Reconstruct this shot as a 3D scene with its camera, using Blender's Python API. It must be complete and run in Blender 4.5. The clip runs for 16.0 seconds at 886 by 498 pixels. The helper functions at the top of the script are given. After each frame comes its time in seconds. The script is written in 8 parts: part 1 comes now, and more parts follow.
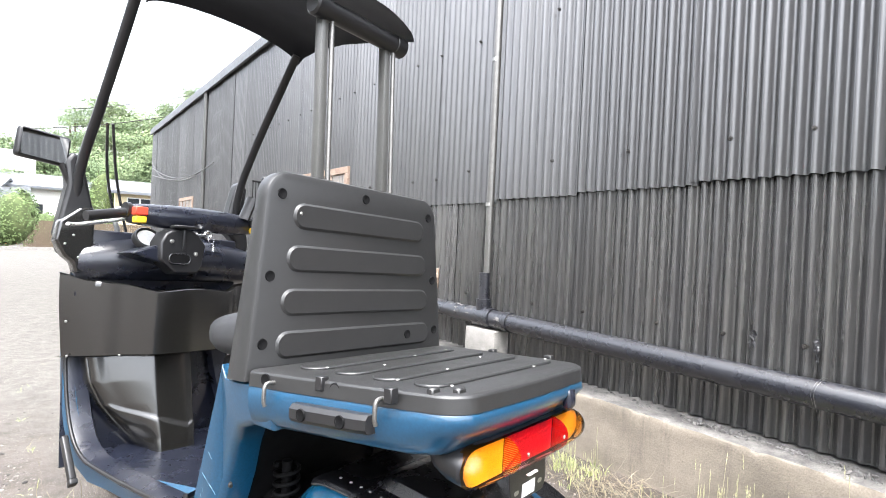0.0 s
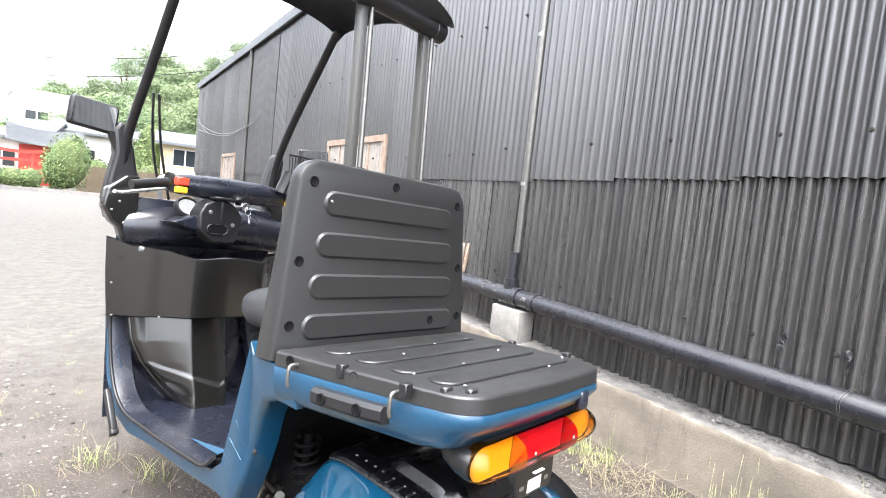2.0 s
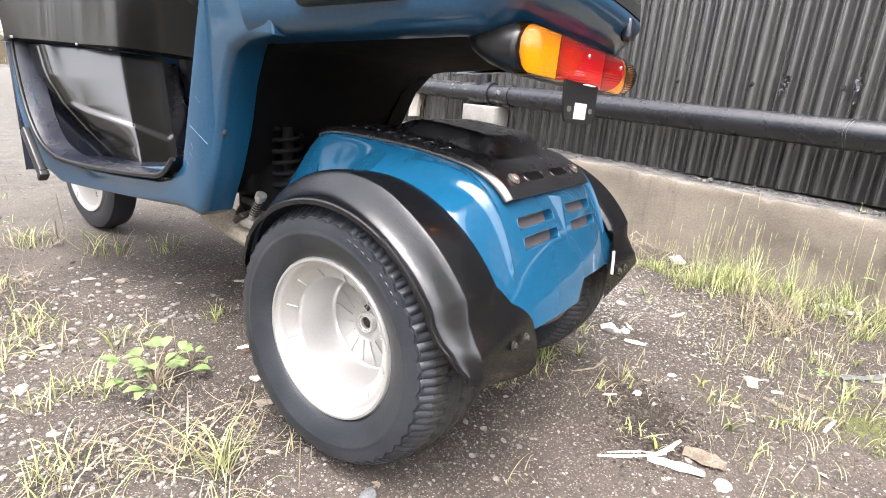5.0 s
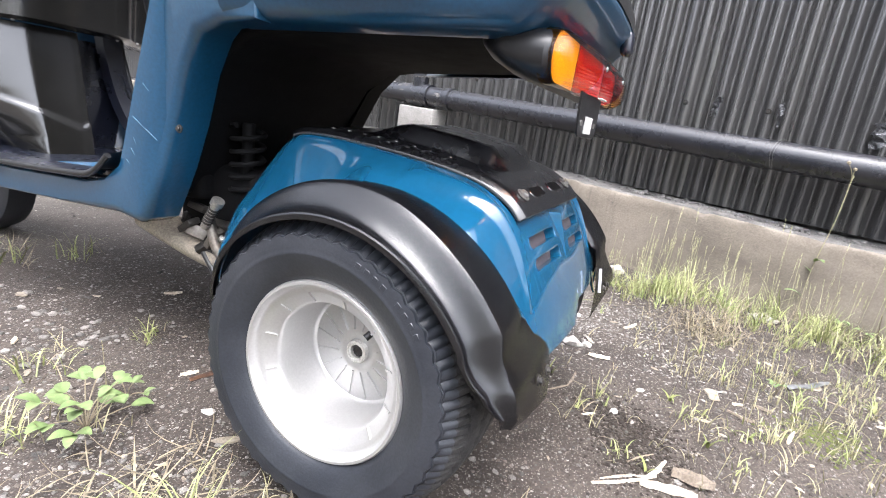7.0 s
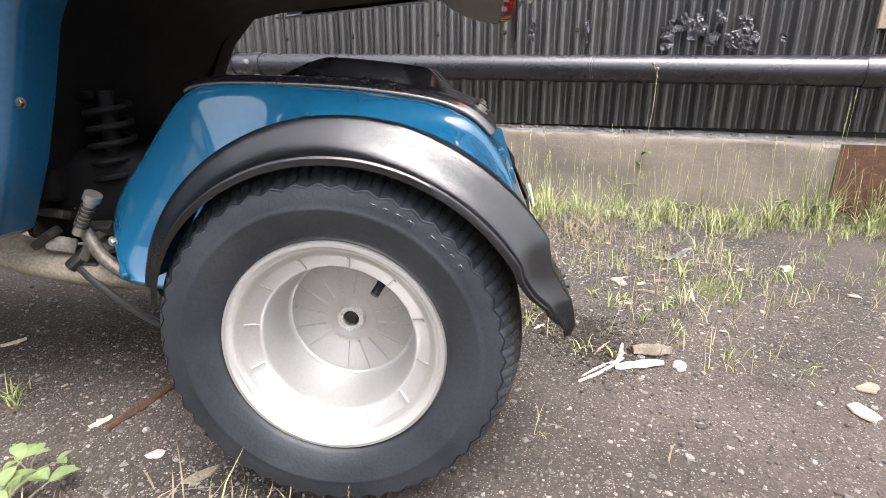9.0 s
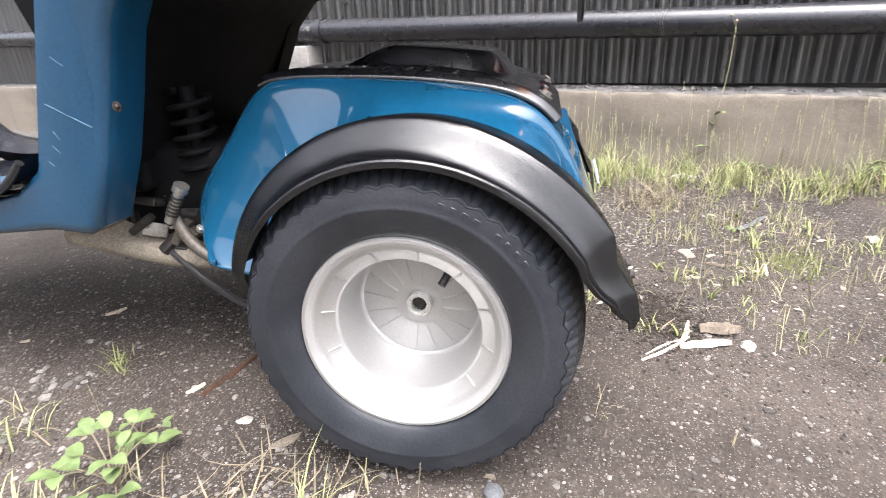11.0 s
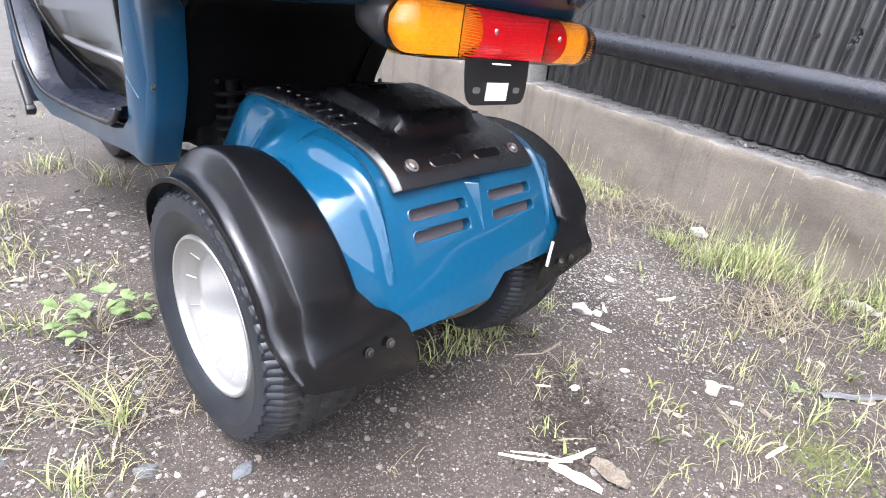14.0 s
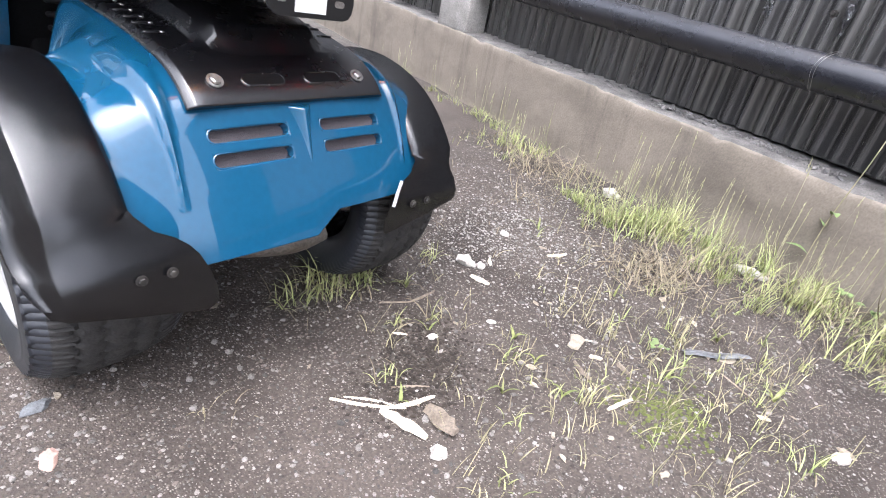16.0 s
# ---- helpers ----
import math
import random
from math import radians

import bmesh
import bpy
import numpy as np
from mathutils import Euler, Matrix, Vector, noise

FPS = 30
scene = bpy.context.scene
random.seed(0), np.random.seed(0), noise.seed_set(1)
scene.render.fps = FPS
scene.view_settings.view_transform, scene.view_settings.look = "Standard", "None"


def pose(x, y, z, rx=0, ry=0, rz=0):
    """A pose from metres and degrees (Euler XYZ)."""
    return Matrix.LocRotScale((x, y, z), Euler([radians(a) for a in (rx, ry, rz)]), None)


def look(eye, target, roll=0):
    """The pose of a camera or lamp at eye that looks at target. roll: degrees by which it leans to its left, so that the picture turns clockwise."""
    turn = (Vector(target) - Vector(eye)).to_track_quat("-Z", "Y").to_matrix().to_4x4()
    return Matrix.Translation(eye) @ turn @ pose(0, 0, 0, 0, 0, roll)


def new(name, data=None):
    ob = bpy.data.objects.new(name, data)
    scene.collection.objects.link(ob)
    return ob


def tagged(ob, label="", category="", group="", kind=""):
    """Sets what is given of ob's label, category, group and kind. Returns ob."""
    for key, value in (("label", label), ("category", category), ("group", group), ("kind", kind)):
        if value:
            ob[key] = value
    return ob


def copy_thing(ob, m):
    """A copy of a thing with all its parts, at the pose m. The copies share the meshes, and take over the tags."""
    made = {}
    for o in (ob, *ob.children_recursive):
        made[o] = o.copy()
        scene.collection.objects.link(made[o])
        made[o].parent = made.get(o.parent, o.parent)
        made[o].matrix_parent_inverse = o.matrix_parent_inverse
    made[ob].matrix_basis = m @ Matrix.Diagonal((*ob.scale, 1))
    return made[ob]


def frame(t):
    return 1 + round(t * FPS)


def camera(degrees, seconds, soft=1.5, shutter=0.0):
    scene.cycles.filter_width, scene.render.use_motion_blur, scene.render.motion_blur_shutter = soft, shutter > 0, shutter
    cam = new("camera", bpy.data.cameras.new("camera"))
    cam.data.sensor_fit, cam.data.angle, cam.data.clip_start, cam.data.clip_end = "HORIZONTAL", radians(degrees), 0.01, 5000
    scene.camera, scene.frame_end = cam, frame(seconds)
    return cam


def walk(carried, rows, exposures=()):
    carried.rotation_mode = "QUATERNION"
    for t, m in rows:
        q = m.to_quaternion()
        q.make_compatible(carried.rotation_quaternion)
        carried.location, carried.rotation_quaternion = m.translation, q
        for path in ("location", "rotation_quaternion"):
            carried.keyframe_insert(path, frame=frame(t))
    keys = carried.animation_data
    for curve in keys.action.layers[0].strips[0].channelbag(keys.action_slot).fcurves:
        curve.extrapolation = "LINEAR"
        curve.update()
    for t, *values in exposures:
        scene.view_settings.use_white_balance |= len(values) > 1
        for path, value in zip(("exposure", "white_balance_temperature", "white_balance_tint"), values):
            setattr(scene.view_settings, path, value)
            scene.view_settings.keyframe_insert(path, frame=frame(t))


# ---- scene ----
cam = camera(79.0, 16.0, soft=0.9, shutter=0.15)
PATH = [
    (0, (-1.0, -0.739, 1.111), (0.581, 0.487, 1.093), 2.7),
    (0.5, (-0.99, -0.759, 1.155), (0.578, 0.482, 1.119), 2.5),
    (1, (-0.984, -0.766, 1.185), (0.519, 0.547, 1.05), 4.3),
    (1.5, (-0.992, -0.764, 1.181), (0.507, 0.552, 1.03), 5.8),
    (2, (-1.002, -0.763, 1.182), (0.499, 0.549, 1.028), 6.1),
    (2.5, (-0.987, -0.766, 1.151), (0.527, 0.534, 1.017), 6.3),
    (3, (-0.951, -0.742, 0.993), (0.576, 0.544, 0.879), 5.9),
    (3.5, (-0.92, -0.708, 0.827), (0.625, 0.516, 0.486), 2.9),
    (4, (-0.925, -0.66, 0.706), (0.633, 0.479, 0.183), 3.0),
    (4.2, (-0.942, -0.641, 0.678), (0.623, 0.474, 0.123), 3.5),
    (6.3, (-0.939, -0.488, 0.63), (0.696, 0.527, 0.086), 7.8),
    (6.5, (-0.942, -0.457, 0.643), (0.73, 0.505, 0.115), 8.4),
    (7, (-0.943, -0.42, 0.633), (0.807, 0.384, 0.095), 8.2),
    (7.5, (-0.934, -0.34, 0.598), (0.914, 0.128, -0.006), 5.2),
    (8, (-0.951, -0.259, 0.578), (0.926, 0.013, -0.056), 3.3),
    (8.2, (-0.945, -0.216, 0.553), (0.94, 0.008, -0.078), 2.1),
    (10.3, (-0.988, -0.161, 0.541), (0.926, -0.016, -0.021), -1.4),
    (10.5, (-0.989, -0.158, 0.54), (0.924, -0.005, -0.023), -1.7),
    (11, (-0.962, -0.171, 0.595), (0.858, 0.19, -0.153), -2.5),
    (11.5, (-0.952, -0.217, 0.698), (0.709, 0.536, -0.124), 1.6),
    (12, (-0.936, -0.281, 0.734), (0.571, 0.679, -0.165), 8.1),
    (12.5, (-0.911, -0.376, 0.748), (0.57, 0.547, -0.227), 13.9),
    (13, (-0.831, -0.52, 0.749), (0.659, 0.394, -0.224), 14.6),
    (13.5, (-0.749, -0.654, 0.752), (0.686, 0.401, -0.159), 10.1),
    (14, (-0.687, -0.752, 0.747), (0.666, 0.45, -0.105), 6.9),
    (14.5, (-0.636, -0.818, 0.737), (0.7, 0.427, -0.079), 6.0),
    (15, (-0.619, -0.815, 0.701), (0.782, 0.3, -0.191), 11.9),
    (15.5, (-0.601, -0.816, 0.75), (0.846, 0.184, -0.201), 11.8),
    (16, (-0.501, -0.903, 0.714), (0.901, 0.157, -0.239), 11.4),
]
EXPOSURES = [(0, 2.98, 6340, 10), (2.4, 2.98, 6340, 10), (3, 2.99, 6440, 10), (3.6, 2.94, 6540, 11), (4.2, 2.79, 6740, 12), (6.4, 2.69, 6190, 13), (7.4, 2.54, 6290, 13), (8.3, 2.44, 6490, 13), (10.5, 2.34, 6540, 14), (11.6, 2.66, 6150, 14), (12.5, 2.54, 6050, 15), (14, 2.54, 5950, 14), (16, 2.39, 6050, 15)]
from mathutils.bvhtree import BVHTree
walk(cam, [(t, look(eye, target, roll)) for t, eye, target, roll in PATH], EXPOSURES)

# ---- light ----
world = bpy.data.worlds.new("sky")
scene.world = world
world.use_nodes = True
wn = world.node_tree.nodes
wn.clear()
sky = wn.new("ShaderNodeTexSky")
sky.sky_type, sky.sun_disc = "NISHITA", False
sky.sun_elevation, sky.sun_rotation = radians(69), radians(-122)
sky.air_density, sky.dust_density, sky.ozone_density = 1.0, 5.0, 1.0
wb = wn.new("ShaderNodeBackground")
wb.inputs["Strength"].default_value = 0.15
wo = wn.new("ShaderNodeOutputWorld")
haze = wn.new("ShaderNodeHueSaturation")  # thin overcast takes most of the blue out
haze.inputs["Saturation"].default_value = 0.3
world.node_tree.links.new(sky.outputs[0], haze.inputs["Color"])
world.node_tree.links.new(haze.outputs[0], wb.inputs[0])
world.node_tree.links.new(wb.outputs[0], wo.inputs[0])
sun = new("sun", bpy.data.lights.new("sun", "SUN"))
sun.data.energy, sun.data.angle, sun.data.color = 0.5, radians(60), (1.0, 0.985, 0.97)
SUN_AZ, SUN_EL = radians(-122), radians(69)
sun_dir = Vector((math.sin(SUN_AZ) * math.cos(SUN_EL), math.cos(SUN_AZ) * math.cos(SUN_EL), math.sin(SUN_EL)))
sun.matrix_world = look(sun_dir * 30, (0, 0, 0))


# ---- materials ----
def material(name, base, rough=0.5, metal=0.0, second=None, scale=8.0, fine=90.0, bump=0.1, amount=0.5,
             coat=0.0, coat_rough=0.04, spec=0.5, ior=1.5, stretch=(1, 1, 1), island=0.0, objrandom=0.0, rough_var=0.1, transmission=0.0):
    """Two scales of colour variation, roughness variation and fine relief, in metres of the world."""
    m = bpy.data.materials.new(name)
    m.use_nodes = True
    n, ln = m.node_tree.nodes, m.node_tree.links
    b = n["Principled BSDF"]
    geo = n.new("ShaderNodeNewGeometry")
    mp = n.new("ShaderNodeMapping")
    mp.inputs["Scale"].default_value = stretch
    ln.new(geo.outputs["Position"], mp.inputs["Vector"])
    a = n.new("ShaderNodeTexNoise")
    a.inputs["Scale"].default_value, a.inputs["Detail"].default_value, a.inputs["Roughness"].default_value = scale, 6, 0.62
    f = n.new("ShaderNodeTexNoise")
    f.inputs["Scale"].default_value, f.inputs["Detail"].default_value = fine, 3
    ln.new(mp.outputs[0], a.inputs["Vector"])
    ln.new(mp.outputs[0], f.inputs["Vector"])
    ramp = n.new("ShaderNodeValToRGB")
    ramp.color_ramp.elements[0].position, ramp.color_ramp.elements[1].position = 0.36, 0.66
    ln.new(a.outputs["Fac"], ramp.inputs[0])
    second = second or tuple(c * 0.72 for c in base)
    mix = n.new("ShaderNodeMix")
    mix.data_type = "RGBA"
    mix.inputs["A"].default_value, mix.inputs["B"].default_value = (*base, 1), (*second, 1)
    fac = n.new("ShaderNodeMath")
    fac.operation = "MULTIPLY"
    fac.inputs[1].default_value = amount
    ln.new(ramp.outputs[0], fac.inputs[0])
    ln.new(fac.outputs[0], mix.inputs["Factor"])
    last = mix.outputs["Result"]
    speck = n.new("ShaderNodeMapRange")
    speck.inputs["From Min"].default_value, speck.inputs["From Max"].default_value = 0.3, 0.7
    speck.inputs["To Min"].default_value, speck.inputs["To Max"].default_value = 1 - 0.35 * amount, 1 + 0.35 * amount
    ln.new(f.outputs["Fac"], speck.inputs["Value"])
    value = speck.outputs[0]
    for use, src in ((island, geo.outputs["Random Per Island"]), (objrandom, None)):
        if use:
            if src is None:
                src = n.new("ShaderNodeObjectInfo").outputs["Random"]
            r = n.new("ShaderNodeMapRange")
            r.inputs["To Min"].default_value, r.inputs["To Max"].default_value = 1 - use, 1 + use
            ln.new(src, r.inputs["Value"])
            k = n.new("ShaderNodeMath")
            k.operation = "MULTIPLY"
            ln.new(value, k.inputs[0])
            ln.new(r.outputs[0], k.inputs[1])
            value = k.outputs[0]
    sc = n.new("ShaderNodeVectorMath")
    sc.operation = "SCALE"
    ln.new(last, sc.inputs[0])
    ln.new(value, sc.inputs["Scale"])
    ln.new(sc.outputs[0], b.inputs["Base Color"])
    rr = n.new("ShaderNodeMapRange")
    rr.inputs["To Min"].default_value, rr.inputs["To Max"].default_value = max(0.02, rough - rough_var), min(1, rough + rough_var)
    ln.new(a.outputs["Fac"], rr.inputs["Value"])
    ln.new(rr.outputs[0], b.inputs["Roughness"])
    b.inputs["Metallic"].default_value = metal
    b.inputs["Specular IOR Level"].default_value = spec
    b.inputs["IOR"].default_value = ior
    b.inputs["Coat Weight"].default_value = coat
    b.inputs["Coat Roughness"].default_value = coat_rough
    b.inputs["Transmission Weight"].default_value = transmission
    if bump:
        bp = n.new("ShaderNodeBump")
        bp.inputs["Strength"].default_value, bp.inputs["Distance"].default_value = bump, 0.004
        ln.new(f.outputs["Fac"], bp.inputs["Height"])
        ln.new(bp.outputs[0], b.inputs["Normal"])
    return m


BLUE = material("blue_paint", (0.0050, 0.058, 0.120), 0.22, second=(0.0047, 0.055, 0.115), scale=3, bump=0.0, amount=0.15, coat=1.0, coat_rough=0.02, spec=0.15, rough_var=0.03)
# same paint as BLUE: duller from wear, and darkened for its shaded faces
BLUE_WORN = material("worn_blue_paint", (0.0046, 0.045, 0.096), 0.34, second=(0.0065, 0.050, 0.104), scale=14, fine=160, bump=0.03, amount=0.4, coat=0.9, coat_rough=0.09, rough_var=0.1)
BLACK = material("black_plastic", (0.014, 0.014, 0.015), 0.36, scale=10, fine=700, bump=0.06, amount=0.5, rough_var=0.08)
GLOSSBLACK = material("semi_gloss_black_plastic", (0.006, 0.006, 0.0072), 0.27, scale=6, fine=500, bump=0.012, amount=0.4, spec=0.6, ior=1.72, rough_var=0.03, coat=0.12, coat_rough=0.12)
FENDERBLACK = material("satin_black_fender_plastic", (0.006, 0.006, 0.0074), 0.25, scale=6, fine=500, bump=0.012, amount=0.4, spec=0.6, ior=1.85, rough_var=0.04, coat=0.15, coat_rough=0.12)
GREY = material("dark_grey_moulded_plastic", (0.0195, 0.0196, 0.0198), 0.38, second=(0.0135, 0.0136, 0.0137), scale=12, fine=800, bump=0.10, amount=0.6, ior=1.6, rough_var=0.1)
NAVY = material("dark_navy_plastic", (0.010, 0.012, 0.021), 0.28, scale=10, fine=500, bump=0.03, amount=0.5, ior=1.7)
RUBBER = material("tyre_rubber", (0.0115, 0.0140, 0.0195), 0.42, second=(0.034, 0.037, 0.044), scale=11, fine=260, bump=0.10, amount=0.6, spec=0.6)
DUSTY = material("dusty_tyre_tread", (0.034, 0.032, 0.030), 0.85, second=(0.014, 0.014, 0.014), scale=18, fine=260, bump=0.4, amount=0.9)
SILVER = material("silver_painted_steel", (0.50, 0.495, 0.485), 0.36, 0.68, second=(0.45, 0.445, 0.437), scale=8, fine=300, bump=0.01, amount=0.12)
HUBSTEEL = material("machined_hub_steel", (0.72, 0.71, 0.68), 0.38, 0.5, second=(0.30, 0.28, 0.25), scale=120, fine=400, bump=0.1, amount=0.5)
# black plastic set darker and duller for shade below the body and in hollows
SHADEBLACK = material("black_plastic_underside", (0.005, 0.005, 0.0055), 0.72, scale=20, fine=200, bump=0.08, amount=0.6, spec=0.12)
CHROME = material("polished_steel", (0.75, 0.75, 0.75), 0.14, 1.0, scale=20, bump=0.0, amount=0.2, rough_var=0.06)
STEEL = material("dull_zinc_steel", (0.45, 0.44, 0.42), 0.4, 0.9, scale=30, fine=300, bump=0.1, amount=0.6)
PALECAST = material("dusty_pale_casting", (0.30, 0.265, 0.21), 0.7, 0.1, second=(0.17, 0.14, 0.11), scale=18, fine=220, bump=0.25, amount=0.8)
CASTING = material("cast_aluminium", (0.16, 0.15, 0.135), 0.55, 0.6, second=(0.12, 0.10, 0.08), scale=16, fine=200, bump=0.2, amount=0.8)
OILY = material("oily_black_metal", (0.018, 0.017, 0.016), 0.45, 0.3, second=(0.05, 0.045, 0.04), scale=25, fine=150, bump=0.3, amount=0.9)
CLOTH = material("seat_vinyl", (0.03, 0.031, 0.034), 0.55, scale=15, fine=500, bump=0.15, amount=0.5)
PALESTRIP = material("dull_pale_metal", (0.27, 0.275, 0.29), 0.55, 0.2, scale=40, fine=250, bump=0.4, amount=0.6)
# pale grey that stands for the sky mirrored in a black edge
GLINTEDGE = material("worn_pale_edge", (0.42, 0.43, 0.45), 0.4, scale=30, fine=200, bump=0.1, amount=0.6)
WHITE = material("white_card", (0.82, 0.82, 0.80), 0.6, scale=10, bump=0.02, amount=0.15)
YELLOW = material("yellow_switch", (0.85, 0.55, 0.03), 0.4, scale=10, bump=0, amount=0.1)
REDSW = material("red_switch", (0.7, 0.06, 0.03), 0.4, scale=10, bump=0, amount=0.1)


def lens_material(name, colour):
    """Thin clear-coloured moulding, ribbed across."""
    m = bpy.data.materials.new(name)
    m.use_nodes = True
    n, ln = m.node_tree.nodes, m.node_tree.links
    n.clear()
    tr, gl, mx, out, fr = (n.new(k) for k in ("ShaderNodeBsdfTransparent", "ShaderNodeBsdfGlossy", "ShaderNodeMixShader", "ShaderNodeOutputMaterial", "ShaderNodeFresnel"))
    tr.inputs["Color"].default_value = (*colour, 1)
    gl.inputs["Roughness"].default_value = 0.07
    fr.inputs["IOR"].default_value = 1.45
    wave, geo, bp = n.new("ShaderNodeTexWave"), n.new("ShaderNodeNewGeometry"), n.new("ShaderNodeBump")
    wave.bands_direction = "Z"
    wave.inputs["Scale"].default_value = 75
    bp.inputs["Strength"].default_value, bp.inputs["Distance"].default_value = 0.3, 0.002
    ln.new(geo.outputs["Position"], wave.inputs["Vector"])
    ln.new(wave.outputs["Fac"], bp.inputs["Height"])
    ln.new(bp.outputs[0], gl.inputs["Normal"])
    ln.new(bp.outputs[0], fr.inputs["Normal"])
    ln.new(fr.outputs[0], mx.inputs[0])
    ln.new(tr.outputs[0], mx.inputs[1])
    ln.new(gl.outputs[0], mx.inputs[2])
    ln.new(mx.outputs[0], out.inputs[0])
    return m


AMBER = lens_material("amber_lens", (1.0, 0.56, 0.05))
RED = lens_material("red_lens", (0.80, 0.05, 0.09))
REFLECTOR = material("silvered_reflector", (0.92, 0.92, 0.90), 0.4, 0.0, second=(0.85, 0.85, 0.83), scale=30, fine=200, bump=0.05, amount=0.4)

WALLBLACK = material("black_painted_corrugated_steel", (0.126, 0.126, 0.129), 0.30, 0.72, second=(0.150, 0.149, 0.145), scale=3.0, fine=60, bump=0.03,
                     amount=0.35, spec=0.5, stretch=(1, 1, 0.03), objrandom=0.16, rough_var=0.03)
WALLOLD = material("tarred_corrugated_steel", (0.092, 0.092, 0.094), 0.27, 0.72, second=(0.172, 0.167, 0.156), scale=9, fine=140, bump=0.14,
                   amount=0.55, spec=0.5, stretch=(1, 1, 0.05), objrandom=0.22, rough_var=0.05)
PIPE = material("black_painted_pipe", (0.012, 0.013, 0.017), 0.28, second=(0.024, 0.024, 0.029), scale=9, fine=180, bump=0.08, amount=0.6, ior=1.65)
CONCRETE = material("weathered_concrete", (0.200, 0.172, 0.138), 0.9, second=(0.150, 0.130, 0.106), scale=3.0, fine=160, bump=0.45, amount=0.35, stretch=(1, 1, 0.75))


def weather(m, dark, streak=0.6):
    """Vertical run-off streaks, broad damp patches and small pits over a plain material."""
    n, ln = m.node_tree.nodes, m.node_tree.links
    b = n["Principled BSDF"]
    geo = n.new("ShaderNodeNewGeometry")
    old = b.inputs["Base Color"].links[0].from_socket
    for scale, stretch, lo, hi, k in ((7.0, (1, 1, 0.10), 0.52, 0.68, streak), (1.6, (1, 1, 1.6), 0.46, 0.66, 0.55), (45.0, (1, 1, 1), 0.62, 0.72, 0.5)):
        mp, tex, cut, mul, mix = (n.new(q) for q in ("ShaderNodeMapping", "ShaderNodeTexNoise", "ShaderNodeMapRange", "ShaderNodeMath", "ShaderNodeMix"))
        mp.inputs["Scale"].default_value = stretch
        tex.inputs["Scale"].default_value, tex.inputs["Detail"].default_value, tex.inputs["Roughness"].default_value = scale, 8, 0.7
        cut.inputs["From Min"].default_value, cut.inputs["From Max"].default_value = lo, hi
        mul.operation = "MULTIPLY"
        mul.inputs[1].default_value = k
        mix.data_type = "RGBA"
        mix.inputs["B"].default_value = (*dark, 1)
        ln.new(geo.outputs["Position"], mp.inputs["Vector"])
        ln.new(mp.outputs[0], tex.inputs["Vector"])
        ln.new(tex.outputs["Fac"], cut.inputs["Value"])
        ln.new(cut.outputs[0], mul.inputs[0])
        ln.new(mul.outputs[0], mix.inputs["Factor"])
        ln.new(old, mix.inputs["A"])
        old = mix.outputs["Result"]
    ln.new(old, b.inputs["Base Color"])
    return m


weather(CONCRETE, (0.075, 0.064, 0.052))
SLATE = material("blue_grey_pebble", (0.115, 0.122, 0.130), 0.8, second=(0.075, 0.078, 0.080), scale=60, fine=300, bump=0.3, amount=0.7)
BLOCKCON = material("pale_concrete_block", (0.27, 0.258, 0.24), 0.9, second=(0.16, 0.152, 0.14), scale=12, fine=150, bump=0.5, amount=0.7)
RUST = material("rust_stain", (0.10, 0.045, 0.022), 0.9, second=(0.05, 0.028, 0.018), scale=20, fine=160, bump=0.5, amount=0.9)
DARKZINC = material("dark_zinc_wire", (0.20, 0.195, 0.185), 0.4, 0.8, scale=30, fine=300, bump=0.1, amount=0.6)
MORTAR = material("crumbled_mortar", (0.21, 0.20, 0.19), 0.95, second=(0.05, 0.05, 0.05), scale=16, fine=160, bump=0.8, amount=0.95)
LEDGETOP = material("dusty_ledge_top", (0.150, 0.142, 0.132), 0.95, second=(0.045, 0.043, 0.042), scale=9, fine=190, bump=0.8, amount=0.9)
WOOD = material("weathered_timber", (0.22, 0.145, 0.105), 0.8, second=(0.32, 0.265, 0.21), scale=10, fine=120, bump=0.4, amount=0.8)
FADED = material("faded_window_board", (0.30, 0.275, 0.245), 0.7, second=(0.20, 0.17, 0.145), scale=6, fine=90, bump=0.2, amount=0.7)
TAPE = material("torn_silver_tape", (0.20, 0.20, 0.21), 0.28, 0.8, second=(0.05, 0.05, 0.05), scale=60, fine=200, bump=0.6, amount=0.9)
STRAW = material("dry_straw", (0.205, 0.174, 0.12), 0.85, second=(0.145, 0.117, 0.075), scale=30, bump=0.0, amount=0.6, island=0.3)
SEEDHEAD = material("pale_seed_head", (0.30, 0.285, 0.17), 0.75, second=(0.25, 0.255, 0.12), scale=9, bump=0.0, amount=0.6, island=0.25)
SPROUT = material("seedling_blade", (0.115, 0.145, 0.038), 0.6, second=(0.21, 0.20, 0.08), scale=40, bump=0.0, amount=0.6, objrandom=0.25)
PALEGRAVEL = material("pale_stone_chips", (0.21, 0.20, 0.185), 0.9, second=(0.15, 0.142, 0.13), scale=40, fine=300, bump=0.2, amount=0.6, island=0.45)
GRASS = material("green_grass", (0.22, 0.265, 0.095), 0.65, second=(0.36, 0.36, 0.165), scale=9, bump=0.0, amount=0.8, island=0.3)
LEAF = material("weed_leaf", (0.125, 0.185, 0.062), 0.65, second=(0.19, 0.24, 0.10), scale=30, bump=0.0, amount=0.6, island=0.25)
SPRIG = material("yellowing_sprig", (0.245, 0.235, 0.125), 0.7, second=(0.32, 0.275, 0.175), scale=12, bump=0.0, amount=0.8, island=0.3)
MOSS = material("moss", (0.085, 0.10, 0.022), 0.95, second=(0.06, 0.06, 0.025), scale=60, fine=300, bump=0.8, amount=0.8)
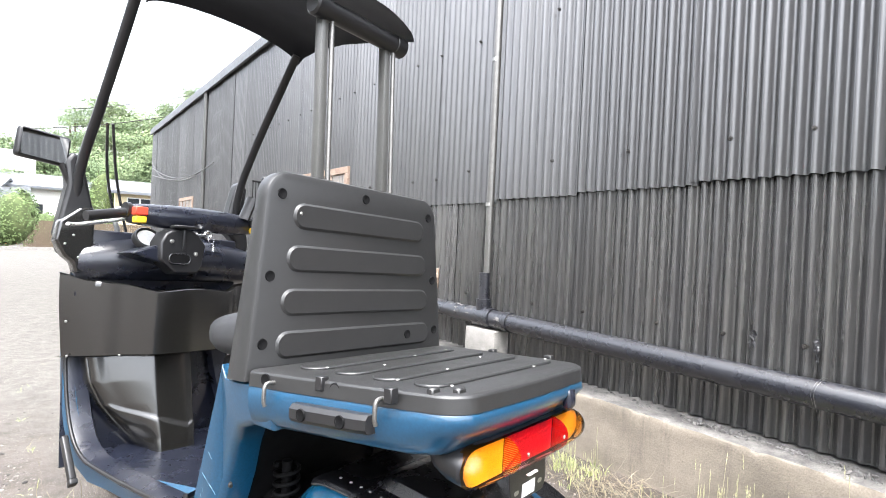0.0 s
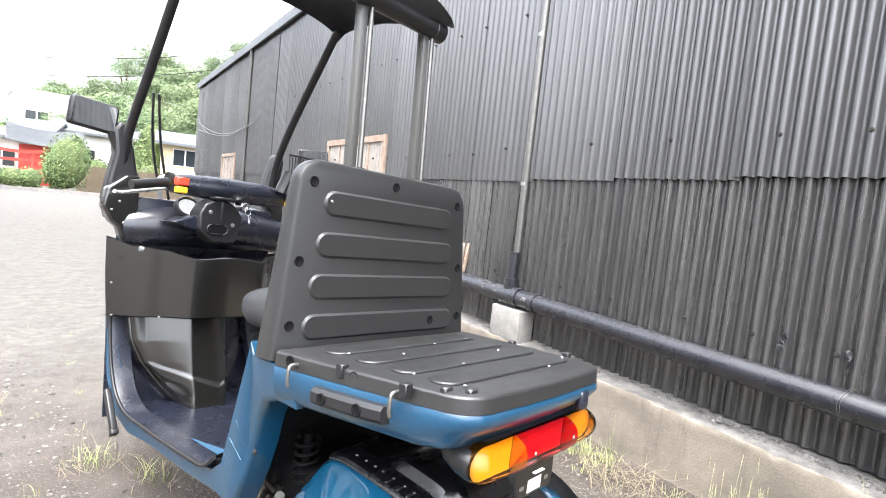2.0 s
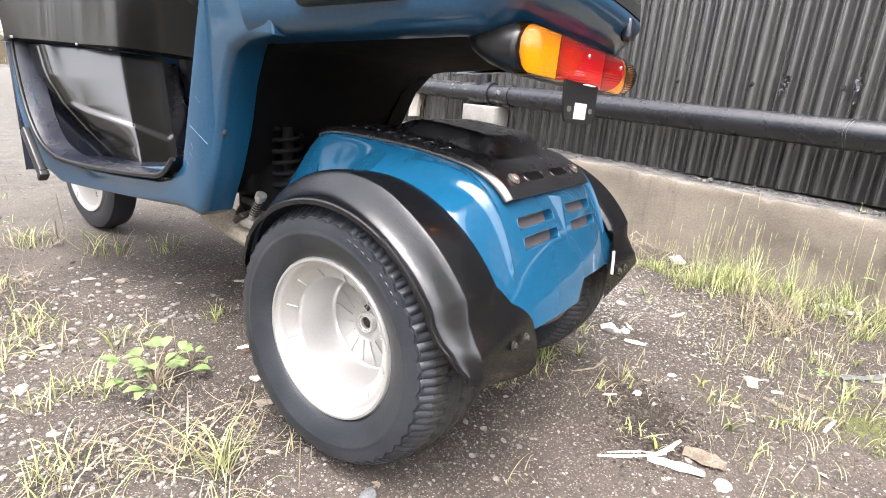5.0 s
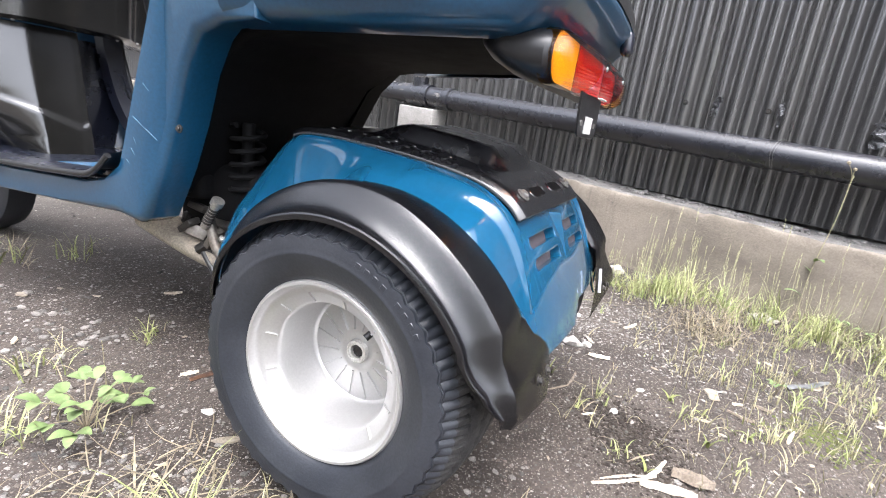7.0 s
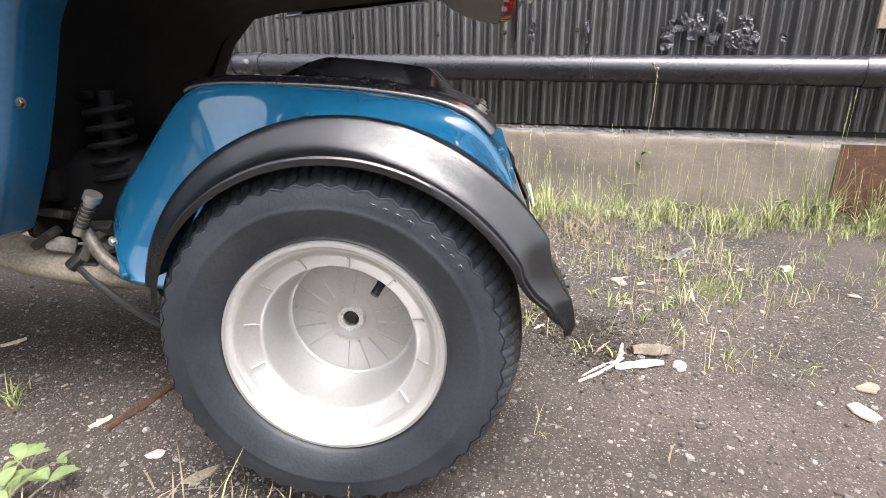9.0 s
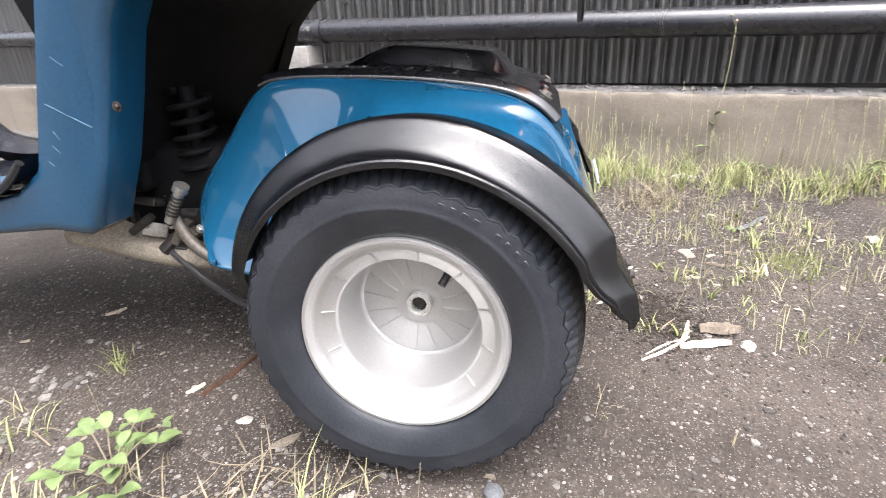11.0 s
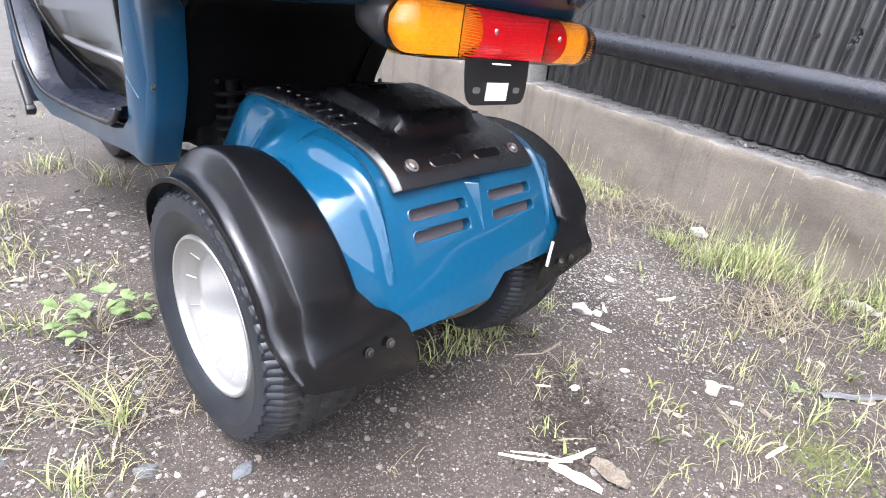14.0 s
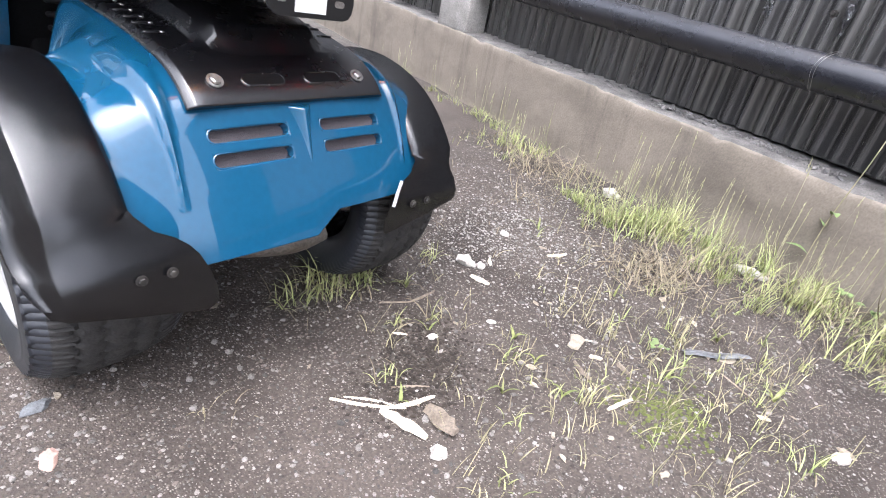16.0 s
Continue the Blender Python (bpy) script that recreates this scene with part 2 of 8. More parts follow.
TILECHIP = material("pinkish_tile", (0.36, 0.24, 0.20), 0.8, scale=40, fine=250, bump=0.2, amount=0.5)
LITTER = material("bleached_leaf_litter", (0.33, 0.29, 0.23), 0.85, second=(0.18, 0.14, 0.10), scale=40, fine=250, bump=0.4, amount=0.7, objrandom=0.35)
VENTMESH = material("dusty_vent_mesh", (0.082, 0.068, 0.073), 0.75, second=(0.07, 0.06, 0.06), scale=40, fine=600, bump=0.6, amount=0.6)
STONE = material("gravel_stone", (0.178, 0.165, 0.150), 0.9, second=(0.065, 0.060, 0.055), scale=40, fine=400, bump=0.2, amount=0.8, island=0.75)
PALE = material("pale_stone", (0.38, 0.36, 0.33), 0.9, second=(0.24, 0.225, 0.205), scale=25, fine=200, bump=0.5, amount=0.7)
GREYWOOD = material("grey_weathered_wood", (0.20, 0.165, 0.13), 0.9, second=(0.12, 0.095, 0.07), scale=30, fine=250, bump=0.4, amount=0.8, objrandom=0.2)
SPLINTER = material("bleached_wood_splinter", (0.50, 0.43, 0.33), 0.85, second=(0.45, 0.38, 0.29), scale=30, fine=200, bump=0.3, amount=0.7)
TREES = material("tree_foliage", (0.125, 0.18, 0.085), 0.8, second=(0.19, 0.24, 0.12), scale=0.35, fine=3, bump=0.0, amount=0.9, island=0.22)
HEDGE = material("hedge_leaves", (0.10, 0.155, 0.055), 0.8, second=(0.16, 0.21, 0.075), scale=1.2, fine=8, bump=0.0, amount=0.8, island=0.22)
DARKTREES = material("dense_dark_foliage", (0.055, 0.085, 0.035), 0.8, second=(0.085, 0.115, 0.05), scale=0.8, fine=4, bump=0.0, amount=0.8, island=0.4)
BARK = material("bark", (0.12, 0.09, 0.06), 0.9, scale=8, fine=60, bump=0.6, amount=0.7)
PLASTER = material("white_plaster", (0.75, 0.74, 0.70), 0.85, second=(0.62, 0.60, 0.55), scale=1.2, fine=30, bump=0.1, amount=0.5)
CREAM = material("cream_siding", (0.62, 0.52, 0.33), 0.8, scale=2, fine=30, bump=0.1, amount=0.4)
ROOFTILE = material("grey_roof_tiles", (0.13, 0.14, 0.15), 0.7, scale=3, fine=20, bump=0.4, amount=0.6)
VERMILION = material("vermilion_paint", (0.45, 0.045, 0.03), 0.6, scale=3, fine=40, bump=0.05, amount=0.4)
DARKGLASS = material("window_glass", (0.03, 0.035, 0.04), 0.06, scale=2, bump=0, amount=0.2, coat=0.5, rough_var=0.02)
MIRRORGLASS = material("mirror_glass", (0.85, 0.86, 0.86), 0.03, 1.0, scale=5, bump=0, amount=0.05, rough_var=0.01)
RIBGREY = material("grey_painted_channel", (0.10, 0.10, 0.095), 0.4, 0.3, scale=14, fine=300, bump=0.05, amount=0.4)


def ground_material():
    m = material("packed_dirt_and_gravel", (0.069, 0.0555, 0.0462), 0.95, second=(0.022, 0.016, 0.0125), scale=2.3, fine=170, bump=1.0, amount=0.9)
    n, ln = m.node_tree.nodes, m.node_tree.links
    b = n["Principled BSDF"]
    geo = n.new("ShaderNodeNewGeometry")
    vor = n.new("ShaderNodeTexVoronoi")
    vor.inputs["Scale"].default_value = 250
    ln.new(geo.outputs["Position"], vor.inputs["Vector"])
    cut = n.new("ShaderNodeMapRange")
    cut.inputs["From Min"].default_value, cut.inputs["From Max"].default_value = 0.24, 0.42
    cut.inputs["To Min"].default_value, cut.inputs["To Max"].default_value = 1.0, 0.0
    ln.new(vor.outputs["Distance"], cut.inputs["Value"])
    sep = n.new("ShaderNodeSeparateColor")
    ln.new(vor.outputs["Color"], sep.inputs[0])
    pick = n.new("ShaderNodeMath")
    pick.operation = "GREATER_THAN"
    pick.inputs[1].default_value = 0.55
    ln.new(sep.outputs[0], pick.inputs[0])
    both = n.new("ShaderNodeMath")
    both.operation = "MULTIPLY"
    ln.new(cut.outputs[0], both.inputs[0])
    ln.new(pick.outputs[0], both.inputs[1])
    shade = n.new("ShaderNodeMix")
    shade.data_type = "RGBA"
    shade.inputs["A"].default_value, shade.inputs["B"].default_value = (0.085, 0.076, 0.067, 1), (0.27, 0.245, 0.215, 1)
    ln.new(sep.outputs[1], shade.inputs["Factor"])
    old = b.inputs["Base Color"].links[0].from_socket
    # far off the lot turns to pale dry gravel
    big = n.new("ShaderNodeSeparateXYZ")
    ln.new(geo.outputs["Position"], big.inputs[0])
    far = n.new("ShaderNodeMapRange")
    far.inputs["From Min"].default_value, far.inputs["From Max"].default_value = 1.2, 3.6
    ln.new(big.outputs["Y"], far.inputs["Value"])
    dry = n.new("ShaderNodeMix")
    dry.data_type = "RGBA"
    lot = n.new("ShaderNodeTexNoise")
    lot.inputs["Scale"].default_value, lot.inputs["Detail"].default_value, lot.inputs["Roughness"].default_value = 9, 10, 0.85
    ln.new(geo.outputs["Position"], lot.inputs["Vector"])
    spread = n.new("ShaderNodeMapRange")
    spread.inputs["From Min"].default_value, spread.inputs["From Max"].default_value = 0.36, 0.64
    ln.new(lot.outputs["Fac"], spread.inputs["Value"])
    patchy = n.new("ShaderNodeMix")
    patchy.data_type = "RGBA"
    patchy.inputs["A"].default_value, patchy.inputs["B"].default_value = (0.050, 0.048, 0.040, 1), (0.158, 0.150, 0.138, 1)
    ln.new(spread.outputs[0], patchy.inputs["Factor"])
    ln.new(patchy.outputs["Result"], dry.inputs["B"])
    ln.new(old, dry.inputs["A"])
    fm = n.new("ShaderNodeMath")
    fm.operation = "MULTIPLY"
    fm.inputs[1].default_value = 0.75
    ln.new(far.outputs[0], fm.inputs[0])
    ln.new(fm.outputs[0], dry.inputs["Factor"])
    mx = n.new("ShaderNodeMix")
    mx.data_type = "RGBA"
    ln.new(both.outputs[0], mx.inputs["Factor"])
    ln.new(dry.outputs["Result"], mx.inputs["A"])
    ln.new(shade.outputs["Result"], mx.inputs["B"])
    ln.new(mx.outputs["Result"], b.inputs["Base Color"])
    bp2 = n.new("ShaderNodeBump")
    bp2.inputs["Strength"].default_value, bp2.inputs["Distance"].default_value = 0.6, 0.006
    ln.new(both.outputs[0], bp2.inputs["Height"])
    ln.new(b.inputs["Normal"].links[0].from_socket, bp2.inputs["Normal"])
    ln.new(bp2.outputs[0], b.inputs["Normal"])
    return m


GROUND = ground_material()
GRIT = material("brown_grit", (0.095, 0.080, 0.068), 0.95, second=(0.045, 0.035, 0.029), scale=40, fine=400, bump=0.2, amount=0.8, island=0.6)
SCRATCH = material("paint_scratch", (0.07, 0.15, 0.21), 0.6, scale=40, fine=400, bump=0.1, amount=0.4)


# ---- builders ----
def mesh_of(bm, name, smooth=40):
    bmesh.ops.recalc_face_normals(bm, faces=bm.faces[:])
    me = bpy.data.meshes.new(name)
    bm.to_mesh(me)
    bm.free()
    if smooth:
        for p in me.polygons:
            p.use_smooth = True
        me.set_sharp_from_angle(angle=radians(smooth))
    return me


def part(name, bm, mat, parent=None, label="", smooth=40, bevel=0.0, segments=2, kind=""):
    ob = new(name, mesh_of(bm, name, smooth) if isinstance(bm, bmesh.types.BMesh) else bm)
    if mat and not ob.data.materials:
        ob.data.materials.append(mat)
    if parent:
        ob.parent = parent
    if bevel:
        mod = ob.modifiers.new("bevel", "BEVEL")
        mod.width, mod.segments, mod.limit_method, mod.angle_limit = bevel, segments, "ANGLE", radians(35)
        mod.harden_normals = False
    return tagged(ob, label, kind=kind)


def repeat(src, parent, m, label=""):
    ob = new(src.name.split(".")[0], src.data)
    ob.parent = parent
    ob.matrix_basis = m
    return tagged(ob, label)


def box(bm, lo, hi, m=None):
    c = [(lo[i] + hi[i]) / 2 for i in range(3)]
    s = [abs(hi[i] - lo[i]) for i in range(3)]
    mm = Matrix.Translation(c) @ Matrix.Diagonal((*s, 1))
    bmesh.ops.create_cube(bm, size=1, matrix=(m or Matrix()) @ mm)
    return bm


def rounded_box(lo, hi, r=0.01, m=None, seg=3):
    bm = box(bmesh.new(), lo, hi)
    bmesh.ops.bevel(bm, geom=bm.edges[:], offset=r, segments=seg, profile=0.5, affect="EDGES")
    if m:
        bm.transform(m)
    return bm


def prism(bm, outline, a, b, axis="x"):
    """A flat outline drawn out from a to b along an axis."""
    def at(p, k):
        return {"x": (k, p[0], p[1]), "y": (p[0], k, p[1]), "z": (p[0], p[1], k)}[axis]
    va, vb = [bm.verts.new(at(p, a)) for p in outline], [bm.verts.new(at(p, b)) for p in outline]
    n = len(outline)
    bm.faces.new(va)
    bm.faces.new(vb[::-1])
    for i in range(n):
        bm.faces.new((va[i], va[(i + 1) % n], vb[(i + 1) % n], vb[i]))
    return bm


def grid(bm, rows, close_u=False, close_v=False):
    """Skin over rows of points."""
    vs = [[bm.verts.new(p) for p in row] for row in rows]
    nu, nv = len(vs), len(vs[0])
    for i in range(nu if close_u else nu - 1):
        for j in range(nv if close_v else nv - 1):
            bm.faces.new((vs[i][j], vs[(i + 1) % nu][j], vs[(i + 1) % nu][(j + 1) % nv], vs[i][(j + 1) % nv]))
    return vs


def lathe(bm, profile, n=48, axis="x"):
    """profile: (along, radius) pairs turned about an axis."""
    rows = []
    for k in range(n):
        a = 2 * math.pi * k / n
        c, s = math.cos(a), math.sin(a)
        rows.append([{"x": (h, r * c, r * s), "z": (r * c, r * s, h), "y": (r * c, h, r * s)}[axis] for h, r in profile])
    grid(bm, rows, close_u=True)
    return bm


def smooth_path(points, steps=6):
    pts = [Vector(p) for p in points]
    out = []
    for i in range(len(pts) - 1):
        p0, p1, p2, p3 = pts[max(i - 1, 0)], pts[i], pts[i + 1], pts[min(i + 2, len(pts) - 1)]
        for k in range(steps):
            t = k / steps
            out.append(0.5 * ((2 * p1) + (p2 - p0) * t + (2 * p0 - 5 * p1 + 4 * p2 - p3) * t * t + (3 * p1 - p0 - 3 * p2 + p3) * t ** 3))
    out.append(pts[-1])
    return out


def tube(bm, points, r, n=10, steps=5, squash=1.0, taper=None):
    pts = smooth_path(points, steps) if steps > 1 else [Vector(p) for p in points]
    rows, up = [], None
    for i, p in enumerate(pts):
        d = (pts[min(i + 1, len(pts) - 1)] - pts[max(i - 1, 0)]).normalized()
        if up is None:
            up = Vector((0, 0, 1)) if abs(d.z) < 0.9 else Vector((1, 0, 0))
        side = d.cross(up).normalized()
        up = side.cross(d).normalized()
        rr = r * (taper(i / (len(pts) - 1)) if taper else 1)
        rows.append([p + side * math.cos(2 * math.pi * k / n) * rr + up * math.sin(2 * math.pi * k / n) * rr * squash for k in range(n)])
    vs = grid(bm, rows, close_v=True)
    bm.faces.new(vs[0][::-1])
    bm.faces.new(vs[-1])
    return bm


def stadium(x0, x1, z0, z1, n=8):
    r, zc = (z1 - z0) / 2, (z0 + z1) / 2
    pts = []
    for k in range(n + 1):
        a = -math.pi / 2 + math.pi * k / n
        pts.append((x1 - r + r * math.cos(a), zc + r * math.sin(a)))
    for k in range(n + 1):
        a = math.pi / 2 + math.pi * k / n
        pts.append((x0 + r + r * math.cos(a), zc + r * math.sin(a)))
    return pts


def thing(name, label, category, group="", at=(0, 0, 0), m=None):
    e = new(name)
    e.empty_display_size = 0.1
    e.matrix_world = m or Matrix.Translation(at)
    return tagged(e, label, category, group)


# ---- ground ----
def ground_height(x, y):
    d = math.hypot(x, y)
    h = 0.010 * noise.noise((x * 1.7, y * 1.7, 3.0)) + 0.005 * noise.noise((x * 7, y * 7, 9.0)) + 0.0022 * noise.noise((x * 31, y * 31, 1.0))
    wheels = min(math.hypot(x - wx, (y - wy)) for wx, wy in ((-0.3, 0), (0.3, 0), (0, 1.42)))
    k = min(1, max(0, (wheels - 0.08) / 0.25))
    return h * (0.25 + 0.75 * k) * min(1, 30 / max(d, 1)) - 0.003


def build_ground():
    def axis(lo, hi, step, far):
        mid = list(np.arange(lo, hi + 1e-6, step))
        out, s = [], step
        v = hi
        while v < far:
            s *= 1.22
            v += s
            out.append(v)
        low, s, v = [], step, lo
        while v > -far:
            s *= 1.22
            v -= s
            low.append(v)
        return low[::-1] + mid + out
    xs, ys = axis(-1.3, 1.9, 0.022, 900), axis(-1.5, 1.7, 0.022, 900)
    verts = [(x, y, ground_height(x, y)) for y in ys for x in xs]
    w = len(xs)
    faces = [(j * w + i, j * w + i + 1, (j + 1) * w + i + 1, (j + 1) * w + i) for j in range(len(ys) - 1) for i in range(w - 1)]
    me = bpy.data.meshes.new("ground")
    me.from_pydata(verts, [], faces)
    for p in me.polygons:
        p.use_smooth = True
    me.materials.append(GROUND)
    tagged(new("ground", me), "packed dark dirt yard with gravel and weeds", "ground", kind="structure")


build_ground()

# ---- the shed wall: local x into the shed, local y along it ----
WALL = pose(1.84, 0, 0, 0, 0, -15.1)
WALL_INV = WALL.inverted()
PITCH = 0.0667
ledge_face = -0.175
V0, V1 = -4.2, 15.5
SEAMS = [-0.096 + 0.714 * k for k in range(-6, 24)]


def corrugated(bm, v0, v1, z0, z1, depth=0.0125, x=0.0, pitch=PITCH, per=12, wob=0.0):
    n = max(2, int(round((v1 - v0) / pitch * per)))
    rows = []
    for zz in (z0, z0 + (z1 - z0) * 0.33, z0 + (z1 - z0) * 0.66, z1):
        row = []
        for i in range(n + 1):
            v = v0 + (v1 - v0) * i / n
            o = depth * math.cos(2 * math.pi * v / pitch)
            o += wob * noise.noise((v * 2.2, zz * 1.3, 7))
            row.append((x - o, v, zz + (0.0015 * math.cos(2 * math.pi * v / pitch) if zz == z0 else 0)))
        rows.append(row)
    vs = grid(bm, rows)
    ret = bmesh.ops.extrude_face_region(bm, geom=bm.faces[:])
    bmesh.ops.translate(bm, verts=[e for e in ret["geom"] if isinstance(e, bmesh.types.BMVert)], vec=(0.0015, 0, 0))
    return bm


wall = tagged(new("wall_east"), "black-painted corrugated steel shed wall with lapped sheets", "wall", kind="structure")
wall.matrix_world = WALL


def lap_height(v):
    return 1.437 + 0.017 * round((0.99 - v) / 0.73) if v < 2 else 1.42


def build_wall_core():
    bm = bmesh.new()
    box(bm, (0.045, V0, 0.2), (0.18, V1, 3.86))
    part("backing", bm, OILY, wall)
    for z in (0.9, 1.3, 2.0, 2.7, 3.4):
        bm = bmesh.new()
        box(bm, (0.037, V0, z), (0.045, V1, z + 0.05))
        part("girt", bm, OILY, wall)


build_wall_core()

WINDOWS = [(3.52, 5.15, 1.02, 1.86), (10.4, 11.7, 1.05, 1.85)]


def build_sheets():
    for i, v in enumerate(SEAMS):
        a, b = v, v + 0.714
        if b < V0 or a > V1:
            continue
        fine = a > 1.2
        lap = lap_height((a + b) / 2)
        bm = corrugated(bmesh.new(), a - 0.02, b + 0.02, lap, 3.84, depth=0.0165 if not fine else 0.013, x=-0.012 - 0.007 * (i % 2), wob=0.004)
        part("sheet", bm, WALLBLACK, wall, smooth=60)
        bm = corrugated(bmesh.new(), a - 0.305, b - 0.265, 0.345, lap + 0.08, depth=0.0165, x=0.010 - 0.005 * (i % 2), wob=0.005)
        part("sheet", bm, WALLOLD if a < 2.5 else WALLBLACK, wall, smooth=60)


build_sheets()


def build_wall_trim():
    bm = bmesh.new()
    box(bm, (-0.09, V0 - 0.1, 3.82), (0.3, V1 + 0.06, 3.87))
    box(bm, (-0.11, V0 - 0.1, 3.77), (-0.085, V1 + 0.06, 3.90))
    part("eave", bm, ROOFTILE, wall, "dark eave board", bevel=0.004)
    bm = prism(bmesh.new(), [(-0.10, 3.93), (5.0, 5.35), (5.0, 5.25), (-0.10, 3.875)], V0 - 0.2, V1 + 0.1, "y")
    part("roof", bm, ROOFTILE, wall, "dark corrugated shed roof")
    bm = bmesh.new()
    box(bm, (0.0, V1 - 0.02, 0.0), (9.0, V1 + 0.14, 3.85))
    part("end_wall", bm, WALLBLACK, wall)
    # screws with washers at two heights
    screw = bmesh.new()
    lathe(screw, [(-0.016, 0.0001), (-0.016, 0.0055), (-0.006, 0.0055), (-0.006, 0.011), (0, 0.012)], 10, "x")
    me = mesh_of(screw, "screw")
    me.materials.append(OILY)
    spots = [(1.655, v) for v in (-1.34, -0.98, -0.625, -0.269, 0.297, 0.818, 1.589)] + [(2.585, v) for v in (-0.98, -0.27, 0.12, 0.797, 1.538)] + [(0.76, v) for v in (-1.75, -0.62, -0.283, 0.079, 0.545, 0.91, 1.6)]
    spots += [(z, 2.0 + 0.36 * k) for z in (1.62, 2.6) for k in range(14)]
    for z, v in spots:
        v = round(v / PITCH) * PITCH
        ob = new("screw", me)
        ob.parent = wall
        ob.location = (-0.032 if z > 1.5 else -0.008, v, z)


build_wall_trim()


def build_wall_window(v0, v1, z0, z1, n):
    w = tagged(new(f"window_{n}"), "boarded shed window with a weathered timber frame", "window", kind="structure")
    w.matrix_world = WALL
    f = 0.07
    for lo, hi in (((-0.05, v0, z1 - f), (-0.014, v1, z1)), ((-0.05, v0, z0), (-0.014, v1, z0 + f)),
                   ((-0.05, v0, z0 + f), (-0.014, v0 + f, z1 - f)), ((-0.05, v1 - f, z0 + f), (-0.014, v1, z1 - f))):
        part("window_frame", box(bmesh.new(), lo, hi), WOOD, w, bevel=0.004)
    part("pane", box(bmesh.new(), (-0.03, v0 + f, z0 + f), (-0.022, v1 - f, z1 - f)), FADED, w)
    for k in range(1, 4):
        v = v0 + (v1 - v0) * k / 4
        part("bar", box(bmesh.new(), (-0.042, v - 0.012, z0 + f), (-0.03, v + 0.012, z1 - f)), WOOD, w, bevel=0.003)


for n, win in enumerate(WINDOWS):
    build_wall_window(*win, n + 1)


def build_ledge():
    """Concrete footing with a rough, stained face."""
    bm = bmesh.new()
    vs = list(np.arange(V0, 3.0, 0.022)) + list(np.arange(3.0, V1, 0.4))
    rows = []
    for v in vs:
        top = 0.335 + 0.012 * (v - 0.3) * (1 if v < 3 else 0) + 0.006 * noise.noise((v * 3, 0, 0)) + 0.004 * noise.noise((v * 17, 2, 0))
        row = [(ledge_face - 0.015, v, -0.1)]
        for z in (0.0, 0.03, 0.06, 0.09, 0.12, 0.15, 0.18, 0.21, 0.24, 0.27, 0.295):
            row.append((ledge_face + 0.007 * noise.noise((v * 4, z * 6, 1)) + 0.0035 * noise.noise((v * 25, z * 25, 1)) + 0.0022 * noise.noise((v * 70, z * 70, 5)), v, z))
        chip = max(0, noise.noise((v * 9, 7, 3)) - 0.25) * 0.06
        e = 0.006 * noise.noise((v * 12, 5, 0)) + 0.004 * noise.noise((v * 45, 5, 2))
        row += [(ledge_face + 0.001, v, top - 0.010 - chip), (ledge_face + 0.005 + e, v, top - chip * 0.5), (ledge_face + 0.03, v, top + 0.003 + 0.003 * noise.noise((v * 50, 1, 8))), (ledge_face + 0.06, v, top + 0.004 + 0.004 * noise.noise((v * 50, 2, 8))),
                (ledge_face + 0.11, v, top + 0.006 + 0.004 * noise.noise((v * 40, 3, 8))), (0.05, v, top + 0.012)]
        rows.append(row)
    grid(bm, rows)
    fo = part("footing", bm, CONCRETE, wall, "stained rough concrete footing", smooth=60)
    fo.data.materials.append(LEDGETOP)
    for p in fo.data.polygons:
        if abs(p.normal.z) > 0.75 and p.center.z > 0.2:
            p.material_index = 1
    # crumbling mortar along the foot of the sheets
    bm = bmesh.new()
    rnd = random.Random(5)
    for k in range(520):
        v = rnd.uniform(-2.6, 1.6) if k < 260 else rnd.gauss(-0.55, 0.25)
        s = 0.0025 + 0.010 * rnd.random() ** 2
        m = Matrix.Translation((rnd.uniform(-0.10, -0.02), v, 0.338 + 0.012 * (v - 0.3))) @ pose(0, 0, 0, rnd.uniform(0, 90), rnd.uniform(0, 90), rnd.uniform(0, 360)) @ Matrix.Diagonal((s * 1.3, s * rnd.uniform(1, 2.2), s * 0.45, 1))
        bmesh.ops.create_icosphere(bm, subdivisions=1, radius=1, matrix=m)
    for vv in bm.verts:
        vv.co += Vector((noise.noise(vv.co * 60), noise.noise(vv.co * 60 + Vector((9, 0, 0))), noise.noise(vv.co * 60 + Vector((0, 9, 0))))) * 0.004
    part("mortar", bm, MORTAR, wall, "crumbled grey mortar", smooth=50, kind="stuff")


build_ledge()


def wall_point(u, v, z):
    return WALL @ Vector((u, v, z))


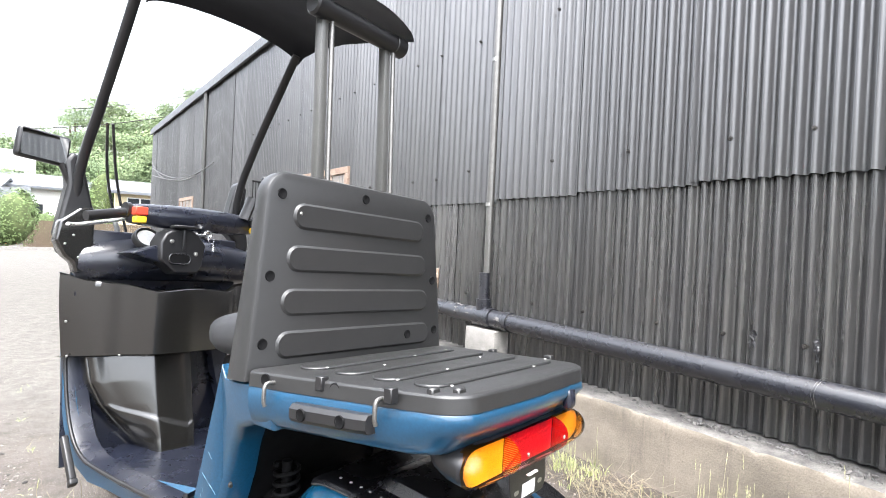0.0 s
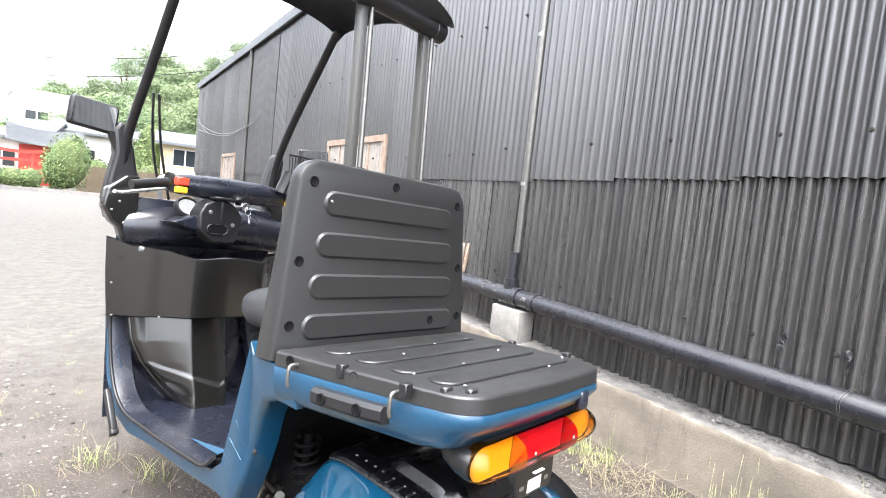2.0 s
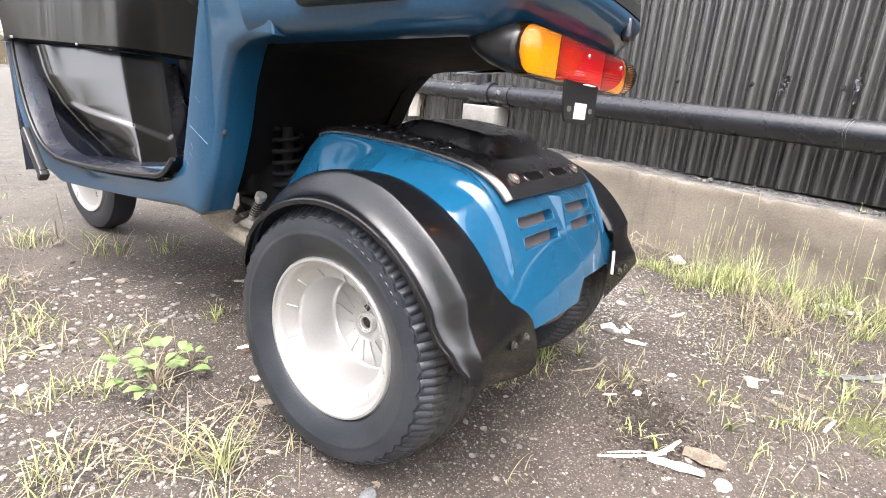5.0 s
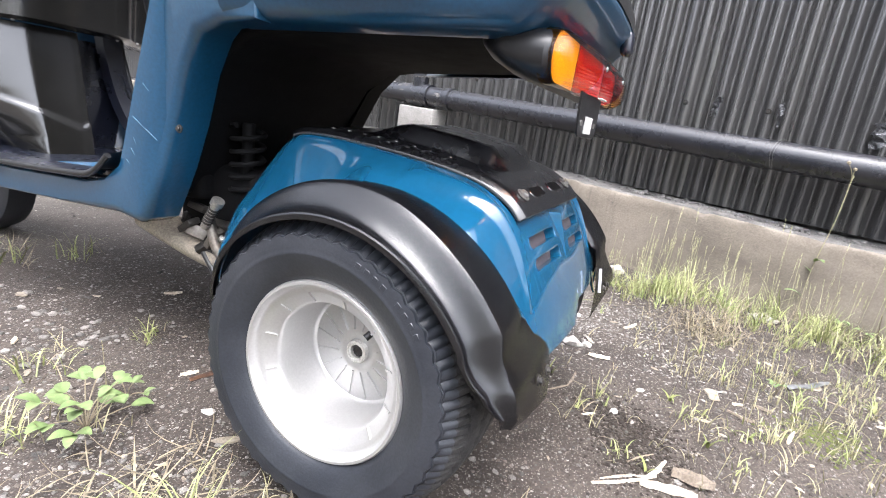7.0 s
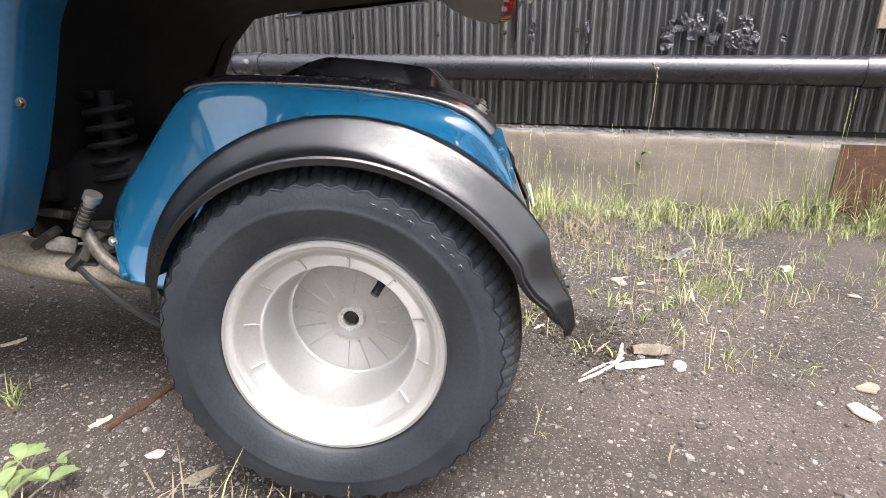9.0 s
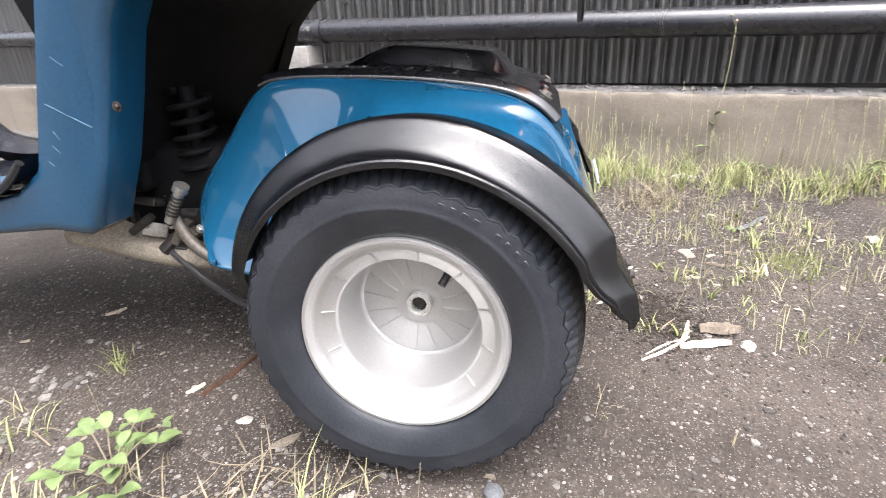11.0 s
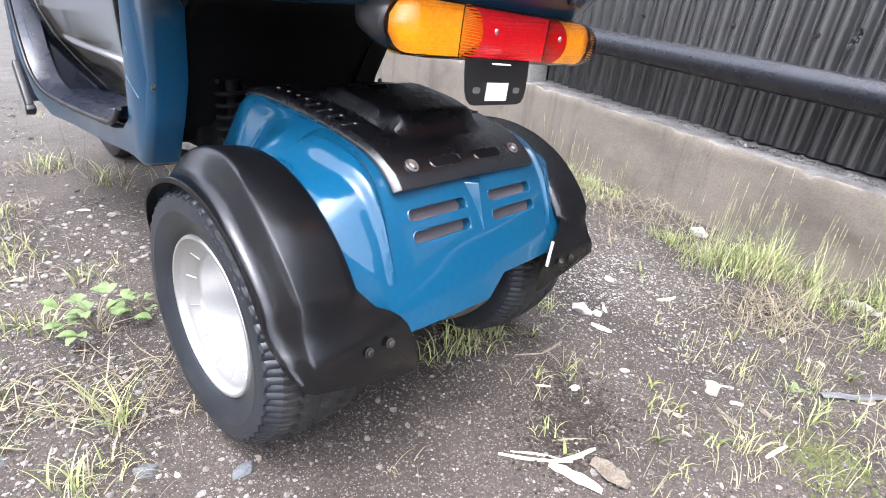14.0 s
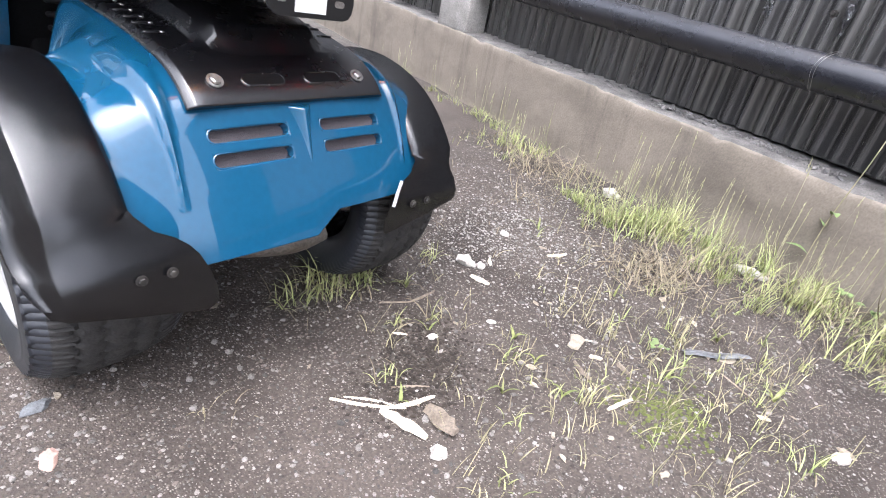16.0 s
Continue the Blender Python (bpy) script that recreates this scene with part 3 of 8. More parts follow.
def build_drain():
    """Long drain pipe on the ledge, with a T joint and the downpipe that comes into it."""
    p = thing("drain_pipe", "long black-painted plastic drain pipe along the shed footing", "drain pipe", m=WALL)
    r, u = 0.057, -0.098
    def zc(v):
        return 0.612 + 0.018 * (v - 0.3)
    bm = bmesh.new()
    rows = []
    for v in list(np.arange(V0, 1.3, 0.4)) + [1.3, 1.6, 2.4, 3.6, 5.5, 9]:
        rows.append([(u + r * math.cos(2 * math.pi * k / 28), v, zc(v) + r * math.sin(2 * math.pi * k / 28)) for k in range(28)])
    vs = grid(bm, rows, close_v=True)
    bm.faces.new(vs[0])
    bm.faces.new(vs[-1])
    part("pipe", bm, PIPE, p)
    for v, w, rr in ((1.28, 0.17, 0.066), (-1.73, 0.10, 0.0615), (1.05, 0.05, 0.0635)):
        bm = bmesh.new()
        lathe(bm, [(v - w / 2, r), (v - w / 2, rr), (v + w / 2, rr), (v + w / 2, r)], 28, "y")
        bm.transform(Matrix.Translation((u, 0, zc(v))))
        part("coupling", bm, PIPE, p, smooth=30)
    bm = tube(bmesh.new(), [(u, 1.30, zc(1.3)), (u, 1.30, zc(1.3) + 0.12)], 0.05, 20, 1)
    part("branch", bm, PIPE, p)
    rnd = random.Random(50)
    for k in range(34):
        v = rnd.uniform(0.98, 1.16) if k < 9 else rnd.uniform(1.36, 2.1)
        a0, w, h = rnd.uniform(1.7, 3.0), rnd.uniform(0.012, 0.05), rnd.uniform(0.10, 0.35)
        rows = []
        for i in range(7):
            t = i / 6
            hh = h * math.sqrt(max(0.02, 1 - (2 * t - 1) ** 2)) * rnd.uniform(0.6, 1.2)
            rows.append([(u + (r + 0.0012) * math.cos(a0 + hh * (j / 3 - 0.5)), v + w * (t - 0.5), zc(v) + (r + 0.0012) * math.sin(a0 + hh * (j / 3 - 0.5))) for j in range(4)])
        part("paint_patch", (lambda b: (grid(b, rows), b)[1])(bmesh.new()), MORTAR, p, "white flaking paint")
    d = thing("downpipe", "grey rain downpipe with a dark sleeve at its foot", "downpipe", m=WALL)
    bm = tube(bmesh.new(), [(-0.055, 1.325, 0.86), (-0.055, 1.325, 3.8)], 0.026, 16, 1)
    part("pipe", bm, DARKZINC, d)
    bm = tube(bmesh.new(), [(-0.098, 1.30, 0.72), (-0.095, 1.305, 0.93)], 0.036, 16, 1)
    part("sleeve", bm, PIPE, d, "dark plastic sleeve")
    for z in (1.40, 2.4, 3.3):
        bm = bmesh.new()
        lathe(bm, [(z - 0.012, 0.026), (z - 0.012, 0.030), (z + 0.012, 0.030), (z + 0.012, 0.026)], 16, "z")
        bm.transform(Matrix.Translation((-0.055, 1.33, 0)))
        box(bm, (-0.055, 1.325, z - 0.01), (0.0, 1.335, z + 0.01))
        part("clip", bm, STEEL, d)
    for v in (9.5,):
        d2 = thing("downpipe", "grey rain downpipe on the far shed wall", "downpipe", m=WALL)
        part("pipe", tube(bmesh.new(), [(-0.06, v, 0.2), (-0.06, v, 3.85)], 0.04, 12, 1), RIBGREY, d2)


build_drain()


def build_pipe_block():
    b = thing("concrete_block", "pale concrete block that props up the drain pipe", "concrete block", m=WALL)
    bm = rounded_box((-0.165, 1.11, 0.345), (-0.03, 1.40, 0.556), 0.008)
    part("block", bm, BLOCKCON, b)


build_pipe_block()


def build_tape():
    t = thing("torn_tape", "torn crumpled strips of silver tape stuck over holes in the sheet", "tape", m=WALL)
    rnd = random.Random(11)
    for k in range(24):
        v, z = -0.93 - 0.38 * rnd.random(), 0.745 + rnd.uniform(-0.045, 0.045)
        w, h = rnd.uniform(0.02, 0.06), rnd.uniform(0.03, 0.09)
        if k > 20:
            v, z, w, h = ((-1.415, 0.706, 0.03, 0.03), (-0.647, 0.75, 0.02, 0.10), (-0.40, 0.758, 0.025, 0.07))[k - 21]
        bm = bmesh.new()
        rows = []
        for i in range(5):
            rows.append([(-0.014 - 0.010 * rnd.random(), v + w * (j / 3 - 0.5) + rnd.uniform(-0.008, 0.008), z + h * (i / 4 - 0.5) + rnd.uniform(-0.008, 0.008)) for j in range(4)])
        grid(bm, rows)
        bmesh.ops.solidify(bm, geom=bm.faces[:], thickness=0.001)
        part("strip", bm, TAPE, t, smooth=0)


build_tape()


def build_leaning_boards():
    b = thing("timber_offcut", "weathered timber offcuts leaning on the shed wall", "timber", m=WALL)
    part("board", box(bmesh.new(), (-0.03, -0.09, 0), (0.0, 0.09, 0.42), pose(-0.06, 2.05, 0.50, 0, 12, 0)), WOOD, b, bevel=0.003)
    part("board", box(bmesh.new(), (-0.03, -0.05, 0), (0.0, 0.05, 0.50), pose(-0.11, 1.98, 0.42, -6, 10, 0)), FADED, b, bevel=0.003)


build_leaning_boards()


def build_board_panel():
    b = thing("wooden_hoarding", "brown weathered wooden hoarding screwed on the shed wall", "hoarding", m=WALL)
    for k in range(6):
        part("board", box(bmesh.new(), (-0.045, -1.715 - 0.16 * (k + 1) + 0.003, 0.73), (-0.022, -1.715 - 0.16 * k, 1.55)), WOOD, b, bevel=0.003)


build_board_panel()


def build_rust():
    """Rust-brown stain run down the footing below the pipe joint."""
    bm = bmesh.new()
    rows = []
    for i in range(15):
        v = -1.64 - 0.36 * i / 14
        edge = 0.5 + 0.5 * math.sin(math.pi * i / 14)
        low = 0.02 + 0.10 * (1 - edge) + 0.05 * noise.noise((v * 18, 1, 0))
        rows.append([(ledge_face - 0.011, v, low + (0.312 - low) * k / 4) for k in range(5)])
    grid(bm, rows)
    part("rust_stain", bm, RUST, wall, "rust-brown stain on the footing")


build_rust()


def build_wire():
    w = thing("wire_scrap", "thin loose wire looped over the drain pipe", "wire", m=WALL)
    for k, v in enumerate((-0.690, -0.700)):
        pts = [(-0.155, v, 0.545 - 0.01 * k), (-0.162, v + 0.012, 0.60), (-0.150, v + 0.004, 0.64), (-0.10, v - 0.006, 0.662), (-0.07, v - 0.004, 0.655)]
        part("strand", tube(bmesh.new(), pts, 0.0007, 5, 4), DARKZINC, w)


build_wire()


def build_wall_cable():
    c = thing("wall_cable", "thin grey cables sagging along the far shed wall", "cable", m=WALL)
    for pts in ([(-0.08, 15.2, 2.82), (-0.10, 13.1, 2.46), (-0.11, 11.3, 2.27), (-0.10, 9.8, 2.27), (-0.08, 8.7, 2.37)], [(-0.08, 15.0, 2.60), (-0.11, 12.9, 2.36), (-0.12, 10.8, 2.20), (-0.08, 9.5, 2.30)], [(-0.08, 15.3, 3.0), (-0.10, 14.2, 2.6), (-0.09, 13.4, 2.42)]):
        part("strand", tube(bmesh.new(), pts, 0.011, 6, 5), RIBGREY, c)


build_wall_cable()


# ---- the three-wheeler: x to its right, y ahead, z up; rear axle at y = 0 ----
trike = thing("three_wheeled_scooter", "blue three-wheeled cargo scooter with a canopy, parked on dirt", "scooter")
# the body leans a little to its right and stands nose-down on its suspension
BODY = Matrix.Translation((0.006, 0, 0.84)) @ pose(0, 0, 0, 0, 2.4, 0) @ pose(0, 0, 0, -4.0, 0, 0) @ Matrix.Translation((0, 0, -0.84))
AXLE_Z = 0.234


def bpart(name, bm, mat, parent=None, label="", **kw):
    bm.transform(BODY)
    return part(name, bm, mat, parent or trike, label, **kw)


FRONT_UP = Matrix.Translation((0, 0, 0.085))


def fpart(name, bm, mat, parent=None, label="", **kw):
    bm.transform(FRONT_UP)
    return bpart(name, bm, mat, parent, label, **kw)


def hexbolt(r=0.008, h=0.006):
    bm = bmesh.new()
    lathe(bm, [(0.0, r * 1.5), (0.0018, r * 1.5), (0.0018, r)], 18, "z")
    lathe(bm, [(0.0018, r), (h, r), (h + 0.001, r * 0.8), (h + 0.001, 0.0001)], 6, "z")
    me = mesh_of(bm, "bolt", 30)
    me.materials.append(STEEL)
    return me


BOLT = hexbolt()
SMALLBOLT = hexbolt(0.005, 0.005)
rivet_bm = bmesh.new()
lathe(rivet_bm, [(0.0, 0.0042), (0.0015, 0.0034), (0.0024, 0.0001)], 12, "z")
RIVET = mesh_of(rivet_bm, "rivet")
RIVET.materials.append(STEEL)
# the dark of the socket recess is painted: a near-black disc, slightly proud
hole_bm = bmesh.new()
lathe(hole_bm, [(-0.001, 0.0130), (0.0018, 0.0120), (0.0018, 0.0112), (0.0008, 0.0095), (0.0006, 0.0001)], 20, "z")
SOCKET = mesh_of(hole_bm, "socket_bolt")
SOCKET.materials.append(SHADEBLACK)
DARKBOLT = SMALLBOLT.copy()
DARKBOLT.materials.clear()
DARKBOLT.materials.append(OILY)


def fix(me, parent, at, normal, name="bolt", body=False, spin=0):
    n = Vector(normal).normalized()
    m = Matrix.Translation(at) @ n.to_track_quat("Z", "Y").to_matrix().to_4x4() @ pose(0, 0, 0, 0, 0, spin)
    if body:
        m = BODY @ m
    ob = new(name, me)
    ob.parent = parent
    ob.matrix_basis = m
    return ob


# -- wheels --
def tread_radius(x, a, half, R):
    k = abs(x) / half
    r = R - 0.0155 * k ** 3.0
    zig = abs(((a * 48 / math.pi) % 2) - 1) - 0.5
    depth = 0.0
    for c in (-0.62, -0.22, 0.22, 0.62):
        if abs(k * math.copysign(1, x) - c - 0.11 * zig) < 0.055:
            depth = 0.006
    if k > 0.70 and abs(zig) > 0.30:
        depth = 0.0045
    return r - depth


def build_wheel(label):
    """Wheel with its axle along x, outside towards -x."""
    w = new("wheel")
    R, half = 0.231, 0.088
    bm = bmesh.new()
    n = 384
    rows = []
    for k in range(n):
        a = 2 * math.pi * k / n
        c, s = math.cos(a), math.sin(a)
        z = abs(((a * 48 / math.pi) % 2) - 1)
        prof = [(-0.078, 0.133), (-0.087, 0.137), (-0.095, 0.146), (-0.1005, 0.160), (-0.1042, 0.1700), (-0.1062, 0.1765), (-0.1070, 0.1788), (-0.1062, 0.1810), (-0.1062, 0.186), (-0.1061, 0.1900),
                (-0.1055, 0.196), (-0.1046, 0.1995 + 0.0050 * z), (-0.1010, 0.2003 + 0.0050 * z), (-0.1004, 0.2020 + 0.0050 * z), (-0.1018, 0.2030 + 0.0050 * z)]
        for i in range(31):
            x = -half * 1.09 + half * 2.18 * i / 30
            xx = max(-half, min(half, x))
            prof.append((x, tread_radius(xx, a, half, R) - max(0, abs(x) - half) * 0.75))
        prof += [(0.102, 0.205), (0.105, 0.18), (0.096, 0.155), (0.086, 0.137), (0.078, 0.133)]
        rows.append([(x, r * c, r * s) for x, r in prof])
    grid(bm, rows, close_u=True)
    me = mesh_of(bm, "tyre", 50)
    me.materials.append(RUBBER)
    me.materials.append(DUSTY)
    for p in me.polygons:
        if abs(p.center.x) < 0.080 and math.hypot(p.center.y, p.center.z) > 0.2:
            p.material_index = 1
    part("tyre", me, None, w, "worn black tyre with zigzag tread, dusty")
    bm = bmesh.new()
    lathe(bm, [(-0.070, 0.137), (-0.088, 0.1385), (-0.0925, 0.136), (-0.0925, 0.132), (-0.088, 0.1285), (-0.084, 0.1275), (-0.081, 0.1260), (-0.0785, 0.1225), (-0.077, 0.1175), (-0.0755, 0.1160),
               (-0.066, 0.1010), (-0.063, 0.0985), (-0.058, 0.0970), (0.004, 0.0905), (0.010, 0.0885), (0.0125, 0.0855), (0.0125, 0.082), (0.0065, 0.038), (0.0058, 0.033), (0.0062, 0.0270), (0.0085, 0.0225), (0.0090, 0.0190), (0.020, 0.0188), (0.022, 0.0001)], 96, "x")
    rim = part("rim", bm, SILVER, w, "silver-painted deep-dish steel rim", smooth=32)
    for k in range(16):
        bm = prism(bmesh.new(), [(0.036, -0.003), (0.083, -0.003), (0.083, 0.0012), (0.036, 0.0012)], -0.0009, 0.0009, "z")
        bm.transform(pose(0, 0, 0, k * 22.5 + 8, 0, 0) @ Matrix(((0, 1, 0, 0.0122), (1, 0, 0, 0), (0, 0, 1, 0), (0, 0, 0, 1))))
        for v in bm.verts:
            v.co.x += 0.138 * (math.hypot(v.co.y, v.co.z) - 0.082)
        part("rib", bm, SILVER, rim)
    for k in range(12):
        bm = prism(bmesh.new(), [(0.1005, -0.068), (0.1155, -0.0775), (0.1165, -0.0750), (0.1015, -0.0645)], -0.0016, 0.0016, "z")
        bm.transform(pose(0, 0, 0, k * 30 + 11, 0, 0) @ Matrix(((0, 1, 0, 0), (1, 0, 0, 0), (0, 0, 1, 0), (0, 0, 0, 1))))
        part("rib", bm, SILVER, rim)
    bm = bmesh.new()
    lathe(bm, [(0.030, 0.0186), (0.0130, 0.0186), (0.0112, 0.0176), (0.0112, 0.0150), (0.0135, 0.0145), (0.0135, 0.0112), (0.026, 0.0108)], 32, "x")
    bm.transform(Matrix.Translation((-0.011, 0, 0)))
    part("hub_collar", bm, HUBSTEEL, w, "machined steel hub collar")
    bm = bmesh.new()
    rows = []
    for k in range(36):
        a, r = 2 * math.pi * k / 36, 0.0104 if k % 3 else 0.0088
        rows.append([(0.030, r * math.cos(a), r * math.sin(a)), (0.013, r * math.cos(a), r * math.sin(a)), (0.0115, r * 0.85 * math.cos(a), r * 0.85 * math.sin(a)), (0.0145, 0.006 * math.cos(a), 0.006 * math.sin(a)), (0.0145, 0.00005 * math.cos(a), 0.00005 * math.sin(a))])
    grid(bm, rows, close_u=True)
    bm.transform(Matrix.Translation((-0.006, 0, 0)))
    part("axle_end", bm, OILY, w, "greasy splined axle end", smooth=25)
    bm = tube(bmesh.new(), [(-0.022, -0.060, 0.0790), (-0.030, -0.0540, 0.0705), (-0.038, -0.0490, 0.0630)], 0.0062, 12, 3, taper=lambda t: 1.35 - 0.5 * t)
    valve = part("valve", bm, BLACK, w, "black rubber tyre valve")
    part("valve_cap", tube(bmesh.new(), [(-0.038, -0.0490, 0.0630), (-0.046, -0.0440, 0.0555)], 0.0056, 10, 1), BLACK, valve)
    # raised size marks on the sidewall, worn past reading
    for k in range(9):
        if k != 4:
            bm = rounded_box((-0.1064, -0.0046, 0.1870), (-0.1035, 0.0046, 0.1955), 0.001, pose(0, 0, 0, 18 + k * 4.4, 0, 0), 1)
            part("raised_mark", bm, RUBBER, w)
    bm = bmesh.new()
    bmesh.ops.create_uvsphere(bm, u_segments=10, v_segments=6, radius=0.004, matrix=pose(-0.1045, -0.14, 0.128) @ Matrix.Diagonal((0.3, 1, 1, 1)))
    part("paint_dot", bm, WHITE, w, "white paint dot")
    w.parent = trike
    return tagged(w, label)


left_wheel = build_wheel("rear wheel with silver deep-dish rim")
left_wheel.matrix_basis = pose(-0.298, 0, AXLE_Z)
right_wheel = copy_thing(left_wheel, pose(0.258, 0, AXLE_Z, 0, 0, 180))


# -- blue rear hood over the engine --
HOOD = [(0.405, 0.310), (0.418, 0.335), (0.400, 0.378), (0.352, 0.438), (0.300, 0.500), (0.268, 0.526), (0.235, 0.538), (0.17, 0.541), (0.05, 0.537), (-0.035, 0.529),
        (-0.106, 0.517), (-0.150, 0.500), (-0.180, 0.476), (-0.205, 0.440), (-0.226, 0.400), (-0.245, 0.355), (-0.262, 0.312), (-0.274, 0.275)]


def hood_profile(n=72):
    return [Vector((0, y, z)) for _, y, z in [tuple(p) for p in smooth_path([(0, y, z) for y, z in HOOD], 14)]]


def hood_drop(ax, rear, y=0.0):
    """How far the skin falls away towards the sides."""
    def side(start, depth):
        k = min(1, max(0, (ax - start) / (0.292 - start)))
        return depth * (1 - math.sqrt(max(0, 1 - k * k)))
    def ramp(start, slope, soft):
        return slope * soft * math.log1p(math.exp(min(60, (ax - start) / soft)))
    top = ramp(0.176, 0.55, 0.006) + ramp(0.284, 2.6, 0.005)
    steep = ramp(0.186, 2.25, 0.0035)
    f = min(1, max(0, (y - 0.04) / 0.13))
    f = f * f * (3 - 2 * f)
    return (top * (1 - f) + steep * f) * (1 - rear) + side(0.05, 0.045) * rear


def hood_skin(xs):
    def arch(y):
        return AXLE_Z + math.sqrt(max(0, 0.252 ** 2 - (y + 0.008) ** 2)) if abs(y + 0.008) < 0.24 else 0.0
    prof = hood_profile()
    rows = []
    last = len(prof) - 1
    for i, p in enumerate(prof):
        d = (prof[min(i + 1, last)] - prof[max(i - 1, 0)]).normalized()
        nrm = Vector((0, -d.z, d.y))
        if nrm.dot(p - Vector((0, 0.06, 0.30))) < 0:
            nrm = -nrm
        rear = min(1, max(0, (-p.y - 0.06) / 0.15))
        rear = rear * rear * (3 - 2 * rear)
        row = []
        for x in xs:
            ax = abs(x)
            # raised spear at each rear corner, running out to a point below
            sy = p.y + 0.125
            wide = 0.031 * max(0.2, min(1, (p.y + 0.250) / 0.14))
            rise = max(0, 1 - (abs(sy) / 0.122) ** 2)
            spear = 0.011 * (0.5 + 0.5 * math.cos(math.pi * min(1, abs(ax - 0.207) / wide))) * rise ** 0.6
            # the front corners round away in plan and fall steeply
            front = min(1, max(0, (p.y - 0.15) / 0.22))
            front = front * front * (3 - 2 * front)
            fall = (nrm * (1 - front) + Vector((0, 0.20, 0.98)) * front).normalized()
            depth = hood_drop(ax, rear, p.y) * (1 - front + front * min(1, max(0.1, (p.z - 0.29) / 0.20)))
            k = max(0, (ax - 0.09) / 0.20)
            # the lower rear edge is cut up in the middle
            t = min(1, max(0, (0.40 - p.z) / 0.125)) * (1 if p.y < 0 else 0)
            cut = 0.032 * min(1, max(0, (x + 0.01) / 0.05)) * min(1, max(0, (0.215 - x) / 0.03)) * t
            q = p + Vector((0, 0.4 * cut, cut)) + nrm * spear - fall * depth + Vector((x * (1 - 0.015 * front * k), -0.085 * front * k * k, 0))
            # the sides end at the arch over each wheel
            if ax > 0.20:
                q.z = max(q.z, arch(q.y))
            row.append(q)
        # skirts that hang straight down
        low = [Vector((q.x * 1.004, q.y, max(arch(q.y) - 0.003, min(q.z - 0.004, 0.268 + 0.075 * min(1, max(0, (q.y - 0.25) / 0.13)))))) for q in (row[0], row[-1])]
        rows.append([low[0]] + row + [low[1]])
    return rows


def build_hood():
    xs = [-0.292, -0.2915, -0.290, -0.2875, -0.284, -0.280, -0.275, -0.270, -0.265, -0.260, -0.255] + [-0.250 + 0.004 * k for k in range(20)] + [-0.1700 + 0.0025 * k for k in range(69)]
    xs = xs + [-x for x in xs[-2::-1]]
    bm = bmesh.new()
    grid(bm, hood_skin(xs))
    # vent slots cut through the rear face, with rolled lips and dusty mesh behind
    prof = hood_profile()
    slots = []
    for x0, x1 in ((-0.155, -0.03), (0.03, 0.155)):
        for z in (0.438, 0.405):
            i = min(range(len(prof)), key=lambda k: abs(prof[k].z - z) + (10 if prof[k].y > -0.12 else 0))
            d = (prof[i + 1] - prof[i - 1]).normalized()
            slots.append((x0, x1, Matrix.Translation((0, prof[i].y, prof[i].z)) @ pose(0, 0, 0, -math.degrees(math.atan2(-d.y, -d.z)), 0, 0)))
    gone = []
    for x0, x1, m in slots:
        inv = m.inverted()
        for f in bm.faces:
            c = f.calc_center_median()
            if c.y < -0.12 and x0 + 0.001 < c.x < x1 - 0.001 and abs((inv @ c).z) < 0.0095:
                gone.append(f)
    bmesh.ops.delete(bm, geom=gone, context="FACES")
    hood = part("hood", bm, BLUE, trike, "glossy blue rear engine cover", smooth=50)
    thick = hood.modifiers.new("thickness", "SOLIDIFY")
    thick.thickness, thick.offset = 0.004, -1
    def sag(x):
        return hood_drop(abs(x), 0.9)
    for x0, x1, m in slots:
        ob = prism(bmesh.new(), stadium(x0 - 0.006, x1 + 0.006, -0.014, 0.014), 0.018, 0.021, "y")
        ob.transform(m)
        part("vent_slot", ob, VENTMESH, hood, "grey mesh vent slot", smooth=30)
        lip = bmesh.new()
        rows = []
        for grow, depth in ((0.0030, 0.0006), (0.0020, -0.0002), (0.0011, -0.0004), (0.0004, 0.0), (0.0, 0.0012), (0.0, 0.018)):
            rows.append([(x, depth + sag(x), z2) for x, z2 in stadium(x0 - grow, x1 + grow, -0.0092 - grow, 0.0092 + grow)])
        grid(lip, rows, close_v=True)
        lip.transform(m)
        part("slot_lip", lip, BLUE, hood, smooth=60)
    # the raised arrow between the slots, two facets that meet in a ridge
    def on(z):
        return prof[min(range(len(prof)), key=lambda k: abs(prof[k].z - z) + (10 if prof[k].y > -0.1 else 0))]
    a, b = on(0.466), on(0.368)
    out = Vector((0, -0.9, 0.45)).normalized()
    bm = bmesh.new()
    vs = [bm.verts.new(v) for v in (a + Vector((-0.026, 0.004, 0)), a + Vector((0.026, 0.004, 0)), b, a + out * 0.021 + Vector((0, 0, -0.010)))]
    for f in ((0, 3, 2), (3, 1, 2), (0, 1, 3), (0, 2, 1)):
        bm.faces.new([vs[k] for k in f])
    part("arrow_ridge", bm, BLUE, hood, bevel=0.003, segments=3)
    return hood


hood = build_hood()


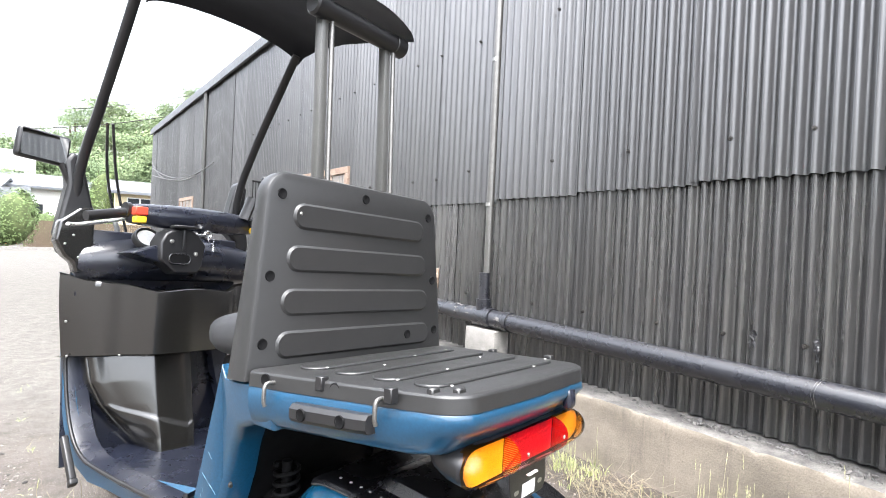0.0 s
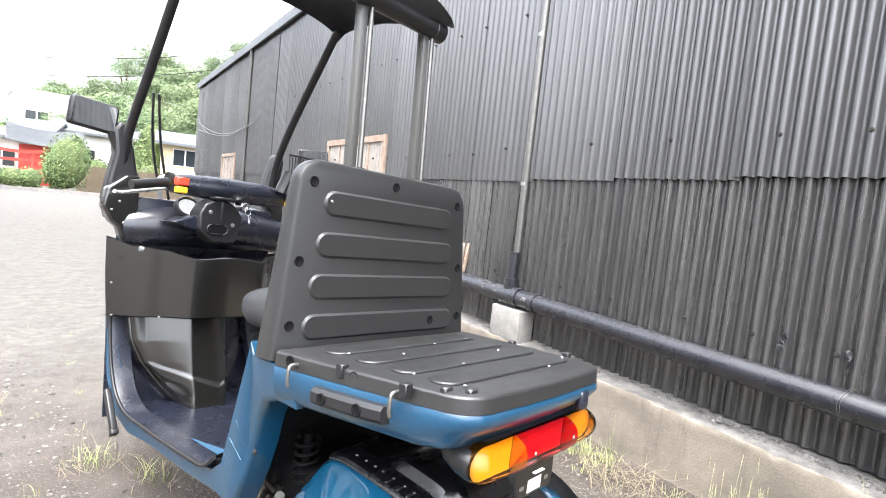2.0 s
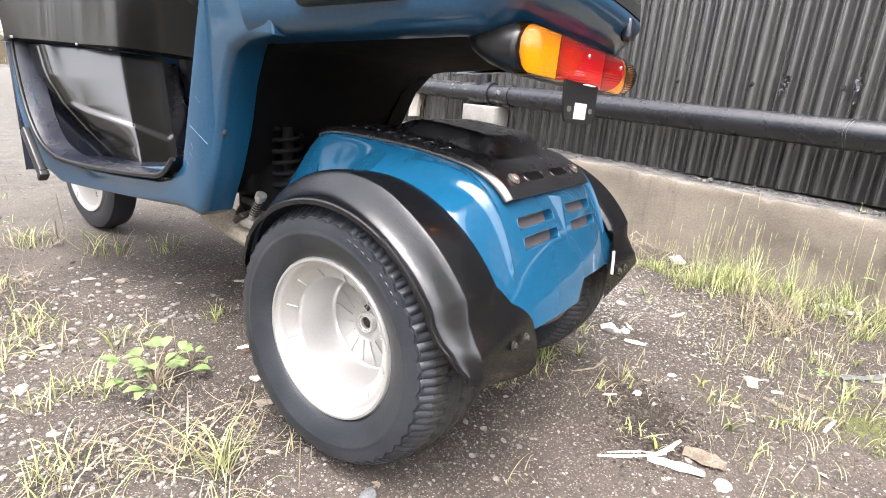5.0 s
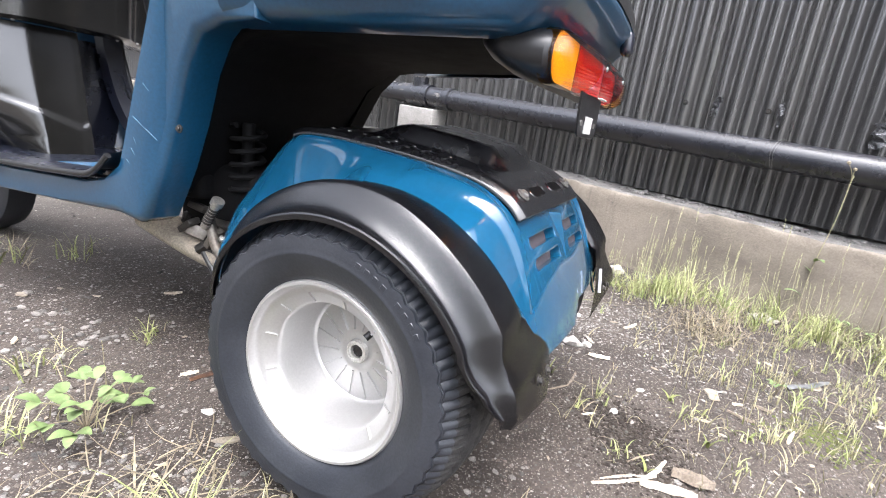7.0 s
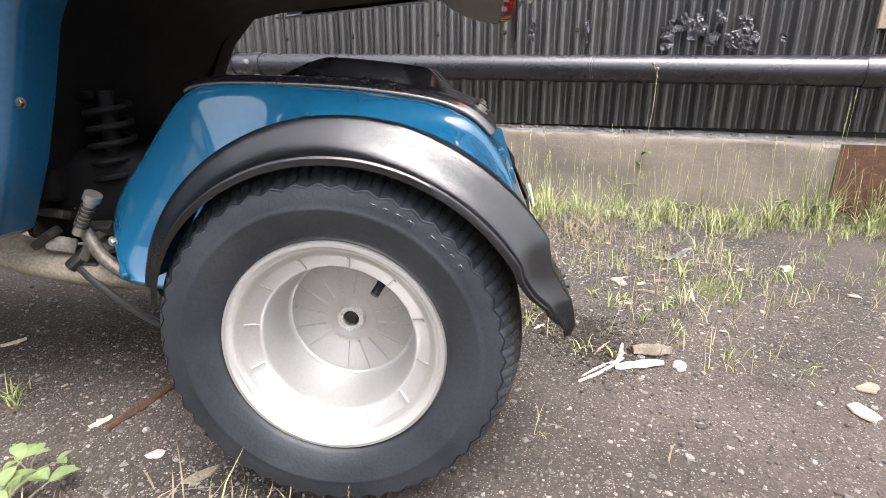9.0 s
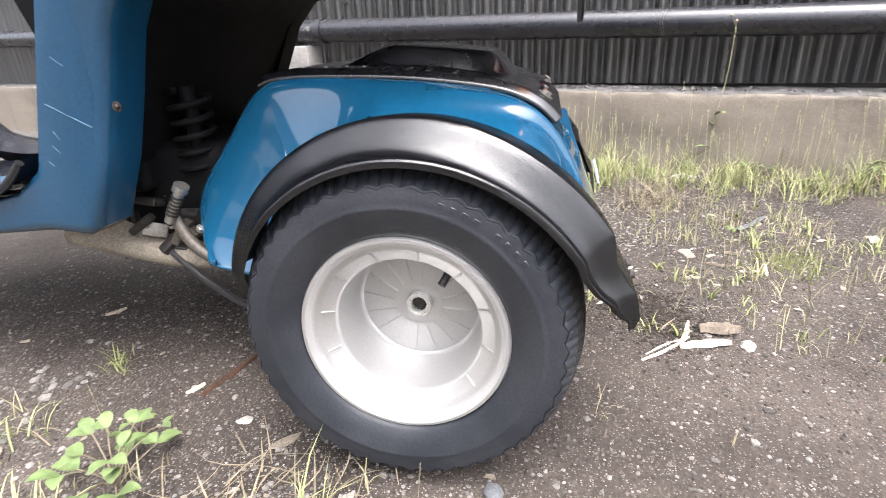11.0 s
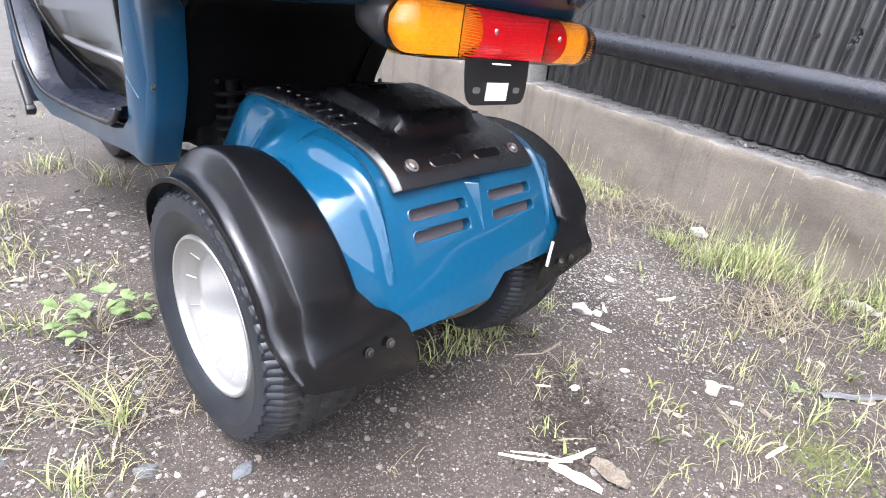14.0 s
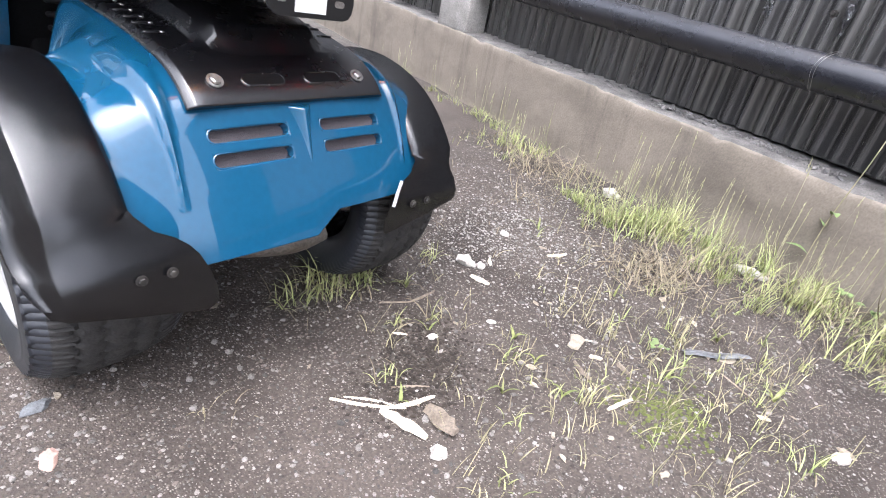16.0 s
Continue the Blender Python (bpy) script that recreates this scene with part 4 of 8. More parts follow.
def build_hood_plate():
    prof = hood_profile()
    idx = [i for i, p in enumerate(prof) if p.y < 0.262 and (p.z > 0.468)]
    xs = [-0.176, -0.172, -0.166, -0.15, -0.13, -0.115, -0.10, -0.085, -0.07, -0.05, -0.02, 0]
    xs = xs + [-x for x in xs[-2::-1]]
    rows = []
    for i in idx:
        p = prof[i]
        d = (prof[i + 1] - prof[i - 1]).normalized()
        nrm = Vector((0, -d.z, d.y))
        if nrm.z < 0:
            nrm = -nrm
        row = []
        for x in xs:
            ax = abs(x)
            h = 0.012
            if ax > 0.165:
                h -= (ax - 0.165) * 0.9
            # raised air box in the middle, wider to the front
            t = min(1, max(0, (p.y + 0.118) / 0.045)) * min(1, max(0, (0.150 - p.y) / 0.085))
            t = t * t * (3 - 2 * t)
            wide = 0.118 - 0.03 * max(0, (0.0 - p.y) / 0.118) ** 3
            k = min(1, max(0, (wide - ax) / 0.022))
            k = k * k * (3 - 2 * k)
            h += 0.030 * t ** 0.8 * k
            row.append(p + nrm * h + Vector((x, 0, 0)))
        row += [p - nrm * 0.003 + Vector((x, 0, 0)) for x in reversed(xs)]
        rows.append(row)
    bm = bmesh.new()
    vs = grid(bm, rows, close_v=True)
    half = len(xs)
    for row in (vs[0], vs[-1]):
        for k in range(half - 1):
            bm.faces.new((row[k], row[k + 1], row[2 * half - 2 - k], row[2 * half - 1 - k]))
    bmesh.ops.recalc_face_normals(bm, faces=bm.faces[:])
    plate = part("hood_plate", bm, GLOSSBLACK, trike, "semi-gloss black moulded top plate with a raised hump", smooth=50, bevel=0.004, segments=3)
    i = min(range(len(prof)), key=lambda k: abs(prof[k].y + 0.161))
    d = (prof[i + 1] - prof[i - 1]).normalized()
    nrm = Vector((0, -d.z, d.y))
    nrm = nrm if nrm.z > 0 else -nrm
    for x in (-0.127, 0.127):
        fix(BOLT, plate, prof[i] + nrm * 0.013 + Vector((x, 0, 0)), nrm)
    for x0, x1 in ((-0.085, -0.018), (0.022, 0.088)):
        m = Matrix.Translation(prof[i] + nrm * 0.0115 + Vector((0, 0, 0))) @ nrm.to_track_quat("Z", "Y").to_matrix().to_4x4()
        bm = bmesh.new()
        s = -1 if (m.to_3x3() @ Vector((1, 0, 0))).x < 0 else 1
        prism(bm, stadium(min(s * x0, s * x1), max(s * x0, s * x1), -0.009, 0.009), 0, 0.0012, "z")
        bm.transform(m)
        # nothing is cut here; near-black colour gives the slot its shaded depth
        slot = part("slot", bm, SHADEBLACK, plate, "moulded slot, its hollow painted near black")
        rim = bmesh.new()
        lo, hi = min(s * x0, s * x1), max(s * x0, s * x1)
        grid(rim, [[(x, z, dz) for x, z in stadium(lo - g, hi + g, -0.009 - g, 0.009 + g)] for g, dz in ((0.003, 0.0), (0.002, 0.0018), (0.0008, 0.0022), (0.0, 0.0008))], close_v=True)
        rim.transform(m)
        part("slot_rim", rim, GLOSSBLACK, slot, smooth=60)
    for side in (-1, 1):
        for k in range(8):
            y = 0.20 - k * 0.034
            j = min(range(len(prof)), key=lambda q: abs(prof[q].y - y) + (5 if prof[q].z < 0.45 else 0))
            fix(RIVET, plate, prof[j] + Vector((side * 0.140, 0, 0.0115)), (0, 0, 1), "rivet")
            if k > 3:
                bm = rounded_box((side * 0.155 - 0.012, prof[j].y - 0.004, prof[j].z + 0.009), (side * 0.155 + 0.012, prof[j].y + 0.004, prof[j].z + 0.0135), 0.002, seg=1)
                part("moulded_bar", bm, BLACK, plate)


build_hood_plate()


# -- black flared fenders --
def build_fender():
    f = bmesh.new()
    sect = [(-0.280, 0.259), (-0.2825, 0.2640), (-0.288, 0.2680), (-0.300, 0.2702), (-0.320, 0.2727), (-0.343, 0.2745), (-0.3490, 0.2737), (-0.3535, 0.2708), (-0.3590, 0.2650), (-0.366, 0.2572), (-0.373, 0.2497), (-0.380, 0.2432), (-0.387, 0.2390),
            (-0.393, 0.2367), (-0.398, 0.2359), (-0.4045, 0.2360), (-0.4085, 0.2362), (-0.4107, 0.2340), (-0.411, 0.2270)]
    def narrowed(x, w):
        if x < -0.343:
            return -0.411 + (x + 0.411) * (1 - w)
        return x - max(0, (-0.300 - x) / 0.043) * 0.068 * w
    rows = []
    for k in range(57):
        w = min(1, max(0, (k - 26) / 22))
        w = 0.42 * w * w * (3 - 2 * w)
        a = radians(13 + (150 - 13) * k / 56)
        grow = 1 + 0.02 * max(0, (k - 40) / 16) ** 2
        slim = 0.024 * max(0, (14 - k) / 14) ** 1.5
        rows.append([(narrowed(x, w) + slim * min(1, max(0, (-0.30 - x) / 0.12)), math.cos(a) * r * grow - 0.010, AXLE_Z + math.sin(a) * r * grow) for x, r in sect])
    # the arch runs on into a flap that folds in behind the wheel, its edges carried down
    for xi, yr, zi, zo, m, q in ((-0.278, -0.2570, 0.362, 0.336, 0.98, 0.87), (-0.260, -0.2660, 0.341, 0.323, 0.96, 0.86), (-0.236, -0.2705, 0.3285, 0.316, 0.93, 0.84), (-0.220, -0.2770, 0.3155, 0.309, 0.89, 0.79), (-0.209, -0.2820, 0.3010, 0.303, 0.85, 0.74), (-0.196, -0.2850, 0.272, 0.294, 0.80, 0.69), (-0.186, -0.287, 0.238, 0.284, 0.69, 0.53),
                                 (-0.187, -0.288, 0.217, 0.276, 0.54, 0.36), (-0.200, -0.283, 0.204, 0.262, 0.40, 0.20)):
        row = []
        xc = narrowed(-0.343, 0.42)
        xo = xc + (sect[-1][0] - xc) * m
        for j, (x, r) in enumerate(sect):
            xx = xi + (xc - xi) * j / 5 if j < 5 else xc + (narrowed(x, 0.42) - xc) * m
            yy = yr if j < 5 else yr + (0.2745 - r) * q
            row.append((xx, yy + (0.006 * (1 - j / 3) if j < 3 else 0), zi + (zo - zi) * (xx - xi) / (xo - xi)))
        rows.append(row)
    grid(f, rows)
    bmesh.ops.solidify(f, geom=f.faces[:], thickness=0.004)
    fender = part("fender", f, FENDERBLACK, trike, "satin black flared wheel arch", smooth=30)
    for x in (-0.289, -0.251):
        fix(DARKBOLT, fender, (x, -0.2860, 0.290), (0, -1, 0.15))
    return fender


left_fender = build_fender()


def mirrored(ob, parent):
    """The same part for the other side, with its sub-parts."""
    me = ob.data.copy()
    for v in me.vertices:
        v.co.x = -v.co.x
    me.flip_normals()
    c = new(ob.name.split(".")[0], me)
    c.parent = parent
    for mod in ob.modifiers:
        nm = c.modifiers.new("bevel", "BEVEL")
        nm.width, nm.segments, nm.limit_method, nm.angle_limit = mod.width, mod.segments, mod.limit_method, mod.angle_limit
    tagged(c, ob.get("label", ""))
    for ch in ob.children:
        if ch.data in (SMALLBOLT, DARKBOLT, BOLT, RIVET, SOCKET):
            m = ch.matrix_basis.copy()
            m.translation.x = -m.translation.x
            d = new("bolt", ch.data)
            d.parent, d.matrix_basis = c, m
        else:
            mirrored(ch, c)
    return c


right_fender = mirrored(left_fender, trike)
right_fender.location.x -= 0.050
right_fender.location.y += 0.006
# its flap is cut shorter; a pale strip paints the sky's reflection on its edge
for v in right_fender.data.vertices:
    if v.co.z < 0.31 and v.co.y < 0:
        v.co.z = 0.31 - (0.31 - v.co.z) * 0.72
edge = [(0.222, -0.2765, 0.338), (0.210, -0.282, 0.318), (0.199, -0.287, 0.295)]
part("edge_flange", tube(bmesh.new(), edge, 0.0032, 8, 3), GLINTEDGE, right_fender, "pale strip painted as the sky's gleam on the flap edge")


# -- engine, swing arm, shock absorber under the body --
def build_mechanics():
    # engine and housings take the near-black that stands for shade below deck
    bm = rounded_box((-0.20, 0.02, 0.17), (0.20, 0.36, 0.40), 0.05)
    part("engine", bm, SHADEBLACK, trike, "oily black engine and gearbox, darkened for shade")
    bm = bmesh.new()
    lathe(bm, [(-0.26, 0.022), (0.26, 0.022)], 16, "x")
    bm.transform(Matrix.Translation((0, 0, AXLE_Z)))
    part("axle", bm, CASTING, trike)
    bm = tube(bmesh.new(), [(-0.20, 0.44, 0.335), (-0.205, 0.41, 0.28), (-0.20, 0.36, 0.245), (-0.19, 0.30, 0.235)], 0.0105, 10)
    part("lever_arm", bm, CASTING, trike, "grimy cast brake lever arm")
    bm = tube(bmesh.new(), [(-0.215, 0.437, 0.322), (-0.215, 0.402, 0.380)], 0.0085, 12, 1)
    adjuster = part("adjuster", bm, STEEL, trike, "zinc adjuster bolt")
    for k in range(6):
        a, b = Vector((-0.215, 0.437, 0.322)), Vector((-0.215, 0.402, 0.380))
        part("thread_ridge", tube(bmesh.new(), [a.lerp(b, 0.22 + 0.1 * k), a.lerp(b, 0.27 + 0.1 * k)], 0.0105, 12, 1), OILY, adjuster)
    part("adjuster_cap", tube(bmesh.new(), [a.lerp(b, 0.90), a.lerp(b, 1.08)], 0.0125, 14, 1), STEEL, adjuster)
    fix(SMALLBOLT, hood, (-0.225, 0.375, 0.315), (-1, 0.2, 0))
    rnd = random.Random(12)
    for k in range(14):
        x, y, z = rnd.uniform(-0.19, -0.08), rnd.uniform(0.40, 0.54), rnd.uniform(0.25, 0.38)
        d = rnd.uniform(0.008, 0.020)
        part("bracket", rounded_box((-d, -d * 1.6, -d * 0.5), (d, d * 1.6, d * 0.5), d * 0.25, pose(x, y, z, rnd.uniform(-60, 60), rnd.uniform(-60, 60), 0), 2), OILY if k % 3 else CASTING, trike, "grimy bracket")
    bm = tube(bmesh.new(), [(-0.19, 0.47, 0.26), (-0.20, 0.40, 0.205), (-0.22, 0.30, 0.17), (-0.2, 0.2, 0.18)], 0.006, 8)
    part("cable", bm, BLACK, trike, "black brake cable")
    bm = tube(bmesh.new(), [(-0.17, 0.66, 0.29), (-0.16, 0.52, 0.255), (-0.15, 0.42, 0.24), (-0.12, 0.32, 0.23)], 0.040, 14, squash=0.7)
    part("swing_arm", bm, PALECAST, trike, "grimy pale cast swing arm")
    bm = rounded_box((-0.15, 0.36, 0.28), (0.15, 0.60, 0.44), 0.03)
    part("pivot_housing", bm, SHADEBLACK, trike, "oily pivot housing, darkened for shade")
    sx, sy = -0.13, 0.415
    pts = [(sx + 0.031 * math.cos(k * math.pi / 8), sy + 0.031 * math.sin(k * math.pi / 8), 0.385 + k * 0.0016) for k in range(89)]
    shock = part("shock_absorber", tube(bmesh.new(), [(sx, sy, 0.34), (sx, sy, 0.53)], 0.013, 12, 1), SHADEBLACK, trike, "shock absorber with a black coil spring")
    part("spring", tube(bmesh.new(), pts, 0.0054, 8, 1), SHADEBLACK, shock)
    bm = tube(bmesh.new(), [(-0.16, -0.17, 0.250), (-0.04, -0.215, 0.244), (0.03, -0.215, 0.250)], 0.029, 14, squash=0.8)
    part("muffler", bm, CASTING, trike, "dusty grey silencer")


build_mechanics()


# -- body: tub, legs and sills in blue --
def deck_outline(off=0.0, n=6):
    """The deck seen from above, from its front left corner round the back to the front right."""
    pts = []
    left = [(-0.340, 0.285), (-0.325, 0.16), (-0.306, 0.03), (-0.287, -0.10), (-0.277, -0.150)]
    pts += left
    cx, cy, r = -0.205, -0.150, 0.072
    for k in range(1, n + 1):
        a = math.pi + (math.pi / 2) * k / n
        pts.append((cx + r * math.cos(a), cy + r * math.sin(a)))
    pts.append((-0.1, -0.228))
    pts.append((0.0, -0.230))
    full = pts + [(-x, y) for x, y in pts[-2::-1]]
    if off:
        res = []
        for i, p in enumerate(full):
            a, b = full[max(i - 1, 0)], full[min(i + 1, len(full) - 1)]
            d = Vector((b[0] - a[0], b[1] - a[1])).normalized()
            res.append((p[0] + d.y * off, p[1] - d.x * off))
        return res
    return full


def build_tub():
    bm = bmesh.new()
    rows = []
    for off, z in ((-0.012, 0.800), (-0.002, 0.798), (0.003, 0.790), (0.005, 0.775), (0.003, 0.752), (0.000, 0.742), (-0.002, 0.735), (-0.008, 0.722), (-0.020, 0.712), (-0.040, 0.706), (-0.08, 0.704)):
        row = []
        for x, y in deck_outline(off):
            # the lower edge tucks in under the tail
            k = max(0, min(1, (-y - 0.10) / 0.12))
            kk = max(0, (0.775 - z) / 0.07)
            row.append((x * (1 - 0.10 * k * kk * 0.6), y + 0.055 * k * kk, z))
        rows.append(row)
    grid(bm, rows)
    tub = bpart("tub", bm, BLUE_WORN, label="blue painted lower shell of the cargo deck", smooth=60)
    # strap notch in the tail
    bm = rounded_box((0.13, -0.236, 0.742), (0.165, -0.215, 0.785), 0.008)
    bpart("tail_notch", bm, NAVY, tub)
    return tub


tub = build_tub()


SCRATCHES = [(0.500, 0.530, 0.074, 30), (0.485, 0.600, 0.020, 40), (0.535, 0.505, 0.014, 60), (0.545, 0.485, 0.016, 50), (0.565, 0.465, 0.012, 40)]


def build_leg():
    outline = [(0.412, 0.826), (0.462, 0.715), (0.512, 0.615), (0.560, 0.525), (0.605, 0.455), (0.650, 0.425), (0.71, 0.415), (0.95, 0.412), (1.10, 0.416), (1.20, 0.428), (1.27, 0.455), (1.33, 0.51),
               (1.365, 0.58), (1.392, 0.69), (1.398, 0.73), (1.400, 0.75), (1.412, 0.755), (1.424, 0.74), (1.425, 0.70), (1.395, 0.56), (1.35, 0.465), (1.29, 0.400), (1.21, 0.368), (1.10, 0.358), (0.80, 0.360), (0.62, 0.360), (0.556, 0.350),
               (0.530, 0.362), (0.480, 0.46), (0.447, 0.545), (0.402, 0.635), (0.352, 0.688), (0.30, 0.702), (0.22, 0.706), (0.22, 0.798), (0.36, 0.796), (0.39, 0.800)]
    bm = bmesh.new()
    n = len(outline)
    def xo(y, z):
        up = max(0, min(1, (z - 0.56) / 0.2)) * max(0, min(1, (0.62 - y) / 0.2))
        front = max(0, min(1, (y - 1.1) / 0.25))
        return -0.285 - 0.050 * up * up * (3 - 2 * up) - 0.055 * front
    outline = [(y, z + 0.06 * max(0, min(1, (y - 1.27) / 0.08))) for y, z in outline]
    def thick(y, z):
        return 0.075 if y < 0.62 and z < 0.70 else 0.05 if y < 0.70 else 0.020
    def soften(y, z):
        if y < 0.27 or z > 0.72 or y > 0.85:
            return 0.007
        edge = 0.30 + 0.27 * (0.71 - z) / 0.36 + 0.06
        return 0.020 if y < edge else 0.007
    inward = []
    for i, p in enumerate(outline):
        a, b = outline[i - 1], outline[(i + 1) % n]
        d = Vector((b[0] - a[0], b[1] - a[1])).normalized()
        inward.append((d.y, -d.x))
    area = sum(outline[i - 1][0] * outline[i][1] - outline[i][0] * outline[i - 1][1] for i in range(n))
    if area > 0:
        inward = [(-a, -b) for a, b in inward]
    rows = [[(xo(y, z) + thick(y, z), y, z) for y, z in outline]]
    for k in range(6):
        a = math.pi / 2 * k / 5
        row = []
        for (y, z), (iy, iz) in zip(outline, inward):
            r = soften(y, z)
            row.append((xo(y, z) + min(r, thick(y, z) * 0.9) * (1 - math.sin(a)), y + iy * r * (1 - math.cos(a)), z + iz * r * (1 - math.cos(a))))
        rows.append(row)
    vs = grid(bm, rows, close_v=True)
    caps = [bm.faces.new(vs[0]), bm.faces.new(vs[-1][::-1])]
    bmesh.ops.triangulate(bm, faces=caps)
    leg = bpart("body_side", bm, BLUE_WORN, label="blue painted side frame with a low sill, scratched", smooth=35)
    fix(DARKBOLT, leg, (-0.281, 0.437, 0.535), (-1, 0, 0), body=True)
    # black lining of the foot well along the sill
    pts = [(-0.300, 0.610, 0.472), (-0.302, 0.655, 0.437), (-0.304, 0.72, 0.428), (-0.308, 0.95, 0.425), (-0.315, 1.12, 0.431), (-0.325, 1.20, 0.446), (-0.332, 1.27, 0.488), (-0.335, 1.33, 0.58), (-0.337, 1.365, 0.70), (-0.337, 1.372, 0.76)]
    bpart("sill_trim", tube(bmesh.new(), pts, 0.0062, 10, 4), BLACK, leg, "black rubber edge trim")
    fine = smooth_path(pts, 4)
    bm = bmesh.new()
    rows = []
    for k, p in enumerate(fine):
        d = (Vector(fine[min(k + 1, len(fine) - 1)]) - Vector(fine[max(k - 1, 0)])).normalized()
        up = Vector((0, -d.z, d.y))
        p = Vector(p)
        rows.append([p + Vector((-0.004, 0, 0)) - up * 0.006, p + Vector((-0.003, 0, 0)) + up * 0.002, p + Vector((0.008, 0, 0)) + up * 0.004, p + Vector((0.030, 0, 0)) + up * 0.008, p + Vector((0.064, 0, 0)) + up * 0.008, p + Vector((0.076, 0, 0)) - up * 0.014])
    grid(bm, rows)
    bpart("sill_liner", bm, NAVY, leg, "dark navy plastic lining of the foot well", smooth=50)
    return leg


left_leg = build_leg()
# paint scratches on its lower rear edge
side_skin = BVHTree.FromPolygons([v.co.copy() for v in left_leg.data.vertices], [tuple(p.vertices) for p in left_leg.data.polygons])
for y, z, length, tilt in SCRATCHES:
    spot = BODY.inverted() @ side_skin.ray_cast(BODY @ Vector((-0.8, y, z)), BODY.to_3x3() @ Vector((1, 0, 0)))[0]
    part("scratch", rounded_box((-0.0004, -length / 2, -0.0005), (0.0012, length / 2, 0.0005), 0.0002, BODY @ pose(spot.x, y, z, tilt, 0, 0), 1), SCRATCH, left_leg, "pale paint scratch")
right_leg = mirrored(left_leg, trike)
# its foot well side is dark plastic; behind that, blue is blackened for shade
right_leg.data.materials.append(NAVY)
right_leg.data.materials.append(SHADEBLACK)
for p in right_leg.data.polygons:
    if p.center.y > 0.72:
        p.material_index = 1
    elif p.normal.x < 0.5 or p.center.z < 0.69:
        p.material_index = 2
for side in (right_leg, *[c for c in right_leg.children if c.data.users == 1]):
    for v in side.data.vertices:
        v.co.x -= 0.105 * min(1, max(0, (v.co.y - 0.95) / 0.25))


def build_underbody():
    # shade beneath the deck is put into the near-black colour of these parts
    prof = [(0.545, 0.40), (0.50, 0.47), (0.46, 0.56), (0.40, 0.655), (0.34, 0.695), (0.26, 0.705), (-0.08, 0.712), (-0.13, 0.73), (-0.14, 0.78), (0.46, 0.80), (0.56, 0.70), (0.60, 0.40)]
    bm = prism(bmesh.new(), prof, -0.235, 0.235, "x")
    bpart("under_tray", bm, SHADEBLACK, label="black plastic inner wheel arch, darkened for shade", bevel=0.012)
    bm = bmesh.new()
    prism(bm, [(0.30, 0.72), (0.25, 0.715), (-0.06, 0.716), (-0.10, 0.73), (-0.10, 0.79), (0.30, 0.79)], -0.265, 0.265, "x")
    bpart("deck_floor", bm, SHADEBLACK)


build_underbody()


# -- cargo deck tray and backrest --
def build_tray():
    bm = bmesh.new()
    lower, upper, top = deck_outline(0.003), deck_outline(0.001), deck_outline(-0.008)
    rows = [[(x, y, 0.794) for x, y in lower], [(x, y, 0.8235) for x, y in upper], [(x, y, 0.828) for x, y in top]]
    vs = grid(bm, rows)
    bm.faces.new(vs[-1])
    # moulded ribs across the deck
    ribs = []
    for y in (0.205, 0.10, -0.005, -0.11):
        half = 0.262 - 0.06 * (0.2 - y)
        ribs.append(prism(bmesh.new(), [(x, y + s) for x, s in stadium(-half, half, -0.036, 0.036)], 0.826, 0.8335, "z"))
    tray = bpart("deck_tray", bm, GREY, label="dark grey moulded cargo deck with raised ribs", smooth=40, bevel=0.003)
    for rib in ribs:
        bpart("deck_rib", rib, GREY, tray, bevel=0.003)
    for x, y in ((-0.235, 0.16), (-0.12, 0.10), (0.05, 0.155), (0.15, 0.02), (-0.07, -0.04), (0.20, 0.17), (0.235, -0.12), (0.10, -0.16), (-0.24, -0.05), (-0.22, -0.165)):
        fix(RIVET, tray, (x, y, 0.834), (0, 0, 1), "rivet", True)
    # notches and clips along the side wall
    for y in (0.085, -0.095):
        x = -0.314 - 0.0015 + (0.17 * (0.085 - y)) * 0.16
        bpart("notch", rounded_box((x - 0.006, y - 0.010, 0.806), (x + 0.014, y + 0.010, 0.8345), 0.002, seg=1), BLACK, tray)
        bpart("notch", rounded_box((-x - 0.014, y - 0.010, 0.806), (-x + 0.006, y + 0.010, 0.8345), 0.002, seg=1), BLACK, tray)
    for y in (0.235, 0.05, -0.075):
        x = -0.340 + (0.285 - y) * 0.15
        fix(SOCKET, tray, (x - 0.004, y, 0.812), (-1, -0.15, 0), "screw", True)
    for y0, x0 in ((-0.155, -0.262), (-0.19, -0.232)):
        bpart("latch", rounded_box((x0 - 0.012, y0 - 0.008, 0.815), (x0 + 0.012, y0 + 0.008, 0.836), 0.003, seg=1), GREY, tray)
    return tray


tray = build_tray()


